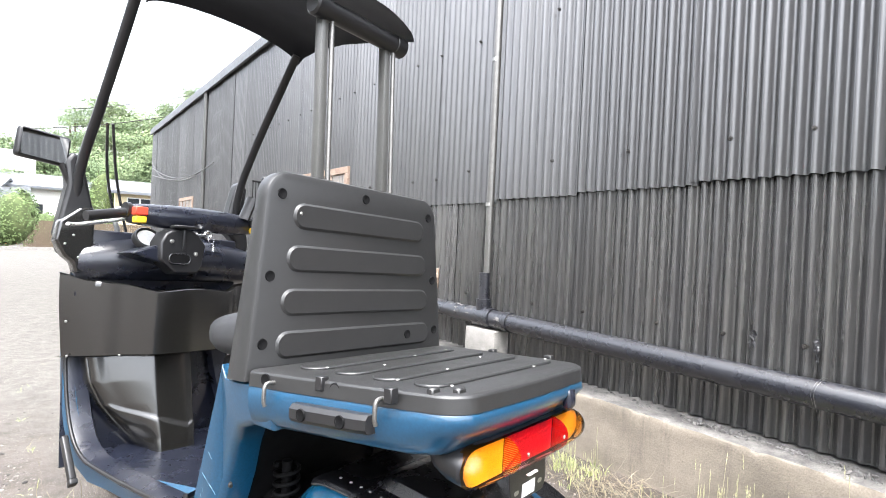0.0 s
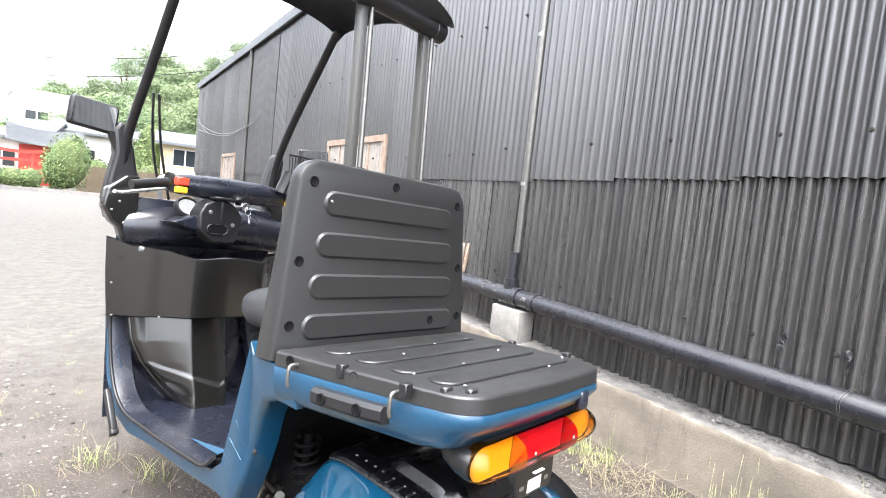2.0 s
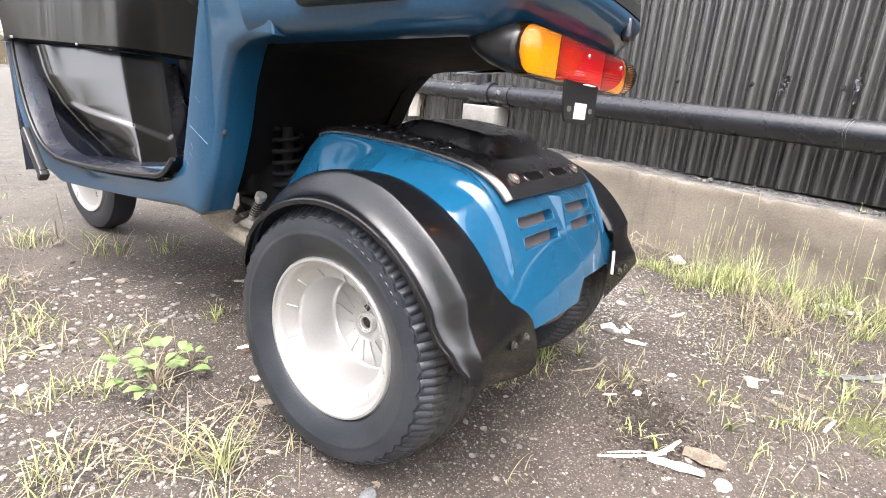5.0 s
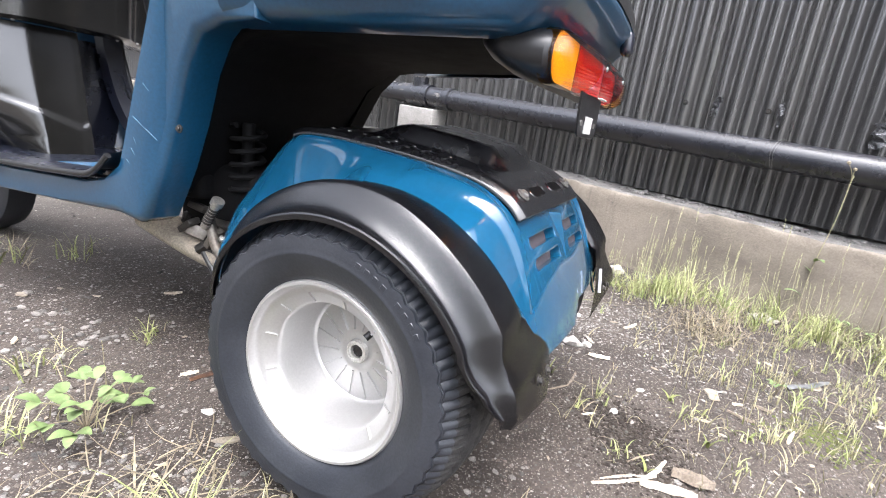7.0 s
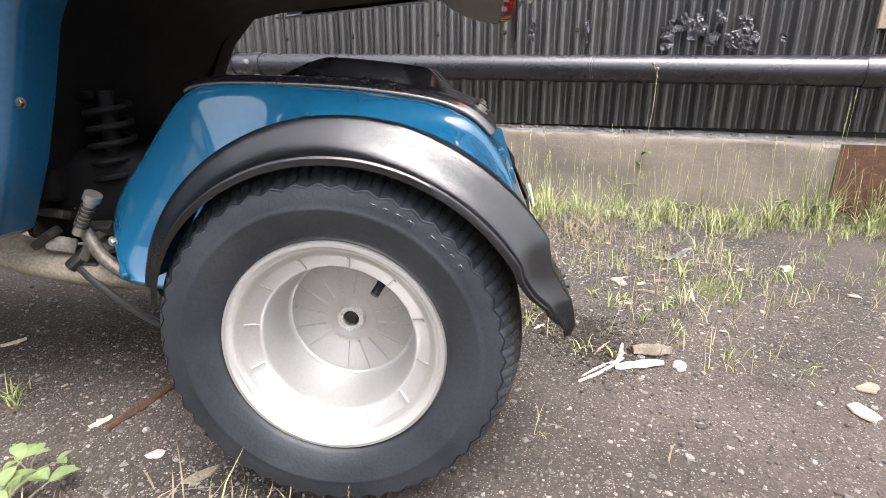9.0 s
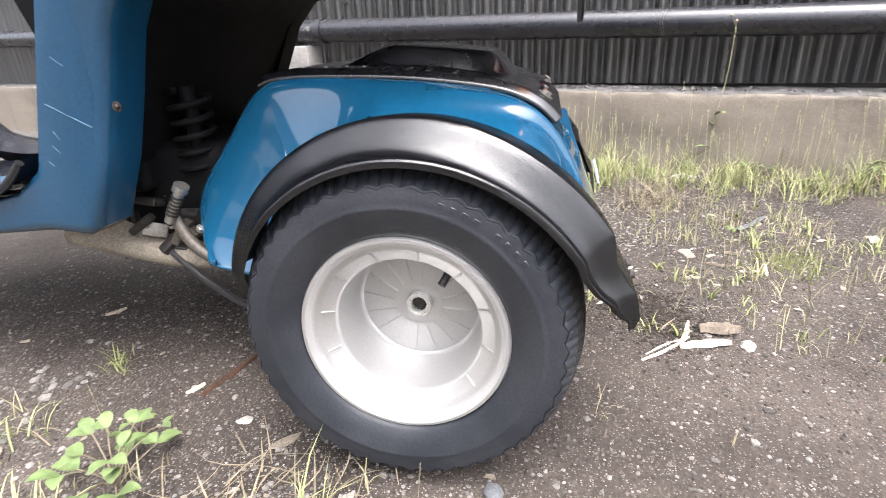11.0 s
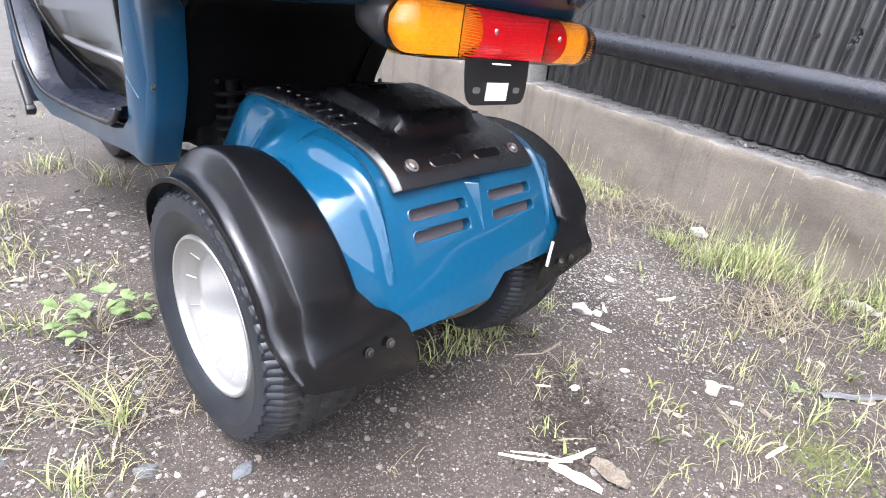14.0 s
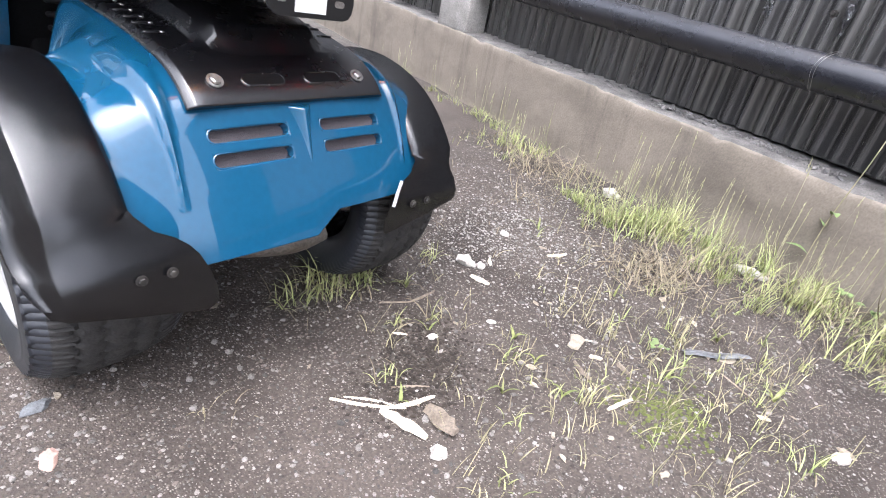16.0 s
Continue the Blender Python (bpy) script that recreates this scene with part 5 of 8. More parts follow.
def build_backrest():
    half0, half1, z0, z1 = 0.346, 0.308, 0.80, 1.278
    def outline(o=0.0):
        pts = [(-half0 + o, z0)]
        cx, cz, r = -half1 + 0.065, z1 - 0.065, 0.065 - o
        for k in range(9):
            a = math.pi - math.pi / 2 * k / 8
            pts.append((cx + r * math.cos(a), cz + r * math.sin(a)))
        return pts + [(-x, z) for x, z in pts[::-1]]
    bm = bmesh.new()
    rows = [[(x, 0.372 - 0.03 * (z - 0.8) / 0.48, z) for x, z in outline(0.004)], [(x, 0.366 - 0.03 * (z - 0.8) / 0.48, z) for x, z in outline(0.0)], [(x, 0.310, z) for x, z in outline(0.0)], [(x, 0.302, z) for x, z in outline(0.004)],
            [(x, 0.2985, z) for x, z in outline(0.012)]]
    vs = grid(bm, rows)
    bm.faces.new(vs[-1])
    bm.faces.new(vs[0][::-1])
    ribs = []
    for z, wl, wr in ((1.175, -0.235, 0.245), (1.073, -0.250, 0.258), (0.970, -0.262, 0.268), (0.872, -0.272, 0.276)):
        o = stadium(wl, wr, z - 0.032, z + 0.032)
        i = stadium(wl + 0.006, wr - 0.006, z - 0.026, z + 0.026)
        rib = bmesh.new()
        v = grid(rib, [[(x, 0.300, zz) for x, zz in o], [(x, 0.2980, zz) for x, zz in o], [(x, 0.2930, zz) for x, zz in i]], close_v=True)
        rib.faces.new(v[-1])
        ribs.append(rib)
    back = bpart("backrest", bm, GREY, label="dark grey moulded rear bulkhead with four raised ribs", smooth=35)
    for rib in ribs:
        bpart("moulded_rib", rib, GREY, back, smooth=35)
    for x, z in ((-0.267, 1.222), (0.267, 1.222), (0.0, 1.244), (-0.292, 1.03), (0.292, 1.03), (-0.305, 0.878), (0.305, 0.878)):
        fix(SOCKET, back, (x, 0.2978, z), (0, -1, 0), "socket_bolt", True)
    fix(SOCKET, back, (0.175, 0.293, 0.872), (0, -1, 0), "socket_bolt", True)
    fix(RIVET, back, (-0.215, 0.293, 1.18), (0, -1, 0), "rivet", True)
    return back


back = build_backrest()


def build_hooks_and_grabs():
    for s in (-1, 1):
        for y in (0.210, -0.065):
            x = s * (0.340 - (0.285 - y) * 0.15 + 0.003)
            pts = [(x - s * 0.006, y, 0.808), (x + s * 0.016, y, 0.809), (x + s * 0.024, y, 0.800), (x + s * 0.025, y, 0.775), (x + s * 0.022, y, 0.764)]
            bpart("rope_hook", tube(bmesh.new(), pts, 0.0044, 10, 4), DARKZINC, label="bent zinc rope hook")
        bm = bmesh.new()
        xa = 0.318
        rows = []
        for y, w in ((0.145, 0.0), (0.14, 0.030), (0.115, 0.034), (-0.02, 0.034), (-0.045, 0.030), (-0.050, 0.0)):
            xb = s * (0.340 - (0.285 - y) * 0.15 - 0.002)
            rows.append([(xb, y, 0.742), (xb + s * w * 0.8, y, 0.744), (xb + s * w, y, 0.752), (xb + s * w, y, 0.770), (xb + s * w * 0.75, y, 0.778), (xb, y, 0.780)])
        grid(bm, rows)
        g = bpart("grab_handle", bm, BLACK, label="black plastic grab handle", smooth=35)
        for y in (0.105, 0.010):
            xb = s * (0.340 - (0.285 - y) * 0.15 + 0.0325)
            fix(SOCKET, g, (xb, y, 0.761), (s, 0, 0), "screw", True)


build_hooks_and_grabs()


# -- tail lamp, its pods and the plate bracket --
def build_tail_lamp():
    lamp = new("tail_lamp")
    lamp.parent = trike
    lamp.matrix_basis = Matrix.Translation((0.020, 0, 0.699)) @ pose(0, 0, 0, 0, 2.2, 0) @ Matrix.Diagonal((0.955, 1, 1, 1)) @ Matrix.Translation((0, 0, -0.700))
    tagged(lamp, "long tail lamp bar, red between amber turn signals")
    zc, hh = 0.700, 0.0375
    def section(x, k, y0):
        r = hh * k
        return [(x, y0 - 0.050 * math.cos(a) ** 0.8 * (0.45 + 0.55 * k) if abs(a) < math.pi / 2 - 1e-6 else y0, zc + r * math.sin(a)) for a in np.linspace(-math.pi / 2, math.pi / 2, 25)]
    def run(name, xs, mat, label):
        rows = []
        for x in xs:
            e = max(0, (abs(x) - 0.215) / 0.042)
            k = math.sqrt(max(0.0, 1 - e * e)) if e < 1 else 0.02
            rows.append(section(x, max(k, 0.05), -0.196 + 0.012 * (abs(x) / 0.25) ** 2))
        bm = bmesh.new()
        vs = grid(bm, rows)
        bm.faces.new(vs[0])
        bm.faces.new(vs[-1][::-1])
        part(name, bm, mat, lamp, label, smooth=50)
    ends = [0.215 + 0.042 * math.sin(math.pi / 2 * k / 14) for k in range(14, -1, -1)] + [0.19, 0.15, 0.1108]
    run("turn_signal", [-x for x in ends], AMBER, "amber ribbed turn signal lens")
    run("turn_signal", ends, AMBER, "amber ribbed turn signal lens")
    run("brake_light", [-0.1105, -0.07, -0.03, 0.0, 0.03, 0.07, 0.1105], RED, "red brake light lens")
    # ribbed bright reflectors behind the lenses
    for x0, x1 in ((-0.252, -0.112), (-0.109, 0.109), (0.112, 0.252)):
        bm = bmesh.new()
        rows = []
        for i in range(13):
            x = x0 + (x1 - x0) * i / 12
            e = max(0.25, math.sqrt(max(0, 1 - max(0, (abs(x) - 0.212) / 0.042) ** 2)))
            rows.append([(x, -0.2035 - 0.002 * math.sin(i * 2.6) * math.cos(a), zc + 0.034 * e * math.sin(a)) for a in np.linspace(-math.pi / 2, math.pi / 2, 11)])
        grid(bm, rows)
        part("reflector", bm, REFLECTOR, lamp, "silvered reflector", smooth=60)
    part("chrome_strip", rounded_box((-0.075, -0.246, 0.6620), (-0.035, -0.238, 0.6640), 0.001, seg=1), WHITE, lamp)
    for x in (-0.083, 0.086):
        fix(RIVET, lamp, (x, -0.2445, 0.706), (0, -1, 0), "screw")
    # housing that sweeps forward to the body
    bm = bmesh.new()
    rows = []
    for y, kx, kz, dz in ((-0.200, 1.0, 1.0, 0), (-0.193, 1.02, 1.06, 0), (-0.165, 1.01, 1.04, 0.002), (-0.13, 0.97, 0.92, 0.008), (-0.10, 0.88, 0.7, 0.014), (-0.08, 0.78, 0.45, 0.02)):
        rows.append([(kx * 0.256 * math.copysign(abs(math.cos(a)) ** 0.25, math.cos(a)), y, zc + dz + kz * hh * math.copysign(abs(math.sin(a)) ** 0.8, math.sin(a))) for a in np.linspace(0, 2 * math.pi, 40, endpoint=False)])
    vs = grid(bm, rows, close_v=True)
    bm.faces.new(vs[0])
    bm.faces.new(vs[-1])
    part("lamp_housing", bm, BLACK, lamp, "black plastic lamp housing", smooth=40)
    # bracket for the plate, folded down from the housing
    bm = bmesh.new()
    o = [(-0.094, 0.668), (-0.090, 0.645), (-0.084, 0.620), (-0.078, 0.609), (-0.069, 0.602), (-0.060, 0.600), (0.052, 0.600), (0.062, 0.603), (0.068, 0.611), (0.070, 0.625), (0.066, 0.668)]
    prism(bm, o, -0.222, -0.2185, "y")
    br = part("plate_bracket", bm, BLACK, lamp, "black folded bracket with a blank white sticker", bevel=0.001)
    br.location.x = -0.020
    part("sticker", box(bmesh.new(), (-0.037, -0.2236, 0.607), (0.017, -0.2222, 0.634)), WHITE, br, "blank white sticker")
    for x in (-0.060, 0.042):
        bm = prism(bmesh.new(), stadium(x - 0.009, x + 0.009, 0.618, 0.627), -0.2228, -0.2214, "y")
        part("slot", bm, STEEL, br, "pale slot hole")


build_tail_lamp()


# -- foot well, leg shield with bins, seat --
def build_front():
    bm = prism(bmesh.new(), [(0.63, 0.372), (0.63, 0.395), (0.70, 0.395), (1.08, 0.393), (1.18, 0.393), (1.30, 0.402), (1.34, 0.402), (1.34, 0.372), (1.18, 0.35), (0.7, 0.36)], -0.262, 0.262, "x")
    for v in bm.verts:
        if v.co.x > 0 and v.co.y > 1.0:
            v.co.x -= 0.05
    bm.transform(Matrix.Translation((0, 0, 0.028)))
    floor = bpart("foot_board", bm, NAVY, label="dark ribbed plastic foot board", bevel=0.004)
    for k in range(5):
        for s in (-1, 1):
            bpart("tread_pad", rounded_box((s * 0.25 - 0.03, 1.06 + k * 0.014, 0.411), (s * 0.25 + 0.03, 1.067 + k * 0.014, 0.418), 0.002, seg=1), NAVY, floor)
    fix(BOLT, floor, (-0.24, 0.70, 0.425), (0, 0, 1), "bolt", True)
    # leg shield: an apron that narrows to the floor, under a faceted storage bin
    xs = np.linspace(-0.345, 0.345, 173)
    kernel = np.hanning(9)
    kernel /= kernel.sum()
    def rounded(y):
        return np.convolve(np.pad(y, 4, mode="edge"), kernel, mode="valid")
    wide_kernel = np.hanning(17) / np.hanning(17).sum()
    def soft(y):
        return np.convolve(np.pad(y, 8, mode="edge"), wide_kernel, mode="valid")
    def apron(z):
        ax = np.abs(xs)
        w = float(np.interp(z, [0.40, 0.44, 0.515, 0.585, 0.665, 0.75], [0.105, 0.13, 0.195, 0.245, 0.280, 0.290]))
        slope = (z - 0.40) * np.interp(ax, [w - 0.05, w + 0.02], [0.17, 0.12])
        y = np.where(ax < 0.10, 1.178 + 0.05 * ax, np.interp(ax, [0.10, max(0.14, w - 0.012), w, w + 0.012, 0.345], [1.183, 1.262, 1.285, 1.335, 1.350]))
        y = y - 0.007 * np.clip((0.50 + 0.40 * ax - z) / 0.014, 0, 1) * np.clip((w - ax) / 0.012, 0, 1)
        y = np.where(xs > 0.045, np.maximum(y, np.interp(xs, [0.045, 0.085, 0.345], [1.19, 1.335, 1.350])), y)
        return [(float(x) * (1 if x < 0 else 0.64), float(v), z) for x, v in zip(xs, rounded(y + slope))]
    bm = bmesh.new()
    grid(bm, [apron(0.392 + 0.358 * k / 90) for k in range(91)])
    bm.transform(BODY)
    me = mesh_of(bm, "leg_shield", 60)
    me.materials.append(GREYGLOSS)
    me.materials.append(NAVY)
    width = lambda z: float(np.interp(z, [0.40, 0.44, 0.515, 0.585, 0.665, 0.75], [0.105, 0.13, 0.195, 0.245, 0.280, 0.290]))
    back = BODY.inverted()
    for p in me.polygons:
        c = back @ p.center
        if c.x < -width(c.z) - 0.006 or c.x > 0.06:
            p.material_index = 1
    shield = part("leg_shield", me, None, trike, "semi-gloss charcoal leg shield with a rounded centre column")
    pts = [(-width(z) + 0.002, 1.278 + 0.16 * (z - 0.4), z) for z in np.linspace(0.745, 0.40, 12)] + [(-0.06, 1.19, 0.397), (0.03, 1.182, 0.397)]
    bpart("apron_edge", tube(bmesh.new(), pts, 0.0055, 8, 3), GREYGLOSS, shield)
    for z0 in (0.50, 0.56):
        for k in range(6):
            for q in range(2):
                bpart("tread_dot", rounded_box((-0.325 + 0.011 * k, 1.335, z0 + 0.016 * q), (-0.318 + 0.011 * k, 1.349, z0 + 0.010 + 0.016 * q), 0.002, seg=1), NAVY, shield)
    def bin_row(z, back=0.0):
        y = np.interp(np.abs(xs), [0.0, 0.10, 0.150, 0.205, 0.272, 0.290, 0.338, 0.345], [1.165, 1.168, 1.182, 1.243, 1.262, 1.280, 1.322, 1.345])
        top = rounded(np.interp(np.abs(xs), [0, 0.03, 0.132, 0.20, 0.30, 0.345], [-0.025, -0.025, -0.036, -0.012, 0.0, 0.026])) * max(0.0, (z - 0.74) / 0.19)
        return [(float(x) if x > -0.29 else -0.29 + (float(x) + 0.29) * (1.25 + 0.4 * max(0, min(1, (z - 0.67) / 0.2))), float(v) + back + 0.06 * (0.93 - z), z + float(t)) for x, v, t in zip(xs, soft(y), top)]
    bm = bmesh.new()
    grid(bm, [bin_row(0.668, 0.06), bin_row(0.6685, 0.012), bin_row(0.674), bin_row(0.74), bin_row(0.82), bin_row(0.905), bin_row(0.922), bin_row(0.928, 0.008), bin_row(0.930, 0.03)])
    bins = fpart("glove_bin", bm, GREYGLOSS, label="semi-gloss charcoal storage bin across the leg shield", smooth=50)
    for x, z in ((-0.358, 0.92), (-0.358, 0.79), (-0.350, 0.675), (-0.215, 0.672), (-0.135, 0.668), (0.135, 0.668), (0.215, 0.672)):
        y = 1.235 if abs(x) < 0.2 else (1.26 if abs(x) < 0.25 else 1.325)
        fix(RIVET, bins, (x, y, z + 0.085), (-0.3, -1, 0), "rivet", True)
    # dashboard
    bm = bmesh.new()
    rows = []
    for x in np.linspace(-0.345, 0.345, 25):
        k = 1 - (abs(x) / 0.345) ** 2.2
        rows.append([(x, 1.36, 0.92), (x, 1.31 - 0.05 * k, 0.935), (x, 1.29 - 0.07 * k, 0.98 + 0.01 * k), (x, 1.30 - 0.05 * k, 1.03 + 0.03 * k), (x, 1.36 - 0.02 * k, 1.06 + 0.045 * k), (x * 0.97, 1.43, 1.05 + 0.06 * k), (x * 0.90, 1.45, 0.99), (x * 0.82, 1.42, 0.94)])
    grid(bm, rows)
    dash = fpart("dashboard", bm, NAVY, label="dark dashboard cowl", smooth=60)
    bm = bmesh.new()
    lathe(bm, [(0, 0.036), (-0.004, 0.038), (-0.008, 0.034), (-0.0085, 0.0001)], 24, "y")
    bm.transform(pose(-0.155, 1.235, 1.075, -35, 0, 0))
    fpart("speedometer", bm, WHITE, dash, "white-faced speedometer")
    bm = bmesh.new()
    lathe(bm, [(0.006, 0.034), (-0.010, 0.036), (-0.013, 0.041), (-0.008, 0.046), (0.010, 0.048)], 28, "y")
    bm.transform(pose(-0.155, 1.235, 1.075, -35, 0, 0))
    fpart("speedometer_bezel", bm, BLACK, dash, "dark speedometer bezel")
    fin = prism(bmesh.new(), [(-0.252, 1.020), (-0.160, 1.052), (-0.120, 1.045), (-0.120, 0.985), (-0.158, 0.992)], 1.125, 1.25, "y")
    fpart("dash_fin", fin, NAVY, dash, "pointed fin under the speedometer", bevel=0.006, segments=3)
    fpart("recess_panel", rounded_box((-0.345, 1.31, 0.87), (0.235, 1.335, 1.10), 0.008), NAVY, dash)
    side = [(-0.412, 1.055), (-0.402, 1.12), (-0.345, 1.17), (-0.30, 1.17), (-0.30, 0.95), (-0.350, 0.95), (-0.360, 0.985), (-0.385, 1.005)]
    panel = fpart("side_panel", prism(bmesh.new(), side, 1.295, 1.345, "y"), GREYGLOSS, dash, "dark panel that joins the pillar foot to the bin", bevel=0.008, segments=3)
    for x, z in ((-0.385, 1.045), (-0.345, 1.002), (-0.362, 1.075)):
        fix(RIVET, panel, (x, 1.293, z + 0.085), (-0.1, -1, 0), "rivet", True)
    for x in (-0.33, 0.33):
        fix(BOLT, dash, (x, 1.30, 1.075), (-0.3, -1, 0.2), "bolt", True)
    # outer front shell in blue, seen from its edge
    bm = bmesh.new()
    rows = []
    for z, y in ((0.42, 1.36), (0.60, 1.43), (0.82, 1.475), (1.04, 1.50), (1.16, 1.47)):
        rows.append([((0.322 if a < 0 else 0.235) * math.sin(a), y + 0.10 * math.cos(a) - 0.10 + 0.03, z) for a in np.linspace(-math.pi / 2, math.pi / 2, 17)])
    grid(bm, rows)
    bmesh.ops.solidify(bm, geom=bm.faces[:], thickness=0.006)
    bpart("front_shell", bm, BLUE_WORN, label="blue front shell", smooth=60)
    # low front fender flap and wheel
    bm = bmesh.new()
    lathe(bm, [(-0.045, 0.15), (-0.052, 0.19), (-0.040, 0.215), (0, 0.224), (0.040, 0.215), (0.052, 0.19), (0.045, 0.15)], 48, "x")
    bm.transform(pose(-0.01, 1.70, 0.224))
    fw = part("front_wheel", bm, RUBBER, trike, "small front wheel with a silver rim")
    bm = bmesh.new()
    lathe(bm, [(-0.045, 0.152), (-0.052, 0.15), (-0.050, 0.142), (-0.044, 0.136), (-0.040, 0.128), (-0.040, 0.05), (-0.05, 0.03), (-0.05, 0.0001)], 48, "x")
    bm.transform(pose(-0.01, 1.70, 0.224))
    part("front_rim", bm, SILVER, fw, "silver front rim")
    for x in (-0.078, 0.058):
        part("fork_leg", tube(bmesh.new(), [(x, 1.70, 0.224), (x * 0.8, 1.62, 0.42), (x * 0.6, 1.55, 0.60)], 0.018, 12, 3), OILY, trike, "dark front fork leg")
    strip = pose(-0.362, 1.215, 0.445, 52, 0, 0)
    strake = bpart("side_strake", rounded_box((-0.010, -0.062, -0.013), (0.010, 0.085, 0.013), 0.005, strip), BLACK, label="black strake along the front sill")
    bpart("end_cap", rounded_box((-0.012, -0.078, -0.015), (0.012, -0.060, 0.015), 0.004, strip), BLACK, strake, "black rubber end cap")
    # seat
    bm = bmesh.new()
    rows = []
    for y, w, zt, zb in ((0.38, 0.19, 0.955, 0.86), (0.42, 0.225, 0.965, 0.82), (0.55, 0.23, 0.95, 0.80), (0.66, 0.22, 0.935, 0.80), (0.73, 0.19, 0.925, 0.81), (0.765, 0.14, 0.905, 0.82), (0.78, 0.08, 0.875, 0.835)):
        rows.append([(w * math.copysign(abs(math.cos(a)) ** 0.6, math.cos(a)), y, (zt + zb) / 2 + (zt - zb) / 2 * math.copysign(abs(math.sin(a)) ** 0.7, math.sin(a))) for a in np.linspace(0, 2 * math.pi, 28, endpoint=False)])
    vs = grid(bm, rows, close_v=True)
    bm.faces.new(vs[0])
    bm.faces.new(vs[-1])
    bpart("seat", bm, CLOTH, label="dark grey vinyl seat", smooth=60)
    bm = prism(bmesh.new(), [(0.52, 0.39), (0.50, 0.82), (0.68, 0.81), (0.70, 0.79), (0.62, 0.55), (0.605, 0.39)], -0.17, 0.17, "x")
    bpart("seat_base", bm, SHADEBLACK, label="black plastic seat base", bevel=0.02, segments=3)
    for k in range(4):
        bpart("vent", rounded_box((0.176, 0.50 + k * 0.016, 0.50), (0.17, 0.507 + k * 0.016, 0.56), 0.002, seg=1), BLACK)


GREYGLOSS = material("semi_gloss_charcoal_plastic", (0.009, 0.0087, 0.0078), 0.21, ior=1.75, second=(0.012, 0.0115, 0.011), scale=5, fine=700, bump=0.015, amount=0.4, rough_var=0.03, coat=0.4, coat_rough=0.15)
build_front()


# -- handlebar, mirrors, canopy --
def build_top():
    bars = new("handlebar")
    bars.parent = trike
    tagged(bars, "handlebar with black cover, switches and levers")
    bm = bmesh.new()
    rows = []
    for x, r in ((-0.245, 0.022), (-0.235, 0.032), (-0.19, 0.038), (-0.10, 0.043), (0, 0.044), (0.10, 0.043), (0.19, 0.038), (0.235, 0.032), (0.245, 0.022)):
        rows.append([(x, 1.20 - 0.03 * (1 - abs(x) / 0.25) + r * 0.9 * math.cos(a), 1.155 + r * math.sin(a)) for a in np.linspace(0, 2 * math.pi, 16, endpoint=False)])
    vs = grid(bm, rows, close_v=True)
    bm.faces.new(vs[0])
    bm.faces.new(vs[-1])
    fpart("bar_cover", bm, NAVY, bars, "dark bar cover", smooth=50)
    for s in (-1, 1):
        pts = [(s * 0.24, 1.195, 1.158), (s * 0.30, 1.19, 1.146), (s * 0.37, 1.175, 1.130)]
        fpart("grip", tube(bmesh.new(), pts, 0.0165, 12, 3), BLACK, bars, "black rubber grip")
        fpart("collar", tube(bmesh.new(), [(s * 0.235, 1.196, 1.165), (s * 0.25, 1.195, 1.165)], 0.028, 14, 1), BLACK, bars)
        pts = [(s * 0.235, 1.225, 1.138), (s * 0.30, 1.225, 1.122), (s * 0.38, 1.205, 1.104), (s * 0.412, 1.19, 1.102)]
        fpart("brake_lever", tube(bmesh.new(), pts, 0.0090, 8, 4, squash=0.7), STEELWHITE, bars, "bright brake lever")
        bm = rounded_box((s * 0.218 - 0.020, 1.135, 1.148), (s * 0.218 + 0.020, 1.17, 1.176), 0.003, seg=1)
        fpart("switch", bm, REDSW if s < 0 else BLACK, bars, "switch")
        bm = rounded_box((s * 0.218 - 0.018, 1.138, 1.122), (s * 0.218 + 0.018, 1.17, 1.144), 0.003, seg=1)
        fpart("switch", bm, YELLOW, bars, "yellow switch")
    # holder in front of the column, with key switch
    face = [(-0.114, 0.952), (-0.028, 0.952), (-0.012, 0.982), (0.0, 1.06), (-0.03, 1.098), (-0.06, 1.114), (-0.12, 1.114), (-0.154, 1.096), (-0.174, 1.060), (-0.172, 1.0)]
    bm = prism(bmesh.new(), face, 1.105, 1.175, "y")
    for v in bm.verts:
        if v.co.y < 1.14:
            v.co.x = -0.088 + (v.co.x + 0.088) * 0.90
            v.co.z = 1.03 + (v.co.z - 1.03) * 0.93
    hold = fpart("front_holder", bm, BLACK, bars, "black plastic holder with a hook and a scooped grip", bevel=0.006, segments=3)
    fpart("hook_plate", rounded_box((-0.126, 1.078, 1.112), (-0.048, 1.135, 1.121), 0.003, seg=1), BLACK, hold)
    fpart("ridge", rounded_box((-0.094, 1.098, 1.035), (-0.080, 1.115, 1.108), 0.004, seg=2), BLACK, hold)
    bm = prism(bmesh.new(), stadium(-0.136, -0.066, 0.990, 1.020), 1.1005, 1.106, "y")
    # flat patch whose near-black colour stands for shade inside the scoop
    fpart("scoop", bm, SHADEBLACK, hold, "scooped grip, its hollow painted near black")
    loop = [(x, 1.102, z) for x, z in stadium(-0.138, -0.064, 0.988, 1.022)]
    fpart("scoop_lip", tube(bmesh.new(), loop[9:] + loop[:10], 0.0032, 8, 1), GLOSSBLACK, hold, "shiny worn scoop lip")
    for x, z in ((-0.130, 1.065), (-0.045, 1.025)):
        fix(SMALLBOLT, hold, (x, 1.104, z + 0.085), (0, -1, 0), "bolt", True)
    bm = bmesh.new()
    lathe(bm, [(1.175, 0.017), (1.118, 0.017), (1.116, 0.012), (1.120, 0.006), (1.120, 0.0001)], 18, "y")
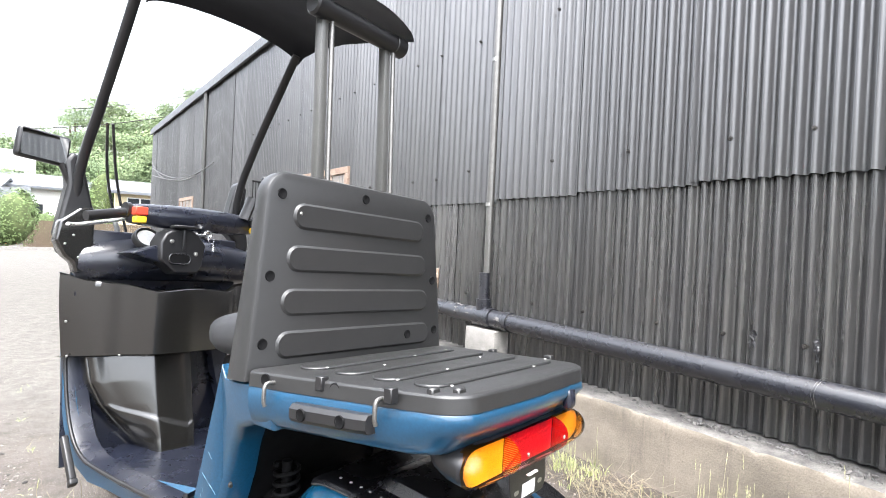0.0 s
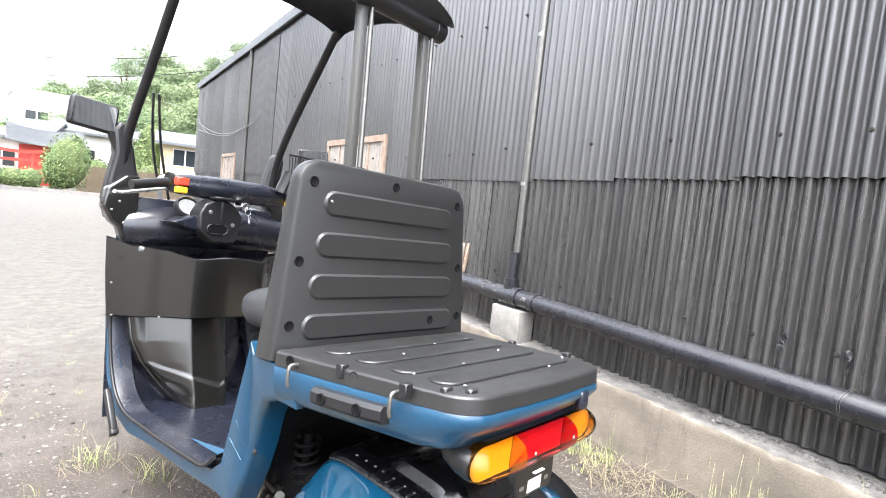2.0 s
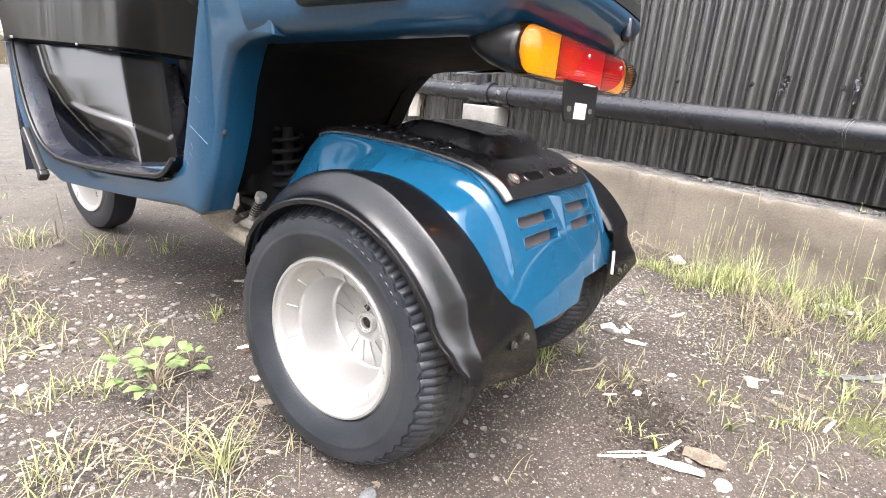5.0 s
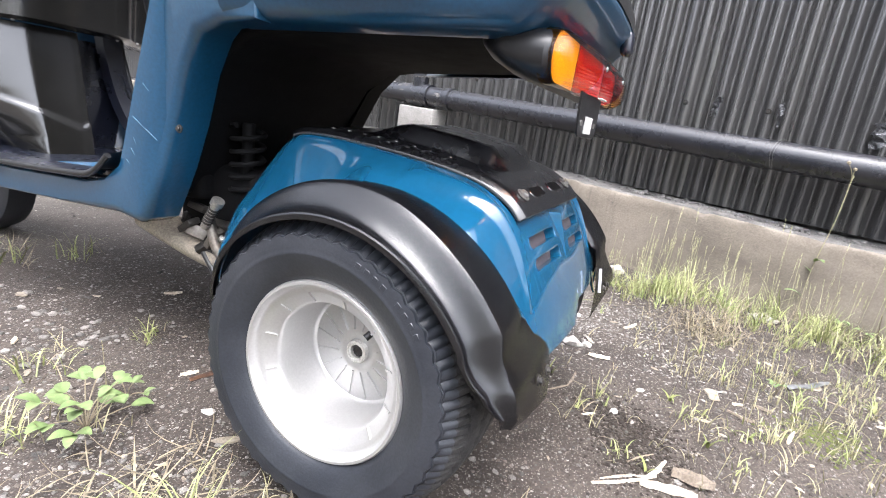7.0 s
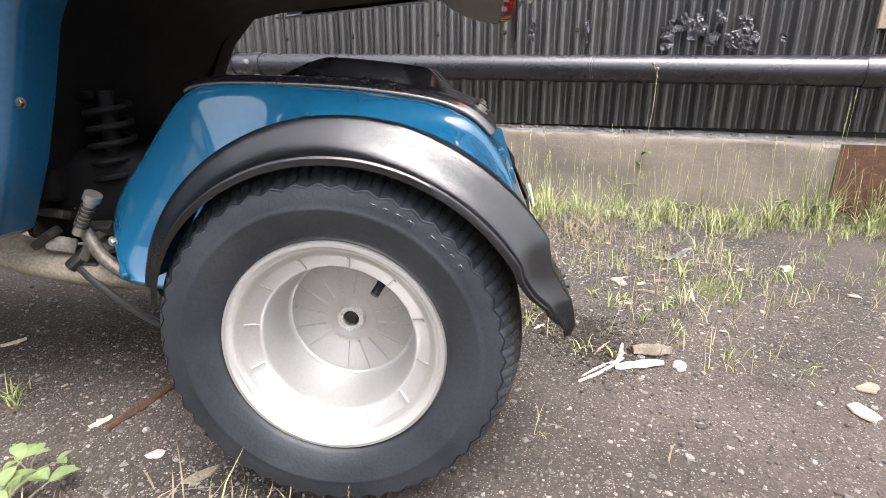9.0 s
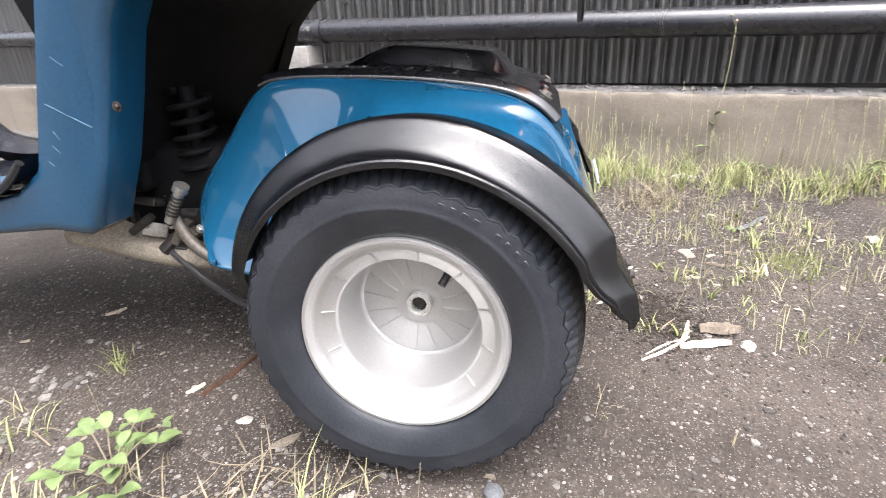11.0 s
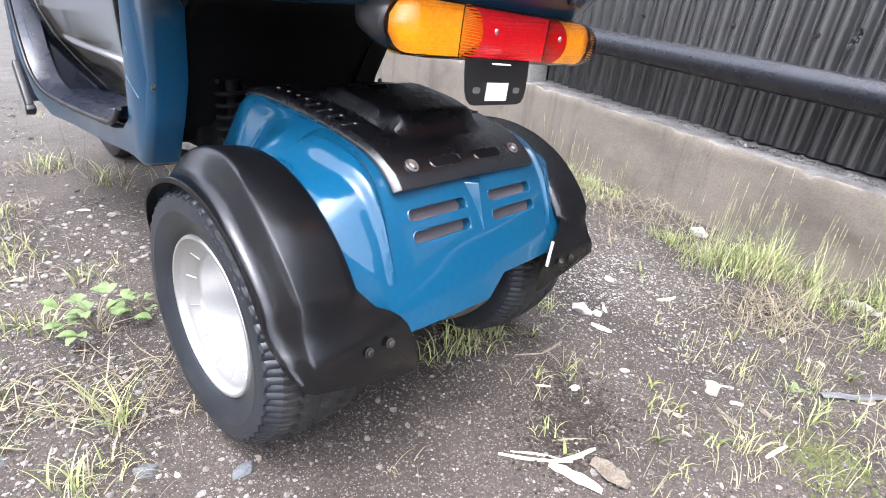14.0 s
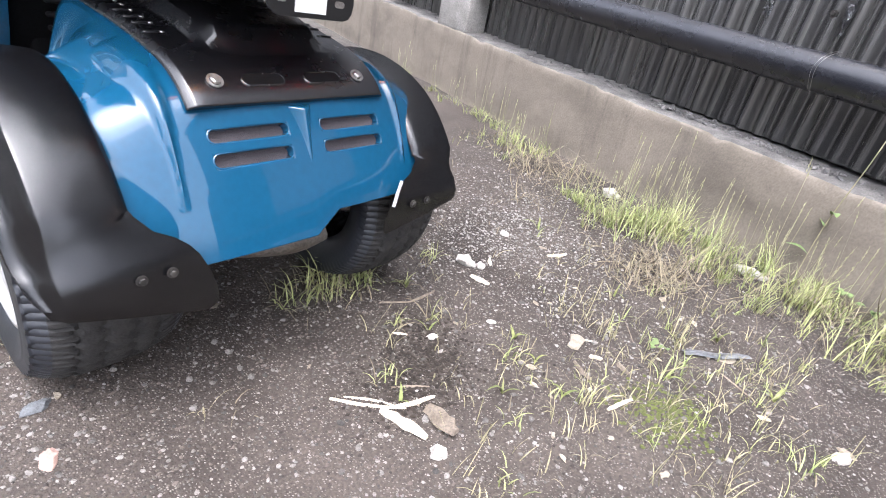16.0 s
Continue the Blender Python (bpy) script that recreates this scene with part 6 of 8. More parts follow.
    bm.transform(Matrix.Translation((0.006, 0, 1.098)))
    key = fpart("key_switch", bm, CHROME, bars, "chrome key switch")
    fpart("key_ring", tube(bmesh.new(), [(0.012 + 0.011 * math.sin(k * math.pi / 6), 1.106, 1.078 + 0.011 * math.cos(k * math.pi / 6)) for k in range(13)], 0.0012, 6, 1), CHROME, key, "key ring")
    for k in range(4):
        fpart("chain_link", tube(bmesh.new(), [(0.020 + 0.003 * math.sin(q * math.pi / 4), 1.106, 1.064 - k * 0.008 + 0.005 * math.cos(q * math.pi / 4)) for q in range(9)], 0.0009, 5, 1), CHROME, key)
    # rear poles through the bulkhead, with a padded cross bar
    canopy = new("canopy")
    canopy.parent = trike
    tagged(canopy, "black canopy roof on steel poles")
    for x in (-0.118, 0.118):
        bpart("pole", tube(bmesh.new(), [(x + 0.013, 0.335, 1.25), (x + 0.013, 0.335, 1.74)], 0.0068, 12, 1), DARKZINC, canopy, "dull steel pole")
        bpart("pole_channel", rounded_box((x - 0.022, 0.335, 1.25), (x + 0.005, 0.365, 1.74), 0.008, seg=2), RIBGREY, canopy, "grey square pole")
        bpart("pole_foot", rounded_box((x - 0.036, 0.322, 1.265), (x + 0.028, 0.37, 1.283), 0.004, seg=1), BLACK, canopy)
    bm = bmesh.new()
    lathe(bm, [(-0.172, 0.0001), (-0.172, 0.024), (-0.166, 0.030), (-0.13, 0.030), (-0.128, 0.027), (0.128, 0.027), (0.13, 0.030), (0.166, 0.030), (0.172, 0.024), (0.172, 0.0001)], 24, "x")
    bm.transform(Matrix.Translation((0, 0.335, 1.735)))
    bpart("cross_bar", bm, BLACK, canopy, "padded black cross bar", smooth=40)
    # roof shell, domed and open below
    bm = bmesh.new()
    rows = []
    for y, zc, w in ((0.28, 1.80, 0.19), (0.33, 1.825, 0.22), (0.5, 1.885, 0.27), (0.7, 1.94, 0.30), (0.86, 1.965, 0.315), (0.95, 1.955, 0.315), (0.98, 1.93, 0.31)):
        rows.append([(w * math.sin(t) * (1 if t < 0 else 0.86), y, zc - 0.06 * (1 - math.cos(t))) for t in np.linspace(-math.pi / 2, math.pi / 2, 21)])
    grid(bm, rows)
    bmesh.ops.solidify(bm, geom=bm.faces[:], thickness=0.012)
    bpart("roof", bm, ROOFBLACK, canopy, "black domed canopy roof", smooth=60)
    for s in (-1, 1):
        pts = [(s * 0.350, 1.355, 1.12), (s * 0.345, 1.345, 1.27), (s * 0.338, 1.300, 1.41), (s * 0.326, 1.190, 1.57), (s * 0.316, 1.04, 1.77), (s * 0.310, 0.95, 1.895)]
        # the right pillar stands nearer the middle, both bow inwards to the roof
        if s < 0:
            pts = [(x - 0.034 * max(0, (z - 1.2) / 0.7), y, z) for x, y, z in pts]
        else:
            pts = [(x - 0.105 + 0.034 * ((z - 1.12) / 0.78) ** 2, y, z) for x, y, z in pts]
        bpart("windscreen_pillar", tube(bmesh.new(), pts, 0.016, 10, 6), BLACK, canopy, "curved black windscreen pillar")
        dx = 0 if s < 0 else -0.10
        o = [(s * 0.340, 1.09), (s * 0.388, 1.10), (s * 0.402, 1.17), (s * 0.388, 1.26), (s * 0.376, 1.33), (s * 0.386, 1.41), (s * 0.368, 1.445), (s * 0.340, 1.43), (s * 0.318, 1.35), (s * 0.300, 1.27), (s * 0.285, 1.245), (s * 0.305, 1.215), (s * 0.345, 1.18)]
        bpart("pillar_foot", prism(bmesh.new(), [(a + dx, b) for a, b in o], 1.325, 1.385, "y"), BLACK, canopy, bevel=0.012, segments=3)
    bm = bmesh.new()
    rows = []
    for y, z, w in ((1.355, 1.12, 0.345), (1.31, 1.40, 0.334), (1.19, 1.57, 0.322), (1.04, 1.77, 0.312), (0.96, 1.88, 0.308)):
        rows.append([(w * u - 0.03 * (z - 1.12) * (u < 0) - (0.08 if u > 0 else 0) * u, y + 0.075 * (1 - u * u), z) for u in np.linspace(-1, 1, 13)])
    grid(bm, rows)
    ws = bpart("windscreen", bm, CLEAR, canopy, "clear curved windscreen", smooth=60)
    ws.visible_shadow = False
    for o in (0, 0.03):
        pts = [(-0.165 + o, 1.46, 1.19), (-0.225 + o, 1.42, 1.39), (-0.265 + o * 0.6, 1.34, 1.57)]
        bpart("wiper", tube(bmesh.new(), pts, 0.005, 6, 4), BLACK, canopy, "black wiper arm")
    pts = [(-0.20, 1.37, 1.19), (-0.225, 1.34, 1.255), (-0.18, 1.33, 1.275), (-0.10, 1.33, 1.27)]
    bpart("grab_rail", tube(bmesh.new(), pts, 0.009, 8, 4), STEELWHITE, canopy, "white bent rail")
    # mirrors
    for s in (-1, 1):
        m = new("mirror")
        m.parent = trike
        tagged(m, "rectangular black wing mirror on a stalk")
        bm = rounded_box((-0.075, -0.016, -0.050), (0.075, 0.016, 0.050), 0.012, BODY @ pose(s * 0.448, 1.345, 1.445, 0, 5 if s < 0 else -5, s * -4.5))
        part("mirror_shell", bm, BLACK, m)
        part("mirror_glass", box(bmesh.new(), (-0.066, -0.0172, -0.042), (0.066, -0.0165, 0.042), BODY @ pose(s * 0.448, 1.345, 1.445, 0, 5 if s < 0 else -5, s * -4.5)), MIRRORGLASS, m, "mirror glass that shows the shed")
        part("stalk", tube(bmesh.new(), [BODY @ Vector(p) for p in ((s * 0.35, 1.345, 1.28), (s * 0.365, 1.345, 1.33), (s * 0.395, 1.345, 1.40))], 0.016, 10, 4, squash=0.6), BLACK, m)
    # small wire basket beyond the right grip
    b = new("wire_basket")
    b.parent = trike
    b.location = (-0.05, 0, 0.015)
    tagged(b, "small black wire basket by the right grip")
    for k in range(10):
        x = 0.25 + k * 0.013
        bpart("wire", tube(bmesh.new(), [(x, 1.15, 1.33), (x, 1.15, 1.405)], 0.002, 5, 1), BLACK, b)
    for z in (1.33, 1.405):
        bpart("wire", tube(bmesh.new(), [(0.245, 1.15, z), (0.372, 1.15, z)], 0.004, 6, 1), BLACK, b)
    bpart("basket_mount", tube(bmesh.new(), [(0.22, 1.16, 1.245), (0.24, 1.155, 1.30), (0.25, 1.15, 1.335)], 0.030, 10, 3, squash=0.6), BLACK, b)


STEELWHITE = material("bright_aluminium", (0.80, 0.80, 0.78), 0.3, 0.7, scale=20, bump=0.0, amount=0.2)
ROOFBLACK = material("black_roof_plastic", (0.014, 0.0145, 0.017), 0.5, scale=6, fine=300, bump=0.1, amount=0.5)


def clear_material():
    m = bpy.data.materials.new("clear_acrylic")
    m.use_nodes = True
    n, ln = m.node_tree.nodes, m.node_tree.links
    n.clear()
    tr, gl, mx, out, fr = (n.new(k) for k in ("ShaderNodeBsdfTransparent", "ShaderNodeBsdfGlossy", "ShaderNodeMixShader", "ShaderNodeOutputMaterial", "ShaderNodeFresnel"))
    gl.inputs["Roughness"].default_value = 0.05
    fr.inputs["IOR"].default_value = 1.3
    ln.new(fr.outputs[0], mx.inputs[0])
    ln.new(tr.outputs[0], mx.inputs[1])
    ln.new(gl.outputs[0], mx.inputs[2])
    ln.new(mx.outputs[0], out.inputs[0])
    return m


CLEAR = clear_material()
build_top()


# ---- loose things and plants on the ground ----
def gh(x, y):
    return ground_height(x, y)


def blade(verts, faces, root, yaw, length, width, lean, curl, segs=4):
    """One flat curved blade as a tapering strip."""
    d = Vector((math.cos(yaw), math.sin(yaw), 0))
    side = Vector((-d.y, d.x, 0))
    base = len(verts)
    for i in range(segs + 1):
        t = i / segs
        a = lean + curl * t * t
        p = Vector(root) + d * (length * t * math.sin(a)) + Vector((0, 0, length * t * math.cos(a)))
        w = width * (1 - t) ** 0.7 * (0.7 + 0.6 * min(1, t * 3)) * 0.5
        if i == segs:
            verts.append(p)
        else:
            verts += [p - side * w, p + side * w]
    for i in range(segs - 1):
        b = base + 2 * i
        faces.append((b, b + 1, b + 3, b + 2))
    b = base + 2 * (segs - 1)
    faces.append((b, b + 1, b + 2))


def seed_head(verts, faces, root, yaw, length, lean, head):
    d = Vector((math.cos(yaw), math.sin(yaw), 0))
    side = Vector((-d.y, d.x, 0))
    tip = Vector(root) + d * (length * math.sin(lean)) + Vector((0, 0, length * math.cos(lean)))
    b = len(verts)
    w = 0.0007
    verts += [Vector(root) - side * w, Vector(root) + side * w, tip + side * w, tip - side * w]
    faces.append((b, b + 1, b + 2, b + 3))
    up = (tip - Vector(root)).normalized()
    for k in range(11):
        c = tip - up * head * (0.5 - k / 11)
        a = k * 2.4
        o = (side * math.cos(a) + up.cross(side) * math.sin(a)) * (0.0012 + 0.035 * head) * math.sin(math.pi * (0.25 + 0.65 * k / 11))
        b = len(verts)
        verts += [c, c + o + up * head * 0.09, c + o * 0.6 + up * head * 0.22, c - o * 0.3 + up * head * 0.08]
        faces.append((b, b + 1, b + 2, b + 3))


def stuff_mesh(name, verts, faces, mats, label, category, index=None):
    me = bpy.data.meshes.new(name)
    me.from_pydata([tuple(v) for v in verts], [], faces)
    for m in mats:
        me.materials.append(m)
    if index:
        me.polygons.foreach_set("material_index", index)
    for p in me.polygons:
        p.use_smooth = True
    return tagged(new(name, me), label, category, kind="stuff")


def clump(rnd, V, F, x, y, n, spread, hmin, hmax, width=0.0035, flat=0.25):
    for _ in range(n):
        r, a = spread * math.sqrt(rnd.random()), rnd.uniform(0, 6.283)
        px, py = x + r * math.cos(a), y + r * math.sin(a)
        blade(V, F, (px, py, gh(px, py) - 0.004), rnd.uniform(0, 6.283), rnd.uniform(hmin, hmax), width * rnd.uniform(0.6, 1.3), rnd.uniform(0.02, flat), rnd.uniform(0.1, 0.9))


def ledge_line(v, off):
    p = wall_point(ledge_face - off, v, 0)
    return p.x, p.y


def build_wall_grass():
    rnd = random.Random(3)
    V, F, V2, F2, V3, F3 = [], [], [], [], [], []
    # separate patches along the footing: place along it, distance from it, spreads, clumps, height
    patches = [(-1.61, 0.05, 0.03, 0.03, 8, 1.75), (-1.80, 0.05, 0.03, 0.03, 8, 1.8), (-2.25, 0.10, 0.07, 0.07, 28, 1.2), (-2.05, 0.14, 0.06, 0.08, 24, 1.1), (-1.86, 0.10, 0.05, 0.06, 18, 0.85), (-1.66, 0.14, 0.05, 0.07, 18, 0.8), (-1.45, 0.10, 0.06, 0.06, 22, 0.9),
               (-1.27, 0.18, 0.05, 0.08, 20, 0.8), (-1.10, 0.10, 0.05, 0.05, 18, 0.85), (-0.97, 0.26, 0.04, 0.06, 10, 0.55), (-0.88, 0.14, 0.06, 0.07, 24, 0.95), (-0.80, 0.28, 0.05, 0.05, 12, 0.6),
               (-0.68, 0.14, 0.05, 0.06, 14, 0.75), (-0.55, 0.20, 0.06, 0.08, 36, 1.0), (-0.47, 0.30, 0.05, 0.06, 24, 0.75), (-0.36, 0.36, 0.07, 0.05, 20, 0.5), (-0.24, 0.32, 0.04, 0.05, 8, 0.4),
               (0.24, 0.16, 0.06, 0.07, 16, 0.5), (0.42, 0.12, 0.08, 0.06, 12, 0.5), (0.75, 0.08, 0.08, 0.05, 10, 0.5), (1.10, 0.08, 0.08, 0.05, 8, 0.4), (1.6, 0.06, 0.1, 0.04, 8, 0.5)]
    for v0, o0, sv, so, n, tall in patches:
        for _ in range(n):
            v, off = v0 + rnd.gauss(0, sv), max(0.012, o0 + rnd.gauss(0, so))
            x, y = ledge_line(v, off)
            h = tall * rnd.uniform(0.5, 1.1)
            clump(rnd, V, F, x, y, rnd.randint(6, 12), 0.022, 0.05 * h, 0.20 * h, 0.0030, 0.42)
            if rnd.random() < 0.75:
                clump(rnd, V2, F2, x, y, rnd.randint(2, 6), 0.04, 0.03, 0.13 * h, 0.0022, 0.9)
            for _ in range(rnd.choice((0, 0, 1, 1, 2))):
                px, py = x + rnd.uniform(-0.03, 0.03), y + rnd.uniform(-0.03, 0.03)
                stalk = rnd.uniform(0.14, 0.25) if rnd.random() < 0.75 else rnd.uniform(0.26, 0.36)
                seed_head(V3, F3, (px, py, gh(px, py)), rnd.uniform(0, 6.28), stalk * (0.3 + tall * 0.7), rnd.uniform(0.0, 0.2), rnd.uniform(0.03, 0.06))
    # low runners out from the footing
    for k in range(260):
        v, off = rnd.uniform(-2.4, 0.5), 0.04 + abs(rnd.gauss(0, 0.17))
        x, y = ledge_line(v, off)
        if noise.noise((x * 3.1, y * 3.1, 4)) < 0.0 or -0.22 < v < 0.14:
            continue
        clump(rnd, V if k % 2 else V2, F if k % 2 else F2, x, y, rnd.randint(4, 9), 0.03, 0.02, 0.07, 0.0026, 0.8)
    # dead stems bent along the footing
    for v0, o0, n in ((-0.05, 0.22, 90), (0.08, 0.30, 60), (-0.75, 0.42, 60), (-1.15, 0.12, 40), (-1.45, 0.16, 40), (-0.98, 0.10, 30), (-1.9, 0.25, 40)):
        for _ in range(n):
            x, y = ledge_line(v0 + rnd.gauss(0, 0.09), max(0.02, o0 + rnd.gauss(0, 0.07)))
            blade(V2, F2, (x, y, gh(x, y) + rnd.uniform(0.0, 0.03)), rnd.uniform(0, 6.283), rnd.uniform(0.07, 0.24), rnd.uniform(0.002, 0.0042), rnd.uniform(0.9, 1.5), rnd.uniform(-0.4, 0.5), 5)
    stuff_mesh("wall_grass", V, F, [GRASS], "fresh yellow-green grass tufts along the shed footing", "grass")
    stuff_mesh("dry_wall_grass", V2, F2, [STRAW], "dry grass blades along the shed footing", "dry grass")
    stuff_mesh("seed_grass", V3, F3, [SEEDHEAD], "tall grass stalks with pale seed heads", "seed grass")


def build_sprouts():
    """Broad-bladed yellow-green seedlings standing singly in the dirt."""
    rnd = random.Random(41)
    for x, y, h in ((0.327, -0.19, 0.05), (0.251, -0.339, 0.05), (0.391, -0.471, 0.035), (0.781, -0.527, 0.05), (0.568, -0.76, 0.045), (0.321, -0.641, 0.04), (0.06, -0.453, 0.045), (0.93, -0.181, 0.06), (0.367, -0.546, 0.04), (0.23, -0.558, 0.045), (0.834, -0.789, 0.055), (0.70, -0.95, 0.05)):
        V, F = [], []
        yaw = rnd.uniform(0, 6.283)
        for k in range(rnd.randint(2, 4)):
            blade(V, F, (0, 0, -0.002), yaw + k * 2.2 + rnd.uniform(-0.4, 0.4), h * rnd.uniform(0.6, 1.1), rnd.uniform(0.005, 0.009), rnd.uniform(0.15, 0.6), rnd.uniform(0.4, 1.1), 6)
        me = bpy.data.meshes.new("sprout")
        me.from_pydata([tuple(v) for v in V], [], F)
        me.materials.append(SPROUT)
        ob = new("sprout", me)
        ob.location = (x, y, gh(x, y))
        tagged(ob, "small yellow-green seedling with broad blades in dirt", "seedling", "seedlings")


build_sprouts()


def build_sprigs():
    """Thin yellowing sprigs scattered over the bare dirt."""
    rnd = random.Random(31)
    V, F = [], []
    for k in range(215):
        x, y = rnd.gauss(0.50, 0.27), rnd.gauss(-0.70, 0.21)
        if k > 170:
            x, y = rnd.gauss(-0.62, 0.16), rnd.gauss(0.22, 0.30)
        if x < 0.12 and y > -0.5 and k <= 170:
            continue
        for _ in range(rnd.randint(2, 5)):
            px, py = x + rnd.gauss(0, 0.008), y + rnd.gauss(0, 0.008)
            h = rnd.uniform(0.02, 0.065)
            blade(V, F, (px, py, gh(px, py)), rnd.uniform(0, 6.283), h, rnd.uniform(0.0014, 0.0032), rnd.uniform(0.05, 0.6), rnd.uniform(0.1, 0.9))
        if rnd.random() < 0.6:
            seed_head(V, F, (x, y, gh(x, y)), rnd.uniform(0, 6.28), rnd.uniform(0.04, 0.10), rnd.uniform(0.02, 0.4), rnd.uniform(0.010, 0.02))
    stuff_mesh("sprigs", V, F, [SPRIG], "thin yellowing sprigs on bare dirt", "sprigs")


build_sprigs()
build_wall_grass()


def build_yard_grass():
    rnd = random.Random(8)
    V, F, V2, F2 = [], [], [], []
    green = [(-0.52, 0.10, 16, 0.02, 0.05, 0.13), (-0.51, 0.13, 8, 0.015, 0.08, 0.16), (-0.40, 0.67, 14, 0.05, 0.03, 0.09), (-0.52, 0.90, 22, 0.06, 0.03, 0.09), (-0.16, 1.36, 26, 0.07, 0.05, 0.15), (-0.27, 1.61, 22, 0.08, 0.04, 0.12),
             (-0.19, 0.655, 12, 0.02, 0.02, 0.06), (-0.16, 0.675, 14, 0.02, 0.03, 0.07), (0.16, -0.085, 60, 0.05, 0.04, 0.13), (0.235, -0.115, 34, 0.035, 0.04, 0.11), (0.075, -0.095, 26, 0.04, 0.03, 0.08), (0.19, -0.14, 20, 0.05, 0.02, 0.06),
             (0.282, -0.312, 8, 0.01, 0.04, 0.08), (0.333, -0.18, 7, 0.01, 0.03, 0.07), (0.47, -0.13, 14, 0.03, 0.03, 0.07), (0.56, -0.75, 6, 0.01, 0.05, 0.10), (0.60, -0.77, 5, 0.01, 0.05, 0.09), (0.21, -0.29, 8, 0.015, 0.03, 0.07),
             (0.324, -0.495, 8, 0.02, 0.03, 0.06), (0.076, -0.68, 7, 0.03, 0.02, 0.05), (-0.016, -0.80, 8, 0.03, 0.02, 0.05), (0.08, -0.40, 8, 0.03, 0.03, 0.07), (0.75, -0.95, 9, 0.03, 0.03, 0.07), (0.52, -1.05, 7, 0.02, 0.03, 0.07),
             (-0.41, 0.70, 10, 0.03, 0.03, 0.08), (0.01, 1.26, 20, 0.06, 0.04, 0.12), (-0.32, 1.57, 18, 0.06, 0.04, 0.12), (-0.52, 1.21, 20, 0.06, 0.04, 0.11), (-0.66, 0.33, 12, 0.04, 0.03, 0.09), (-0.61, 0.03, 14, 0.03, 0.03, 0.08),
             (0.42, -0.65, 8, 0.04, 0.02, 0.05), (0.30, -0.62, 8, 0.04, 0.02, 0.05), (0.62, -0.60, 6, 0.02, 0.03, 0.06), (0.17, -0.62, 6, 0.03, 0.02, 0.05)]
    for x, y, n, sp, h0, h1 in green:
        clump(rnd, V, F, x, y, n, sp, h0, h1, 0.0034, 0.6)
        clump(rnd, V2, F2, x, y, n // 2, sp * 1.4, h0, h1, 0.003, 1.0)
    # flattened straw left of the wheel and before the footing
    for cx, cy, n, sp in ((-0.56, 0.27, 36, 0.11), (-0.65, 0.25, 32, 0.12), (-0.50, 0.14, 30, 0.11), (1.03, -0.57, 170, 0.10), (0.93, -0.53, 70, 0.10), (1.36, 0.10, 60, 0.12), (0.97, -0.46, 40, 0.12), (-0.44, 0.22, 40, 0.08), (1.1, -0.03, 40, 0.10),
                          (-0.14, 1.36, 40, 0.10), (-0.27, 1.62, 40, 0.12), (-0.5, 1.22, 40, 0.12), (-0.33, 1.58, 30, 0.1), (-0.55, 0.90, 30, 0.08)):
        for _ in range(n):
            a, r = rnd.uniform(0, 6.283), sp * math.sqrt(rnd.random())
            x, y = cx + r * math.cos(a), cy + r * math.sin(a)
            blade(V2, F2, (x, y, gh(x, y) + rnd.uniform(0.0, 0.012)), rnd.uniform(0, 6.283), rnd.uniform(0.03, 0.11), rnd.uniform(0.0018, 0.0042), rnd.uniform(0.8, 1.5), rnd.uniform(-0.7, 0.7), 5)
    # rougher growth on the open side of the yard
    for k in range(130):
        x, y = rnd.uniform(-1.0, -0.5), rnd.uniform(-0.12, 1.35)
        if noise.noise((x * 4, y * 4, 21)) < -0.12:
            continue
        clump(rnd, V, F, x, y, rnd.randint(4, 8), 0.028, 0.02, 0.09, 0.0028, 0.8)
        clump(rnd, V2, F2, x, y, rnd.randint(2, 6), 0.04, 0.03, 0.10, 0.0024, 1.2)
    # thin scatter over the whole yard
    for _ in range(230):
        x, y = rnd.uniform(-2.6, 1.4), rnd.uniform(-1.4, 4.5)
        if abs(x) < 0.45 and -0.3 < y < 1.7:
            continue
        if rnd.random() < 0.5:
            clump(rnd, V, F, x, y, rnd.randint(2, 6), 0.02, 0.015, 0.05, 0.003, 0.9)
        else:
            clump(rnd, V2, F2, x, y, rnd.randint(2, 6), 0.03, 0.02, 0.06, 0.0026, 1.3)
    # thin tufts on the bare dirt between the wheel and the footing
    for k in range(105):
        x, y = rnd.uniform(0.30, 1.15), rnd.uniform(-1.75, -0.56)
        if noise.noise((x * 5, y * 5, 17)) < -0.10:
            continue
        clump(rnd, V, F, x, y, rnd.randint(4, 9), 0.014, 0.02, 0.075, 0.0020, 0.4)
        if k % 2:
            clump(rnd, V2, F2, x, y, rnd.randint(2, 4), 0.02, 0.03, 0.10, 0.0017, 0.35)
    # thin dry growth over the open yard beside the front wheel
    for k in range(420):
        x, y = rnd.uniform(-2.2, -0.42), 0.7 + 2.6 * rnd.random() ** 1.4
        if noise.noise((x * 2.6, y * 2.6, 9)) < -0.08:
            continue
        clump(rnd, V2, F2, x, y, rnd.randint(3, 8), 0.04, 0.02, 0.075, 0.0026, 1.2)
        if k % 2:
            clump(rnd, V, F, x, y, rnd.randint(2, 6), 0.03, 0.02, 0.065, 0.0028, 0.9)
    stuff_mesh("yard_grass", V, F, [GRASS], "scattered green grass tufts in the yard", "grass")
    stuff_mesh("straw", V2, F2, [STRAW], "flattened dry straw on the dirt", "straw")
    # seed stalks in front of the wheel
    V3, F3 = [], []
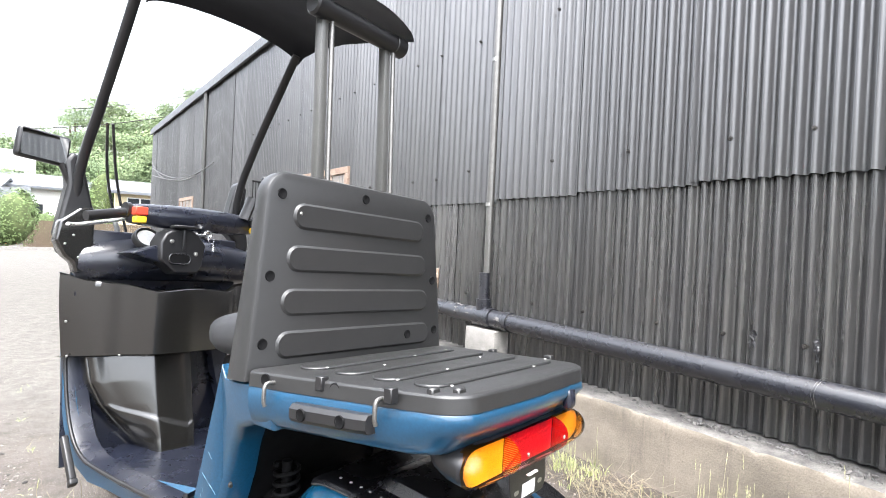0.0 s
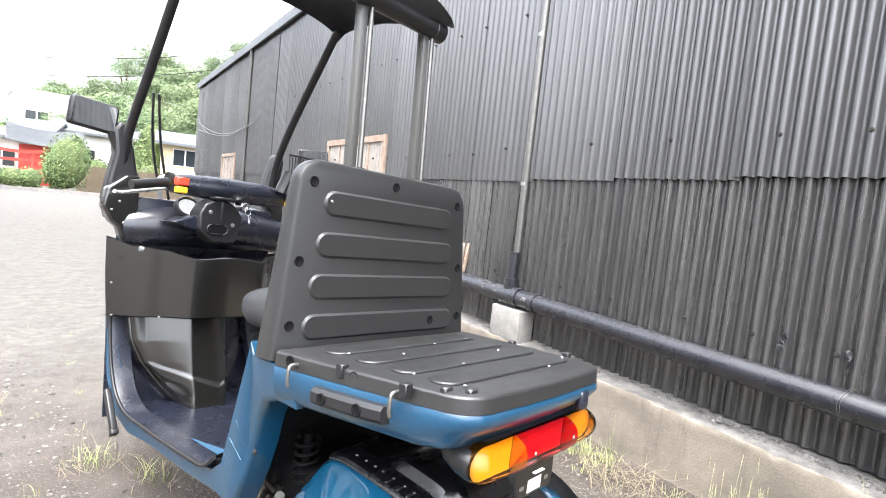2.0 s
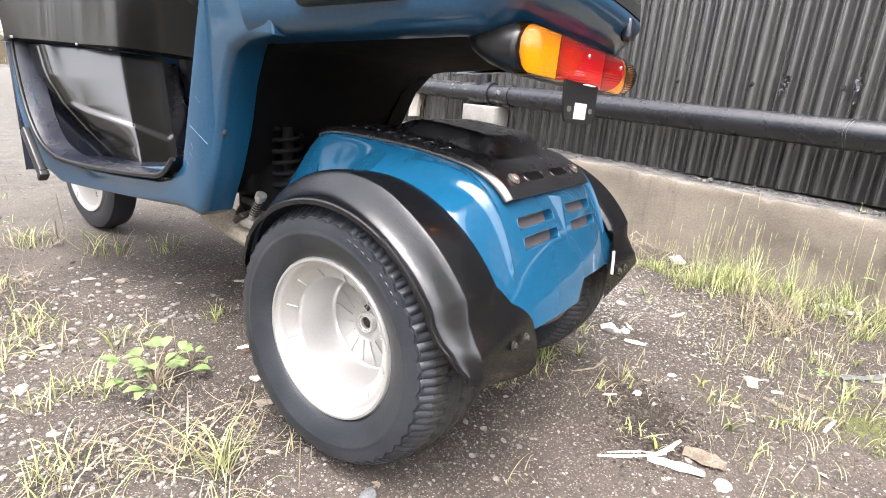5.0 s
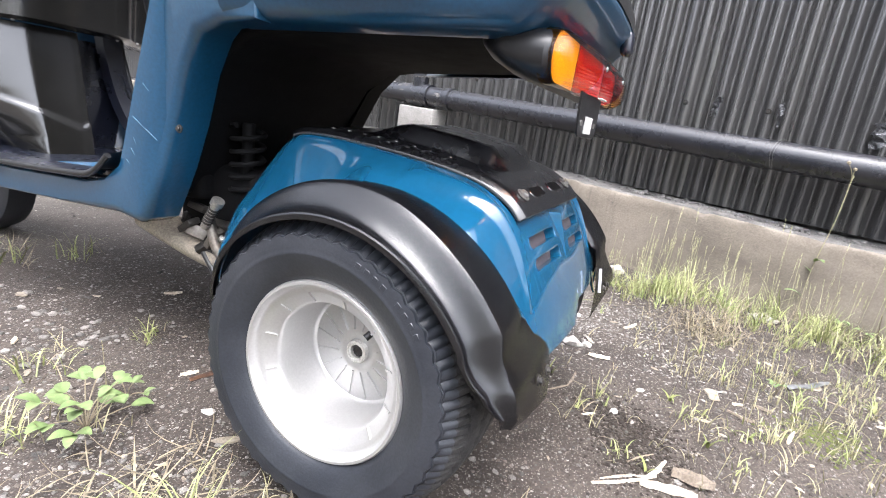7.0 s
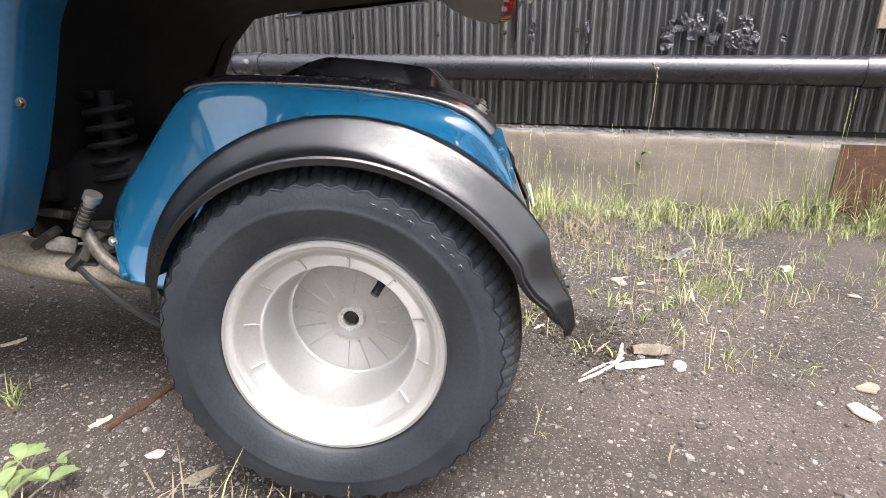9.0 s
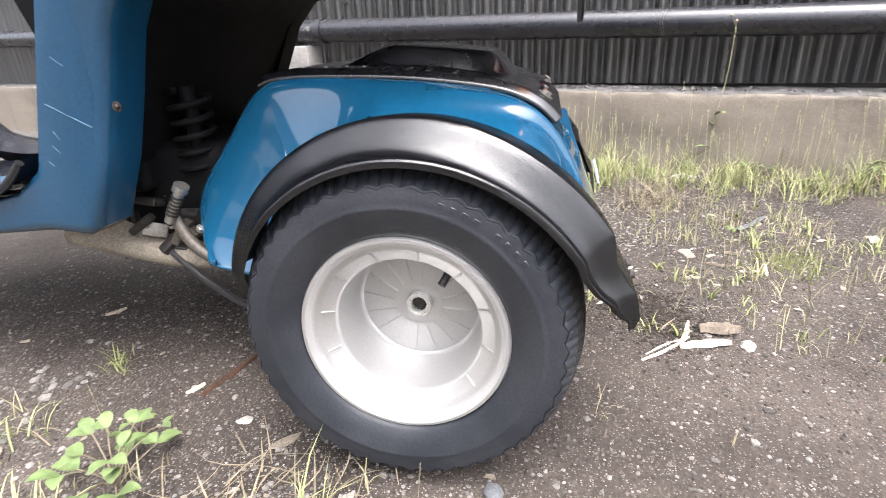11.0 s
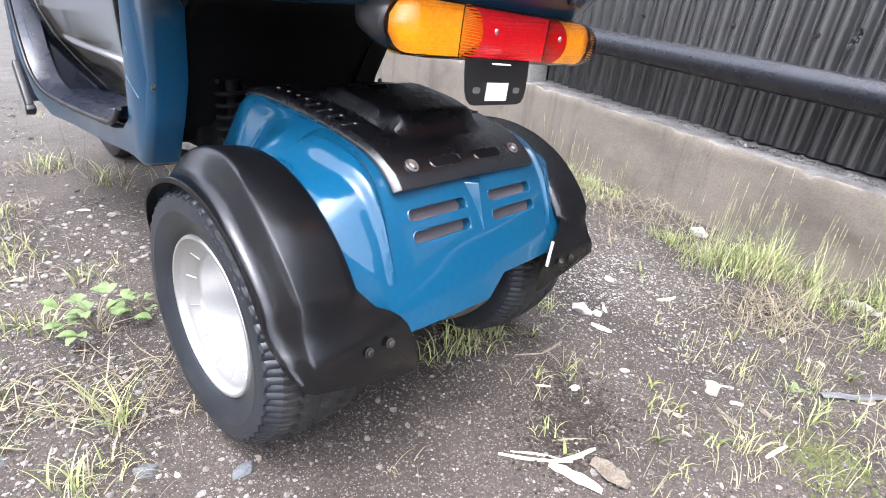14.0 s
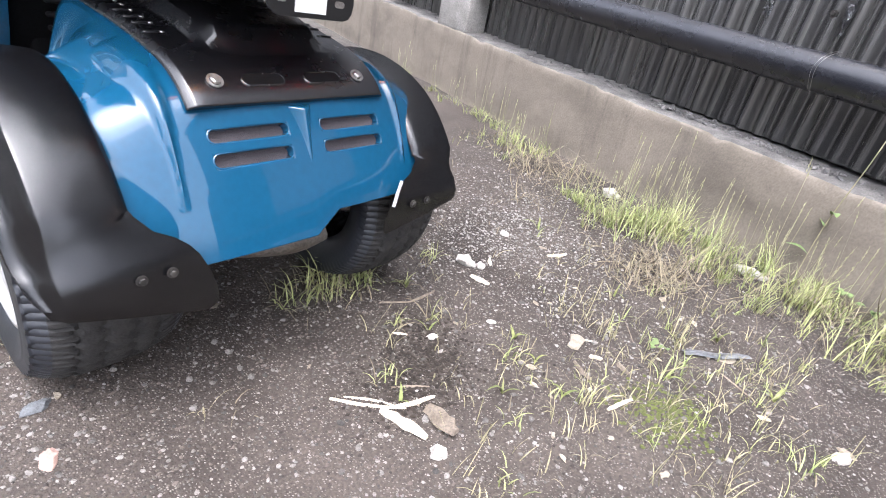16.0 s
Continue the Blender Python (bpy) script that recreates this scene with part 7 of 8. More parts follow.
    for x, y, h in ((-0.52, -0.03, 0.06), (-0.46, -0.02, 0.10), (-0.50, 0.10, 0.10), (-0.47, 0.06, 0.09), (-0.45, 0.12, 0.12), (-0.40, 0.02, 0.08), (-0.62, 0.30, 0.12), (-0.37, 1.50, 0.2), (-0.24, 1.42, 0.22), (-0.15, 1.33, 0.22), (-0.30, 1.60, 0.24), (-0.2, 1.5, 0.2)):
        seed_head(V3, F3, (x, y, gh(x, y)), rnd.uniform(0, 6.28), h, rnd.uniform(0.02, 0.3), 0.025)
    stuff_mesh("seed_grass", V3, F3, [STRAW], "short dry stalks with seed heads by the wheel", "seed grass")


build_yard_grass()


def leaf_mesh(bm, root, yaw, tilt, length, width):
    m = Matrix.Translation(root) @ pose(0, 0, 0, 0, 0, math.degrees(yaw)) @ pose(0, 0, 0, 0, -math.degrees(tilt), 0)
    rows = []
    for i in range(7):
        t = i / 6
        w = width * math.sin(math.pi * min(1, t * 0.92 + 0.06)) ** 0.8 * 0.5
        z = 0.18 * length * math.sin(t * 2.6) - 0.1 * length * t
        rows.append([m @ Vector((length * t, -w, z + w * 0.25)), m @ Vector((length * t, 0, z)), m @ Vector((length * t, w, z + w * 0.25))])
    grid(bm, rows)


def build_weed(x, y, n, size, label, seed):
    rnd = random.Random(seed)
    w = thing("weed", label, "weed", "weeds in the yard", (x, y, gh(x, y)))
    for k in range(n):
        a = rnd.uniform(0, 6.283)
        r, h = size * 0.75 * math.sqrt(rnd.random()), rnd.uniform(0.02, size * 0.8)
        tip = Vector((r * math.cos(a), r * math.sin(a), h))
        st = tube(bmesh.new(), [(0, 0, 0), (tip.x * 0.4, tip.y * 0.4, h * 0.7), tip], 0.0012, 5, 2)
        stem = part("stem", st, STRAW, w)
        for j in range(rnd.randint(2, 3)):
            bm = bmesh.new()
            leaf_mesh(bm, tip, a + rnd.uniform(-1.2, 1.2), rnd.uniform(-0.2, 0.5), rnd.uniform(0.22, 0.40) * size, rnd.uniform(0.17, 0.27) * size)
            part("leaf", bm, LEAF, stem)
    return w


build_weed(-0.46, 0.43, 15, 0.10, "leafy green weed beside the wheel track", 2)
build_weed(-0.36, 0.47, 4, 0.06, "small leafy weed beside the wheel track", 4)
build_weed(*ledge_line(-1.55, 0.03), 7, 0.12, "broad-leaved weed against the concrete footing", 5)
build_weed(*ledge_line(-1.1, 0.05), 5, 0.08, "broad-leaved weed against the concrete footing", 6)
build_weed(0.63, -0.72, 3, 0.06, "small weed on bare dirt", 7)


def build_flower():
    x, y = ledge_line(-0.93, 0.02)
    f = thing("flowering_weed", "thin weed with small pale flower heads by the footing", "weed", at=(x, y, 0))
    part("stem", tube(bmesh.new(), [(0, 0, 0), (0.01, 0, 0.2), (0.0, -0.02, 0.40), (0.02, -0.03, 0.54)], 0.0015, 6, 4), SPRIG, f)
    for dx, h in ((-0.03, 0.61), (0.0, 0.59), (0.035, 0.62)):
        part("stalk", tube(bmesh.new(), [(0.02, -0.03, 0.54), (0.02 + dx * 0.6, -0.03 - dx * 0.3, 0.575), (0.02 + dx, -0.03 - dx, h)], 0.0010, 5, 3), SPRIG, f)
        bm = bmesh.new()
        bmesh.ops.create_icosphere(bm, subdivisions=1, radius=0.007, matrix=Matrix.Translation((0.02 + dx, -0.03 - dx, h)))
        part("flower_head", bm, STRAW, f)
    for z, a in ((0.2, 0.5), (0.24, 3.4), (0.1, 1.8)):
        bm = bmesh.new()
        leaf_mesh(bm, (0.01, 0, z), a, 0.2, 0.07, 0.025)
        part("leaf", bm, LEAF, f)


build_flower()


def rough_stone(name, x, y, size, mat, label, seed, flat=0.6, lift=0.3):
    bm = bmesh.new()
    bmesh.ops.create_icosphere(bm, subdivisions=2, radius=1)
    for v in bm.verts:
        k = 1 + 0.55 * noise.noise(v.co * 1.3 + Vector((seed, 0, 0))) + 0.22 * noise.noise(v.co * 4 + Vector((seed, 5, 0)))
        v.co = Vector((v.co.x * size[0] * k, v.co.y * size[1] * k, v.co.z * size[2] * k))
    me = mesh_of(bm, name, 24)
    me.materials.append(mat)
    ob = new(name, me)
    ob.matrix_world = Matrix.Translation((x, y, gh(x, y) + size[2] * lift)) @ pose(0, 0, 0, 0, 0, seed * 47)
    return tagged(ob, label, "stone", "loose stones")


for i, (x, y, s, mat, lab) in enumerate((
        (1.48, -0.165, (0.030, 0.034, 0.024), PALE, "pale lump of broken concrete in the grass"), (0.555, -0.19, (0.028, 0.022, 0.018), PALE, "white broken stone on dirt"), (0.575, -0.225, (0.012, 0.016, 0.010), PALE, "white broken stone on dirt"),
        (-0.399, -0.115, (0.020, 0.014, 0.007), SLATE, "flat blue-grey pebble on dirt"), (-0.637, 0.605, (0.020, 0.013, 0.008), PALE, "white pebble on dirt"), 
        (1.34, -0.735, (0.055, 0.028, 0.014), PALE, "pale lump of broken concrete in the grass"), (0.64, -1.09, (0.022, 0.014, 0.012), PALE, "pale broken stone on dirt"), (0.03, -0.575, (0.014, 0.014, 0.010), PALE, "white stone beside splinters"),
        (0.80, -0.14, (0.018, 0.014, 0.008), PALE, "white chip on dirt"), (0.40, -0.40, (0.010, 0.008, 0.006), PALE, "white chip on dirt"), (-0.52, -0.02, (0.018, 0.014, 0.008), SLATE, "grey pebble on dirt"), (-0.69, 0.145, (0.014, 0.018, 0.008), SLATE, "grey pebble on dirt"),
        (-0.415, -0.225, (0.020, 0.013, 0.005), TILECHIP, "flat pinkish stone chip on dirt"), (-0.30, 0.315, (0.014, 0.010, 0.005), PALE, "white chip beside the wheel"), (0.24, -0.36, (0.012, 0.009, 0.006), PALE, "white chip on dirt"))):
    rough_stone("stone", x, y, s, mat, lab, i + 1)


def build_splinters():
    rnd = random.Random(21)
    items = [((-0.033, -0.367), (0.056, -0.472), 0.0045, "long bleached wood splinter"), ((0.037, -0.452), (0.118, -0.483), 0.0055, "bleached wood splinter"), ((0.017, -0.446), (0.035, -0.544), 0.0115, "fat bleached wood splinter"),
             ((-0.01, -0.378), (0.05, -0.462), 0.003, "thin wood splinter"), ((0.071, -0.414), (0.13, -0.459), 0.0028, "thin grey splinter"), ((0.084, -0.497), (0.078, -0.572), 0.018, "grey weathered wood chip"),
             ((0.51, -0.245), (0.512, -0.303), 0.009, "white wood chip"), ((-0.245, 0.465), (-0.215, 0.445), 0.006, "white wood chip"), ((0.005, 0.85), (0.04, 0.82), 0.007, "white wood chip"),
             ((0.23, -0.203), (0.292, -0.243), 0.003, "pale dry twig"), ((0.286, -0.24), (0.375, -0.240), 0.004, "pale dry twig"), ((-0.36, 0.85), (-0.38, 0.82), 0.007, "white wood chip"), ((0.18, -0.30), (0.20, -0.325), 0.004, "wood chip"),
             ((0.55, -0.60), (0.52, -0.56), 0.004, "wood chip"), ((0.44, -0.60), (0.41, -0.655), 0.006, "grey weathered wood chip"), ((0.52, -0.665), (0.50, -0.70), 0.007, "grey weathered wood chip"), ((0.62, -0.66), (0.70, -0.60), 0.002, "thin dry twig"),
             ((0.36, -0.72), (0.43, -0.74), 0.005, "wood chip"), ((0.70, -0.83), (0.66, -0.92), 0.0025, "thin dry twig"), ((0.60, -0.24), (0.63, -0.215), 0.006, "wood chip"), ((-0.25, 0.43), (-0.12, 0.39), 0.008, "red-brown bark strip"), ((0.80, -0.30), (0.86, -0.33), 0.007, "wood chip")]
    for (x0, y0), (x1, y1), w, lab in items:
        a, b = Vector((x0, y0, gh(x0, y0) + w * 0.5)), Vector((x1, y1, gh(x1, y1) + w * 0.8))
        d = (b - a)
        L = d.length
        bm = bmesh.new()
        rows = []
        bow = rnd.uniform(-0.05, 0.05) * L
        for i in range(8):
            t = i / 7
            ww = w * (0.3 + 0.7 * math.sin(math.pi * (0.1 + 0.85 * t))) * rnd.uniform(0.75, 1.15)
            o = bow * math.sin(math.pi * t) + rnd.uniform(-0.15, 0.15) * w
            rows.append([(L * t, o - ww, -w * 0.25), (L * t, o - ww * 0.4, w * 0.4 * rnd.uniform(0.7, 1.1)), (L * t, o + ww * 0.7, w * 0.35), (L * t, o + ww, -w * 0.2)])
        vs = grid(bm, rows, close_v=True)
        bm.faces.new(vs[0])
        bm.faces.new(vs[-1])
        me = mesh_of(bm, "splinter", 0)
        me.materials.append(RUST if lab.startswith("red") else GREYWOOD if "grey" in lab or "twig" in lab else SPLINTER)
        ob = new("splinter", me)
        ob.matrix_world = Matrix.Translation(a) @ d.to_track_quat("X", "Z").to_matrix().to_4x4()
        tagged(ob, lab + " on the dirt", "wood chip", "wood chips")


build_splinters()


def build_strip():
    bm = bmesh.new()
    rows = []
    a, b = Vector((0.69, -0.75, 0.006)), Vector((0.815, -0.866, 0.008))
    d = b - a
    n = Vector((-d.y, d.x, 0)).normalized()
    for i in range(9):
        t = i / 8
        w = 0.011 * (0.5 + 0.5 * math.sin(math.pi * (0.2 + 0.7 * t)))
        z = 0.003 * math.sin(t * 9)
        rows.append([a + d * t + n * w + Vector((0, 0, z)), a + d * t + Vector((0, 0, z + 0.004)), a + d * t - n * w + Vector((0, 0, z))])
    grid(bm, rows)
    bmesh.ops.solidify(bm, geom=bm.faces[:], thickness=0.003)
    ob = new("metal_strip", mesh_of(bm, "metal_strip", 40))
    ob.data.materials.append(PALESTRIP)
    tagged(ob, "crumpled grey metal strip lying on dirt", "metal scrap")


build_strip()


def build_gravel():
    """Loose gravel, thousands of small stones in one mesh, and brown grit in another."""
    rnd = np.random.RandomState(4)
    shapes = []
    for k in range(6):
        bm = bmesh.new()
        bmesh.ops.create_icosphere(bm, subdivisions=1, radius=1)
        for v in bm.verts:
            v.co *= 1 + 0.45 * noise.noise(v.co * 1.6 + Vector((k * 7.0, 0, 0)))
        bm.verts.ensure_lookup_table()
        vs = np.array([v.co[:] for v in bm.verts])
        fs = np.array([[v.index for v in f.verts] for f in bm.faces])
        shapes.append((vs, fs))
        bm.free()
    n = 50000
    V, F, base = [], [], 0
    for i in range(n + 7000):
        if i < 34000:
            x, y = rnd.uniform(-1.1, 1.5), rnd.uniform(-1.25, 1.2)
        else:
            x, y = rnd.uniform(-1.6, 1.2), rnd.uniform(0.0, 3.2)
        if i >= n:
            x, y = rnd.uniform(-3.2, -0.2), 0.7 + 6.5 * rnd.rand() ** 1.5
        elif i > 48800:
            x, y = rnd.normal(-0.62, 0.16), rnd.normal(0.25, 0.35)
        dens = 0.5 + 0.7 * noise.noise((x * 2.3, y * 2.3, 12))
        if rnd.rand() > dens + 0.35:
            continue
        s = 0.0010 + 0.0026 * rnd.rand() ** 2.2 + (0.005 * rnd.rand() if rnd.rand() < 0.05 else 0)
        if i >= n:
            s = 0.004 + 0.008 * rnd.rand() ** 2
        elif i > 48800:
            s = 0.002 + 0.0045 * rnd.rand() ** 1.5
        vs, fs = shapes[i % 6]
        a = rnd.uniform(0, 6.283)
        c, sn = math.cos(a), math.sin(a)
        p = vs * [s * rnd.uniform(0.8, 1.4), s, s * rnd.uniform(0.45, 0.8)]
        p = np.stack([p[:, 0] * c - p[:, 1] * sn + x, p[:, 0] * sn + p[:, 1] * c + y, p[:, 2] + gh(x, y) + s * 0.1], 1)
        V.append(p)
        F.append(fs + base)
        base += len(vs)
    me = bpy.data.meshes.new("gravel")
    me.from_pydata(np.concatenate(V).tolist(), [], np.concatenate(F).tolist())
    me.materials.append(STONE)
    tagged(new("gravel", me), "loose grey gravel trodden into the dirt", "gravel", kind="stuff")
    V, F, base = [], [], 0
    for i in range(36000):
        x, y = rnd.uniform(-0.95, 1.15), rnd.uniform(-1.1, 0.75)
        if rnd.rand() > 0.7 + 0.6 * noise.noise((x * 3.3, y * 3.3, 5)):
            continue
        s = 0.0012 + 0.0024 * rnd.rand() ** 2
        vs, fs = shapes[i % 6]
        p = vs * [s * rnd.uniform(0.8, 1.5), s * rnd.uniform(0.8, 1.3), s * 0.8] + [x, y, gh(x, y) + s * 0.1]
        V.append(p)
        F.append(fs + base)
        base += len(vs)
    me = bpy.data.meshes.new("grit")
    me.from_pydata(np.concatenate(V).tolist(), [], np.concatenate(F).tolist())
    me.materials.append(GRIT)
    tagged(new("grit", me), "brown earth grit over the packed dirt", "grit", kind="stuff")
    V, F, base = [], [], 0
    for i in range(9000):
        if i < 5500:
            x, y = rnd.normal(0.86, 0.24), rnd.normal(-0.14, 0.26)
        else:
            x, y = rnd.uniform(-0.95, 1.2), rnd.uniform(-1.15, 1.3)
        if rnd.rand() > 0.6 + 0.7 * noise.noise((x * 4.0, y * 4.0, 31)) or x > 1.55:
            continue
        s = 0.0014 + 0.0034 * rnd.rand() ** 2.0
        vs, fs = shapes[i % 6]
        a = rnd.uniform(0, 6.283)
        c, sn = math.cos(a), math.sin(a)
        p = vs * [s * rnd.uniform(0.9, 1.4), s * rnd.uniform(0.75, 1.1), s * 0.6]
        V.append(np.stack([p[:, 0] * c - p[:, 1] * sn + x, p[:, 0] * sn + p[:, 1] * c + y, p[:, 2] + gh(x, y) + s * 0.15], 1))
        F.append(fs + base)
        base += len(vs)
    me = bpy.data.meshes.new("pale_gravel")
    me.from_pydata(np.concatenate(V).tolist(), [], np.concatenate(F).tolist())
    me.materials.append(PALEGRAVEL)
    tagged(new("pale_gravel", me), "flat pale stone chips strewn over the dirt", "gravel", kind="stuff")


build_gravel()


def build_soil():
    """Dark crumbly soil thrown up behind the wheel."""
    bm = bmesh.new()
    rnd = random.Random(6)
    for k in range(2600):
        x, y = (rnd.gauss(0.13, 0.06), rnd.gauss(-0.42, 0.045)) if k < 1800 else (rnd.gauss(0.22, 0.05), rnd.gauss(-0.36, 0.05))
        s = 0.0012 + 0.0040 * rnd.random() ** 3
        bmesh.ops.create_icosphere(bm, subdivisions=1, radius=s, matrix=Matrix.Translation((x, y, gh(x, y) + s * 0.1)) @ Matrix.Diagonal((1, rnd.uniform(0.7, 1.3), 0.7, 1)))
    for v in bm.verts:
        v.co += Vector((noise.noise(v.co * 150), noise.noise(v.co * 150 + Vector((3, 0, 0))), 0)) * 0.0035
    me = mesh_of(bm, "soil", 0)
    me.materials.append(SOIL)
    tagged(new("loose_soil", me), "dark loose soil scuffed up from the dirt", "soil", kind="stuff")


SOIL = material("dark_soil", (0.024, 0.017, 0.012), 0.95, scale=40, fine=200, bump=0.6, amount=0.7, island=0.3)
build_soil()


def build_litter():
    """Flat, curled bits of bark, leaf and tile on the dirt."""
    rnd = random.Random(17)
    spots = [(0.508, -0.565, 0.045), (0.495, -0.625, 0.022), (0.341, -0.553, 0.016), (0.773, -0.83, 0.035), (0.665, -1.098, 0.026), (0.442, -1.16, 0.028), (-0.113, -0.835, 0.040), (-0.03, -0.894, 0.035),
             (0.836, -0.26, 0.016), (-0.239, 1.067, 0.028), (0.025, 0.834, 0.020), (-0.156, 1.052, 0.014), (-0.126, 0.941, 0.014), (-0.338, 0.223, 0.030), (-0.538, 0.762, 0.028), (-0.422, 0.685, 0.016), (-0.297, 1.143, 0.025),
             (-0.652, 0.406, 0.018), (-0.37, -0.108, 0.012), (-0.064, -0.02, 0.015), (0.90, -0.62, 0.022), (0.62, -0.95, 0.018), (0.30, -0.86, 0.016), (0.86, -0.72, 0.020), (0.56, -0.42, 0.014)]
    for k in range(60):
        x, y = (rnd.gauss(0.45, 0.3), rnd.gauss(-0.72, 0.22)) if k < 34 else (rnd.gauss(-0.45, 0.2), rnd.gauss(0.5, 0.35))
        if abs(abs(x) - 0.3) < 0.13 and abs(y) < 0.14:
            continue
        spots.append((x, y, rnd.uniform(0.005, 0.012)))
    for x, y, s in spots:
        bm = bmesh.new()
        n, seed = 9, rnd.uniform(0, 50)
        rim = []
        for k in range(n):
            a = 2 * math.pi * k / n
            q = s * (0.75 + 0.5 * noise.noise((math.cos(a) * 1.5 + seed, math.sin(a) * 1.5, 0)))
            rim.append((q * math.cos(a), q * 0.55 * math.sin(a)))
        lift = [0.12 * s * noise.noise((p[0] / s + seed, p[1] / s, 3)) for p in rim]
        lo = [bm.verts.new((p[0], p[1], 0.0008 + max(0, h))) for p, h in zip(rim, lift)]
        hi = [bm.verts.new((p[0] * 0.94, p[1] * 0.94, 0.0008 + max(0, h) + max(0.0015, s * 0.07))) for p, h in zip(rim, lift)]
        c0, c1 = bm.verts.new((0, 0, 0)), bm.verts.new((0, 0, max(0.002, s * 0.12)))
        for k in range(n):
            j = (k + 1) % n
            bm.faces.new((lo[k], lo[j], hi[j], hi[k]))
            bm.faces.new((hi[k], hi[j], c1))
            bm.faces.new((lo[j], lo[k], c0))
        me = mesh_of(bm, "bark_chip", 30)
        me.materials.append(LITTER)
        ob = new("bark_chip", me)
        ob.matrix_world = Matrix.Translation((x, y, gh(x, y) + 0.001)) @ pose(0, 0, 0, 0, 0, rnd.uniform(0, 360))
        tagged(ob, "flat bleached chip of bark on the dirt", "bark chip", "bark chips")


build_litter()


def build_moss():
    bm = bmesh.new()
    rnd = random.Random(2)
    for k in range(420):
        x, y = rnd.gauss(0.46, 0.045), rnd.gauss(-0.80, 0.045)
        s = rnd.uniform(0.002, 0.005)
        bmesh.ops.create_icosphere(bm, subdivisions=1, radius=s, matrix=Matrix.Translation((x, y, gh(x, y))) @ Matrix.Diagonal((1.4, 1.2, 0.5, 1)))
    me = mesh_of(bm, "moss", 0)
    me.materials.append(MOSS)
    tagged(new("moss", me), "low green moss patch on the dirt", "moss", kind="stuff")


build_moss()


# ---- the far side of the lot: hedges, houses, shrine, wooded hill ----
def polar(az, r, z=0.0):
    a = radians(az)
    return Vector((-0.95 + r * math.sin(a), -0.75 + r * math.cos(a), z))


def leaf_cloud(rnd, blobs, n, size):
    """Leaves as small bent quads scattered through the outer part of some blobs."""
    V, F = [], []
    for _ in range(n):
        c, r = blobs[rnd.randrange(len(blobs))]
        d = Vector((rnd.gauss(0, 1), rnd.gauss(0, 1), rnd.gauss(0, 1))).normalized()
        p = Vector(c) + Vector((d.x * r[0], d.y * r[1], d.z * r[2])) * rnd.uniform(0.62, 1.05)
        nrm = (d + Vector((rnd.uniform(-0.8, 0.8), rnd.uniform(-0.8, 0.8), rnd.uniform(-0.3, 0.9)))).normalized()
        t = nrm.orthogonal().normalized()
        t = (Matrix.Rotation(rnd.uniform(0, 6.283), 3, nrm) @ t)
        b = nrm.cross(t)
        s = size * rnd.uniform(0.5, 1.3)
        k = len(V)
        V += [p - t * s, p - b * s * 0.55, p + t * s + nrm * s * 0.3, p + b * s * 0.55]
        F.append((k, k + 1, k + 2, k + 3))
    me = bpy.data.meshes.new("crown")
    me.from_pydata([tuple(v) for v in V], [], F)
    return me


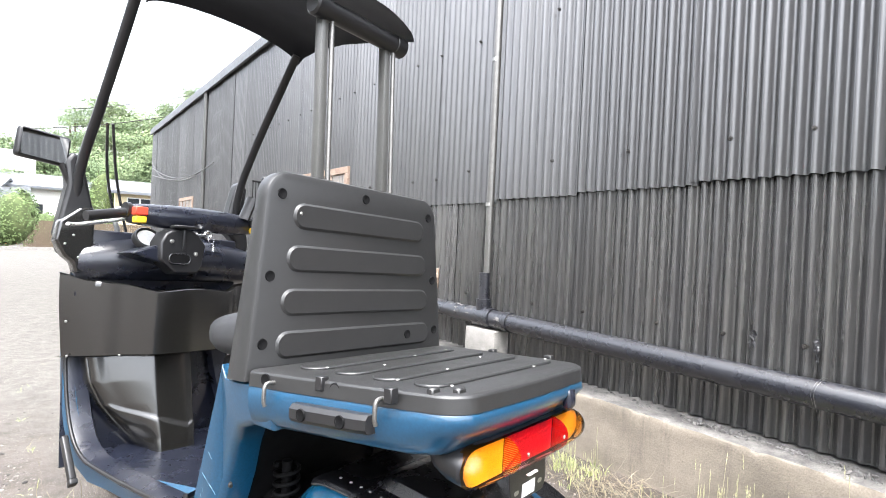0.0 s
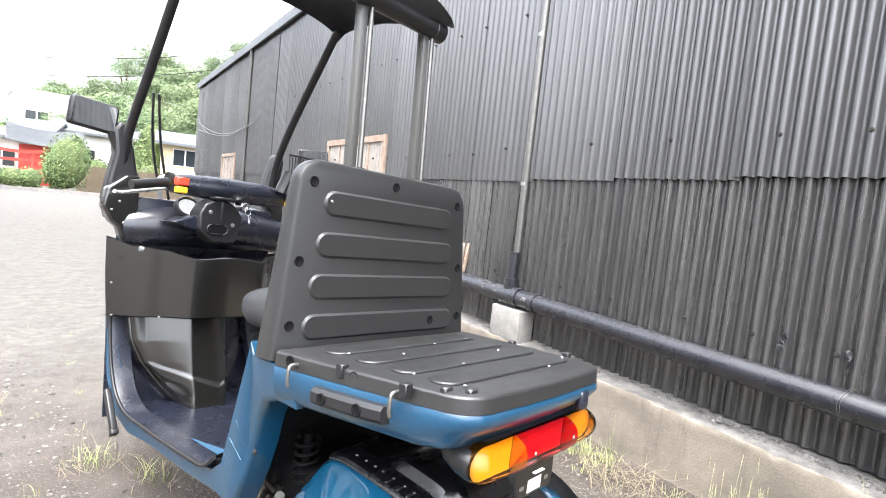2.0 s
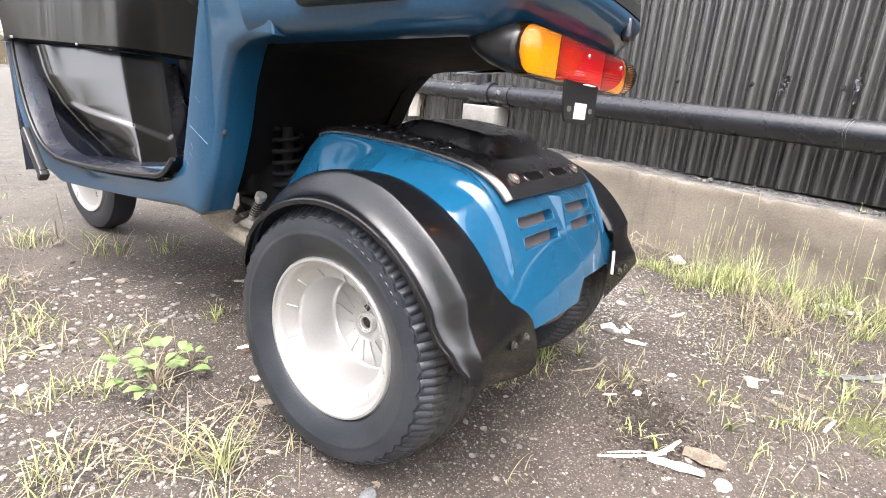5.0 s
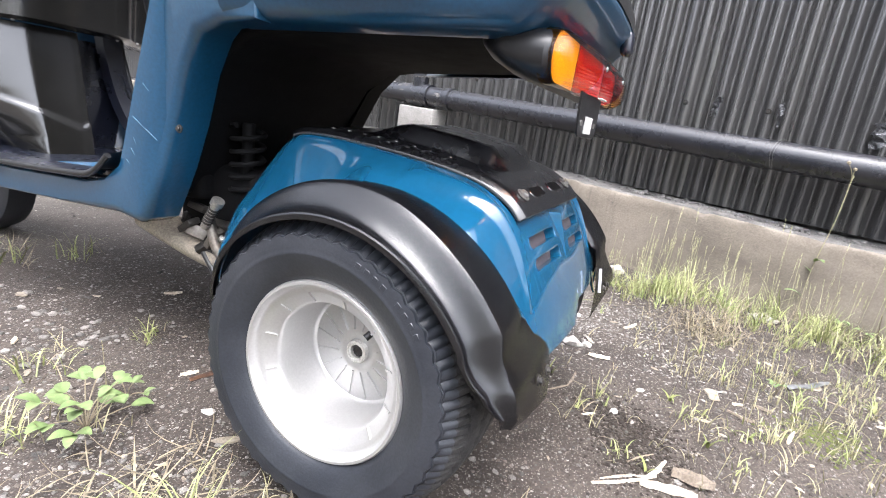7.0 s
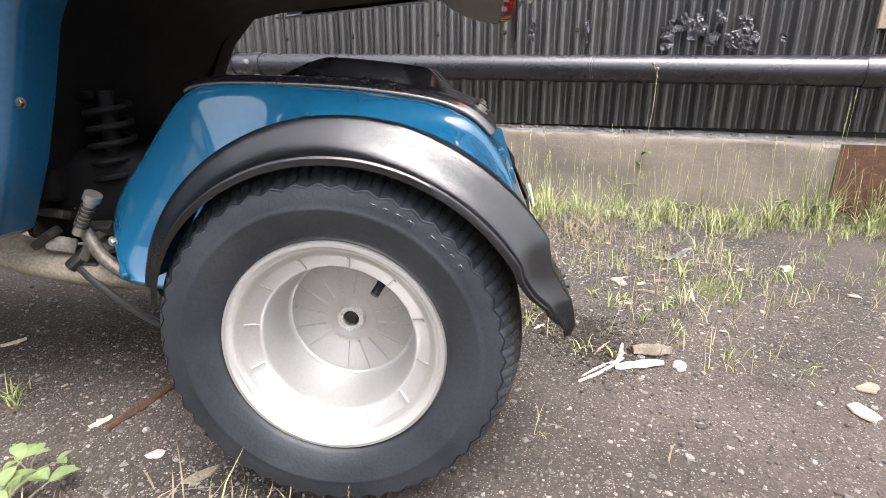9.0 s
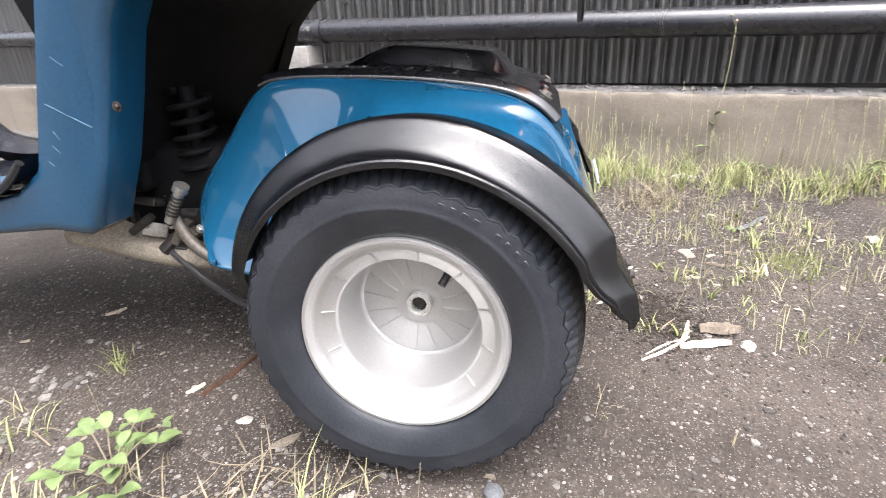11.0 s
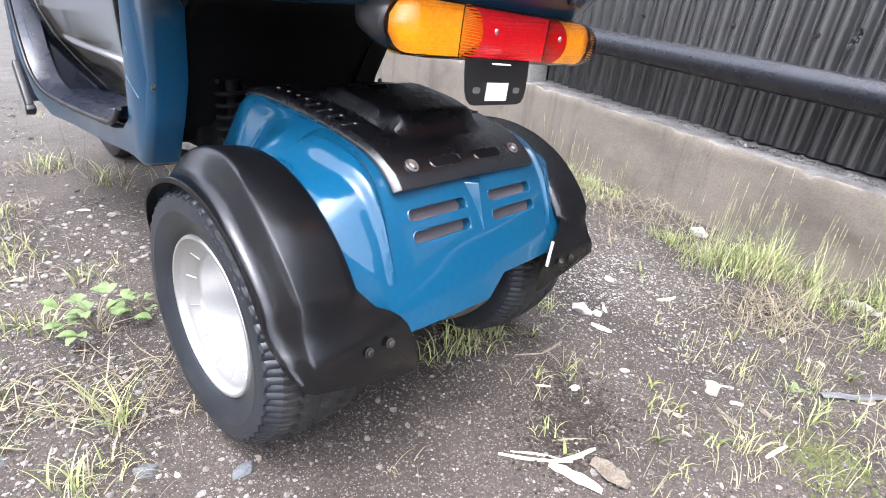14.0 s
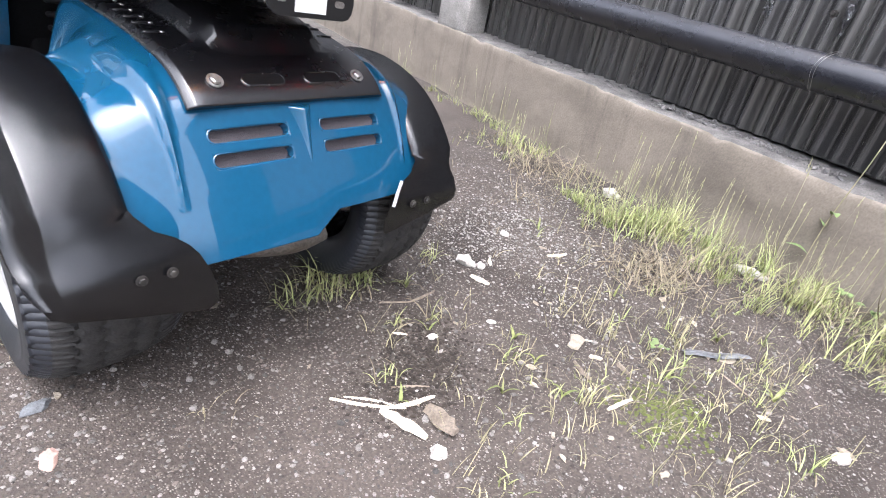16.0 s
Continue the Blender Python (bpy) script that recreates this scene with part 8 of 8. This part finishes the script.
def build_trees():
    rnd = random.Random(14)
    kinds = []
    for k in range(5):
        blobs = []
        H = 1.0
        for _ in range(11):
            a, q = rnd.uniform(0, 6.283), rnd.uniform(0.0, 0.24)
            z = rnd.uniform(0.42, 0.92)
            w = rnd.uniform(0.09, 0.17) * (1.15 - abs(z - 0.6))
            blobs.append(((q * math.cos(a) * (1.3 - z), q * math.sin(a) * (1.3 - z), z), (w * 1.2, w * 1.2, w * 0.85)))
        crown = leaf_cloud(rnd, blobs, 7000, 0.0105)
        crown.materials.append(TREES)
        bm = bmesh.new()
        tube(bm, [(0, 0, -0.05), (0.01, 0.0, 0.3), (0.0, 0.01, 0.62), (0.0, 0, 0.85)], 0.022, 8, 3, taper=lambda t: 1 - 0.75 * t)
        for j in range(5):
            c = blobs[j][0]
            tube(bm, [(0, 0, 0.3 + 0.06 * j), (c[0] * 0.5, c[1] * 0.5, (0.36 + c[2]) / 2), c], 0.009, 6, 3, taper=lambda t: 1 - 0.7 * t)
        trunk = mesh_of(bm, "trunk")
        trunk.materials.append(BARK)
        kinds.append((crown, trunk))
    spots = []
    for row, (r0, top) in enumerate(((47, 0.62), (54, 0.82), (62, 1.0))):
        az = 11.3 + row * 0.5
        while az < 33:
            spots.append((az + rnd.uniform(-0.4, 0.4), r0 + rnd.uniform(-2.5, 2.5), top * rnd.uniform(0.88, 1.08)))
            az += 1.75
    for az, r, top in spots:
        el = np.interp(az, [10.5, 12, 13.2, 14.6, 16.5, 18.5, 21, 26, 33], [6.0, 8.0, 8.4, 8.2, 8.8, 11.0, 11.8, 13.4, 14.5]) * top
        zt = 1.1 + r * math.tan(radians(el))
        h = min(zt + 0.5, rnd.uniform(6.5, 9.0))
        base = polar(az, r, zt - h)
        t = thing("tree", "broad-leaved tree on the wooded hillside", "tree", "trees on the hill", m=Matrix.Translation(base) @ pose(0, 0, 0, 0, 0, rnd.uniform(0, 360)) @ Matrix.Diagonal((h * 1.15, h * 1.15, h, 1)))
        crown, trunk = kinds[rnd.randrange(5)]
        for nm, me in (("trunk", trunk), ("crown", crown)):
            o = new(nm, me)
            o.parent = t
    # tall dark trees on the open west side, out of view, added to darken reflections
    dark = []
    for crown, trunk in kinds[:3]:
        c = crown.copy()
        c.materials.clear()
        c.materials.append(DARKTREES)
        dark.append((c, trunk))
    for az, r, h in [(-88, 17, 8.5), (-97, 20, 9.5), (-107, 19, 7.5), (-118, 24, 8.0), (-131, 26, 7.0), (-146, 25, 6.5), (-160, 27, 7.5), (-175, 24, 7.0), (-38, 42, 6.5), (-31, 46, 7.0), (-24, 44, 6.0), (-16, 48, 7.0), (-8, 46, 6.0), (0, 44, 5.5), (-66, 26, 11.0), (-50, 27, 11.5)]:
        t = thing("tree", "tall dark broad-leaved tree, out of view, added to darken reflections", "tree", "trees round the yard", m=Matrix.Translation(polar(az, r, -0.1)) @ pose(0, 0, 0, 0, 0, rnd.uniform(0, 360)) @ Matrix.Diagonal((h * 1.3, h * 1.3, h, 1)))
        crown, trunk = dark[rnd.randrange(3)]
        for nm, me in (("trunk", trunk), ("crown", crown)):
            o = new(nm, me)
            o.parent = t
    # slope under the trees
    rows = []
    for r, k in ((38, 0.0), (43, 0.05), (48, 0.30), (55, 0.55), (64, 0.8), (80, 0.95), (120, 1.0)):
        row = []
        for az in np.arange(9.5, 40, 1.0):
            el = np.interp(az, [9.5, 11, 13.2, 16.5, 18.5, 21, 26, 40], [0.0, 3.0, 6.0, 6.5, 7.5, 8.5, 10, 11])
            row.append(polar(az, r, -0.3 + k * (62 * math.tan(radians(el))) + 0.4 * noise.noise((az, r * 0.2, 0))))
        rows.append(row)
    bm = bmesh.new()
    grid(bm, rows)
    hill = part("hillside", bm, HILLSIDE, None, "wooded hillside slope", smooth=60, kind="structure")
    hill["category"] = "hillside"


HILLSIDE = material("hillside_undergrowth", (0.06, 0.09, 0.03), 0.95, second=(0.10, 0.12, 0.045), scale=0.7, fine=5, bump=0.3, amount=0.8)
build_trees()


def leafy(name, az0, az1, r, h, depth, n, label, size=0.10, round_top=False):
    rnd = random.Random(int(az0 * 10))
    a, b = polar(az0, r), polar(az1, r)
    blobs = []
    k = max(1, int((b - a).length / (h * 0.6)))
    if round_top:
        c = (a + b) / 2
        w = (b - a).length / 2
        blobs = [((c.x, c.y, h * 0.5), (w, w, h * 0.52)), ((c.x - w * 0.4, c.y, h * 0.4), (w * 0.7, w * 0.7, h * 0.4)), ((c.x + w * 0.35, c.y, h * 0.62), (w * 0.6, w * 0.6, h * 0.4))]
    else:
        for i in range(k + 1):
            p = a.lerp(b, i / k)
            blobs.append(((p.x, p.y, h * 0.5), (h * 0.55, depth, h * rnd.uniform(0.46, 0.55))))
    me = leaf_cloud(rnd, blobs, n, size)
    me.materials.append(HEDGE)
    # solid darker green spheroids fill the inside of the leaf cloud
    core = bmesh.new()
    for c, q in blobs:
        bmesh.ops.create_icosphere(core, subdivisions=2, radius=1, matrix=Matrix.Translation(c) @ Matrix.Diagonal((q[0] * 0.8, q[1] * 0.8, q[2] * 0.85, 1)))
    t = thing(name, label, name.replace("_", " "))
    o = new("leaves", me)
    o.parent = t
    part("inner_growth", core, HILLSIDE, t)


leafy("shrub", 11.6, 15.2, 31, 2.7, 1, 6500, "rounded dense green shrub at the edge of the lot", 0.055, True)
leafy("hedge", 5.0, 10.9, 30, 1.0, 0.6, 5000, "low clipped hedge at the edge of the lot", 0.05)
leafy("hedge", 15.5, 24.0, 37, 1.9, 0.8, 7000, "yellow-green hedge in front of the houses", 0.07)
leafy("shrub", 7.2, 10.3, 41, 3.6, 1, 5000, "round green garden tree behind the shrine", 0.075, True)
leafy("shrub", 18.2, 21.2, 39, 4.8, 1, 6000, "bright green bush in front of the hill", 0.085, True)


def house(name, az, r, w, d, h, roof_h, wall_mat, label, turn=0.0, wins=((0.2, 0.5), (0.6, 0.5)), flat=False, z0=0.0, size=(1.3, 1.0)):
    e = thing(name, label, "house", "houses beyond the lot", m=Matrix.Translation(polar(az, r, z0)) @ pose(0, 0, 0, 0, 0, -az + turn))
    part("house_wall", box(bmesh.new(), (-w / 2, 0, -0.5), (w / 2, d, h)), wall_mat, e)
    if flat:
        part("house_roof", box(bmesh.new(), (-w / 2 - 0.1, -0.1, h), (w / 2 + 0.1, d + 0.1, h + 0.25)), PLASTER, e)
    else:
        bm = prism(bmesh.new(), [(-0.5, h - 0.1), (d / 2, h + roof_h), (d + 0.5, h - 0.1), (d + 0.5, h - 0.25), (d / 2, h + roof_h - 0.15), (-0.5, h - 0.25)], -w / 2 - 0.4, w / 2 + 0.4, "x")
        part("house_roof", bm, ROOFTILE, e)
        part("gable", prism(bmesh.new(), [(0, h - 0.05), (d / 2, h + roof_h - 0.2), (d, h - 0.05)], -w / 2 + 0.01, w / 2 - 0.01, "x"), wall_mat, e)
    for fx, fz in wins:
        x, z = -w / 2 + w * fx, h * fz
        a, b = size[0] / 2, size[1] / 2
        wd = part("house_window", box(bmesh.new(), (x - a, -0.05, z - b), (x + a, 0.01, z + b)), PLASTER, e)
        for s in (-1, 1):
            part("pane", box(bmesh.new(), (x + s * a / 2 - a * 0.43, -0.07, z - b * 0.88), (x + s * a / 2 + a * 0.43, -0.052, z + b * 0.88)), DARKGLASS, wd)
    return e


house("house", 16.6, 42, 6.0, 6, 3.6, 0.9, PLASTER, "white plastered house beyond the lot", 0, ((0.25, 0.55), (0.7, 0.55)))
house("house", 12.2, 46, 4.2, 5, 5.2, 0, PLASTER, "white flat-roofed house on the hillside", 6, ((0.3, 0.7), (0.7, 0.7)), True, 0.6)
house("house", 23.4, 35, 3.4, 5, 2.0, 0.7, CREAM, "cream house with a grey roof", 4, ((0.35, 0.55),), z0=1.3)
house("house", 7.4, 40, 6.0, 6, 2.7, 1.2, PLASTER, "grey-roofed house behind the hedge", -20, ((0.3, 0.5), (0.7, 0.5)))
house("house", -40, 9.5, 12.6, 8, 6.3, 2.0, PLASTER, "pale two-storey house with large dark windows facing the yard", 4, tuple((fx, fz) for fz in (0.20, 0.50, 0.82) for fx in (0.09, 0.255, 0.42, 0.585, 0.75, 0.915)), size=(1.55, 1.3))


def build_shrine():
    base = polar(9.9, 35)
    t = thing("torii", "red wooden shrine gate beyond the lot", "shrine gate", m=Matrix.Translation(base) @ pose(0, 0, 0, 0, 0, -10) @ Matrix.Diagonal((0.7, 0.7, 0.7, 1)))
    for x in (-1.0, 1.0):
        bm = bmesh.new()
        lathe(bm, [(0, 0.14), (2.4, 0.11)], 14, "z")
        bm.transform(Matrix.Translation((x, 0, 0)))
        part("post", bm, VERMILION, t)
    part("lower_beam", box(bmesh.new(), (-1.3, -0.08, 1.75), (1.3, 0.08, 1.95)), VERMILION, t, bevel=0.01)
    bm = bmesh.new()
    grid(bm, [[(x, -0.14, 2.35 + 0.06 * x * x), (x, -0.14, 2.56 + 0.08 * x * x), (x, 0.14, 2.56 + 0.08 * x * x), (x, 0.14, 2.35 + 0.06 * x * x)] for x in np.linspace(-1.6, 1.6, 13)], close_v=True)
    part("upper_beam", bm, VERMILION, t)
    s = thing("shrine", "small red shrine with a curved grey roof", "shrine", m=Matrix.Translation(polar(11.9, 38)) @ pose(0, 0, 0, 0, 0, -10))
    part("shrine_wall", box(bmesh.new(), (-1.2, 0, 0), (1.2, 2.2, 2.2)), VERMILION, s)
    bm = bmesh.new()
    grid(bm, [[(x, y, 2.2 + 0.95 * max(0.0, 1 - abs(y - 1.1) / 1.7) ** 1.5 + 0.06 * x * x) for y in np.linspace(-0.6, 2.8, 13)] for x in np.linspace(-1.8, 1.8, 9)])
    bmesh.ops.solidify(bm, geom=bm.faces[:], thickness=0.12)
    part("shrine_roof", bm, ROOFTILE, s)


build_shrine()


def build_lot_edge():
    k = tagged(new("kerb"), "low concrete kerb at the far edge of the lot", "kerb", kind="structure")
    for i in range(28):
        a, b = polar(2 + i, 29.6), polar(3 + i, 29.6)
        d = b - a
        m = Matrix.Translation(a) @ d.to_track_quat("X", "Z").to_matrix().to_4x4()
        part("kerb_stone", box(bmesh.new(), (0.005, -0.07, -0.1), (d.length - 0.005, 0.07, 0.14), m), BLOCKCON, k)
    f = thing("board_fence", "low brown board fence behind the shrub", "fence")
    for i in range(84):
        p = polar(14.2 + i * 0.14, 33.5)
        part("board", box(bmesh.new(), (-0.038, -0.01, 0), (0.038, 0.01, 1.35), Matrix.Translation(p) @ pose(0, 0, 0, 0, 0, -15)), BARK, f)
    for z0, z1, az0, az1 in ((6.6, 8.2, 8, 33), (7.6, 9.3, 9, 34)):
        c = thing("power_cable", "thin power cable over the far side of the lot", "cable")
        a, b = polar(az0, 36, z0 - 1.2), polar(az1, 30, z1)
        mid = (a + b) / 2 - Vector((0, 0, 0.5))
        part("wire", tube(bmesh.new(), [a, mid, b], 0.018, 5, 6), OILY, c)


build_lot_edge()
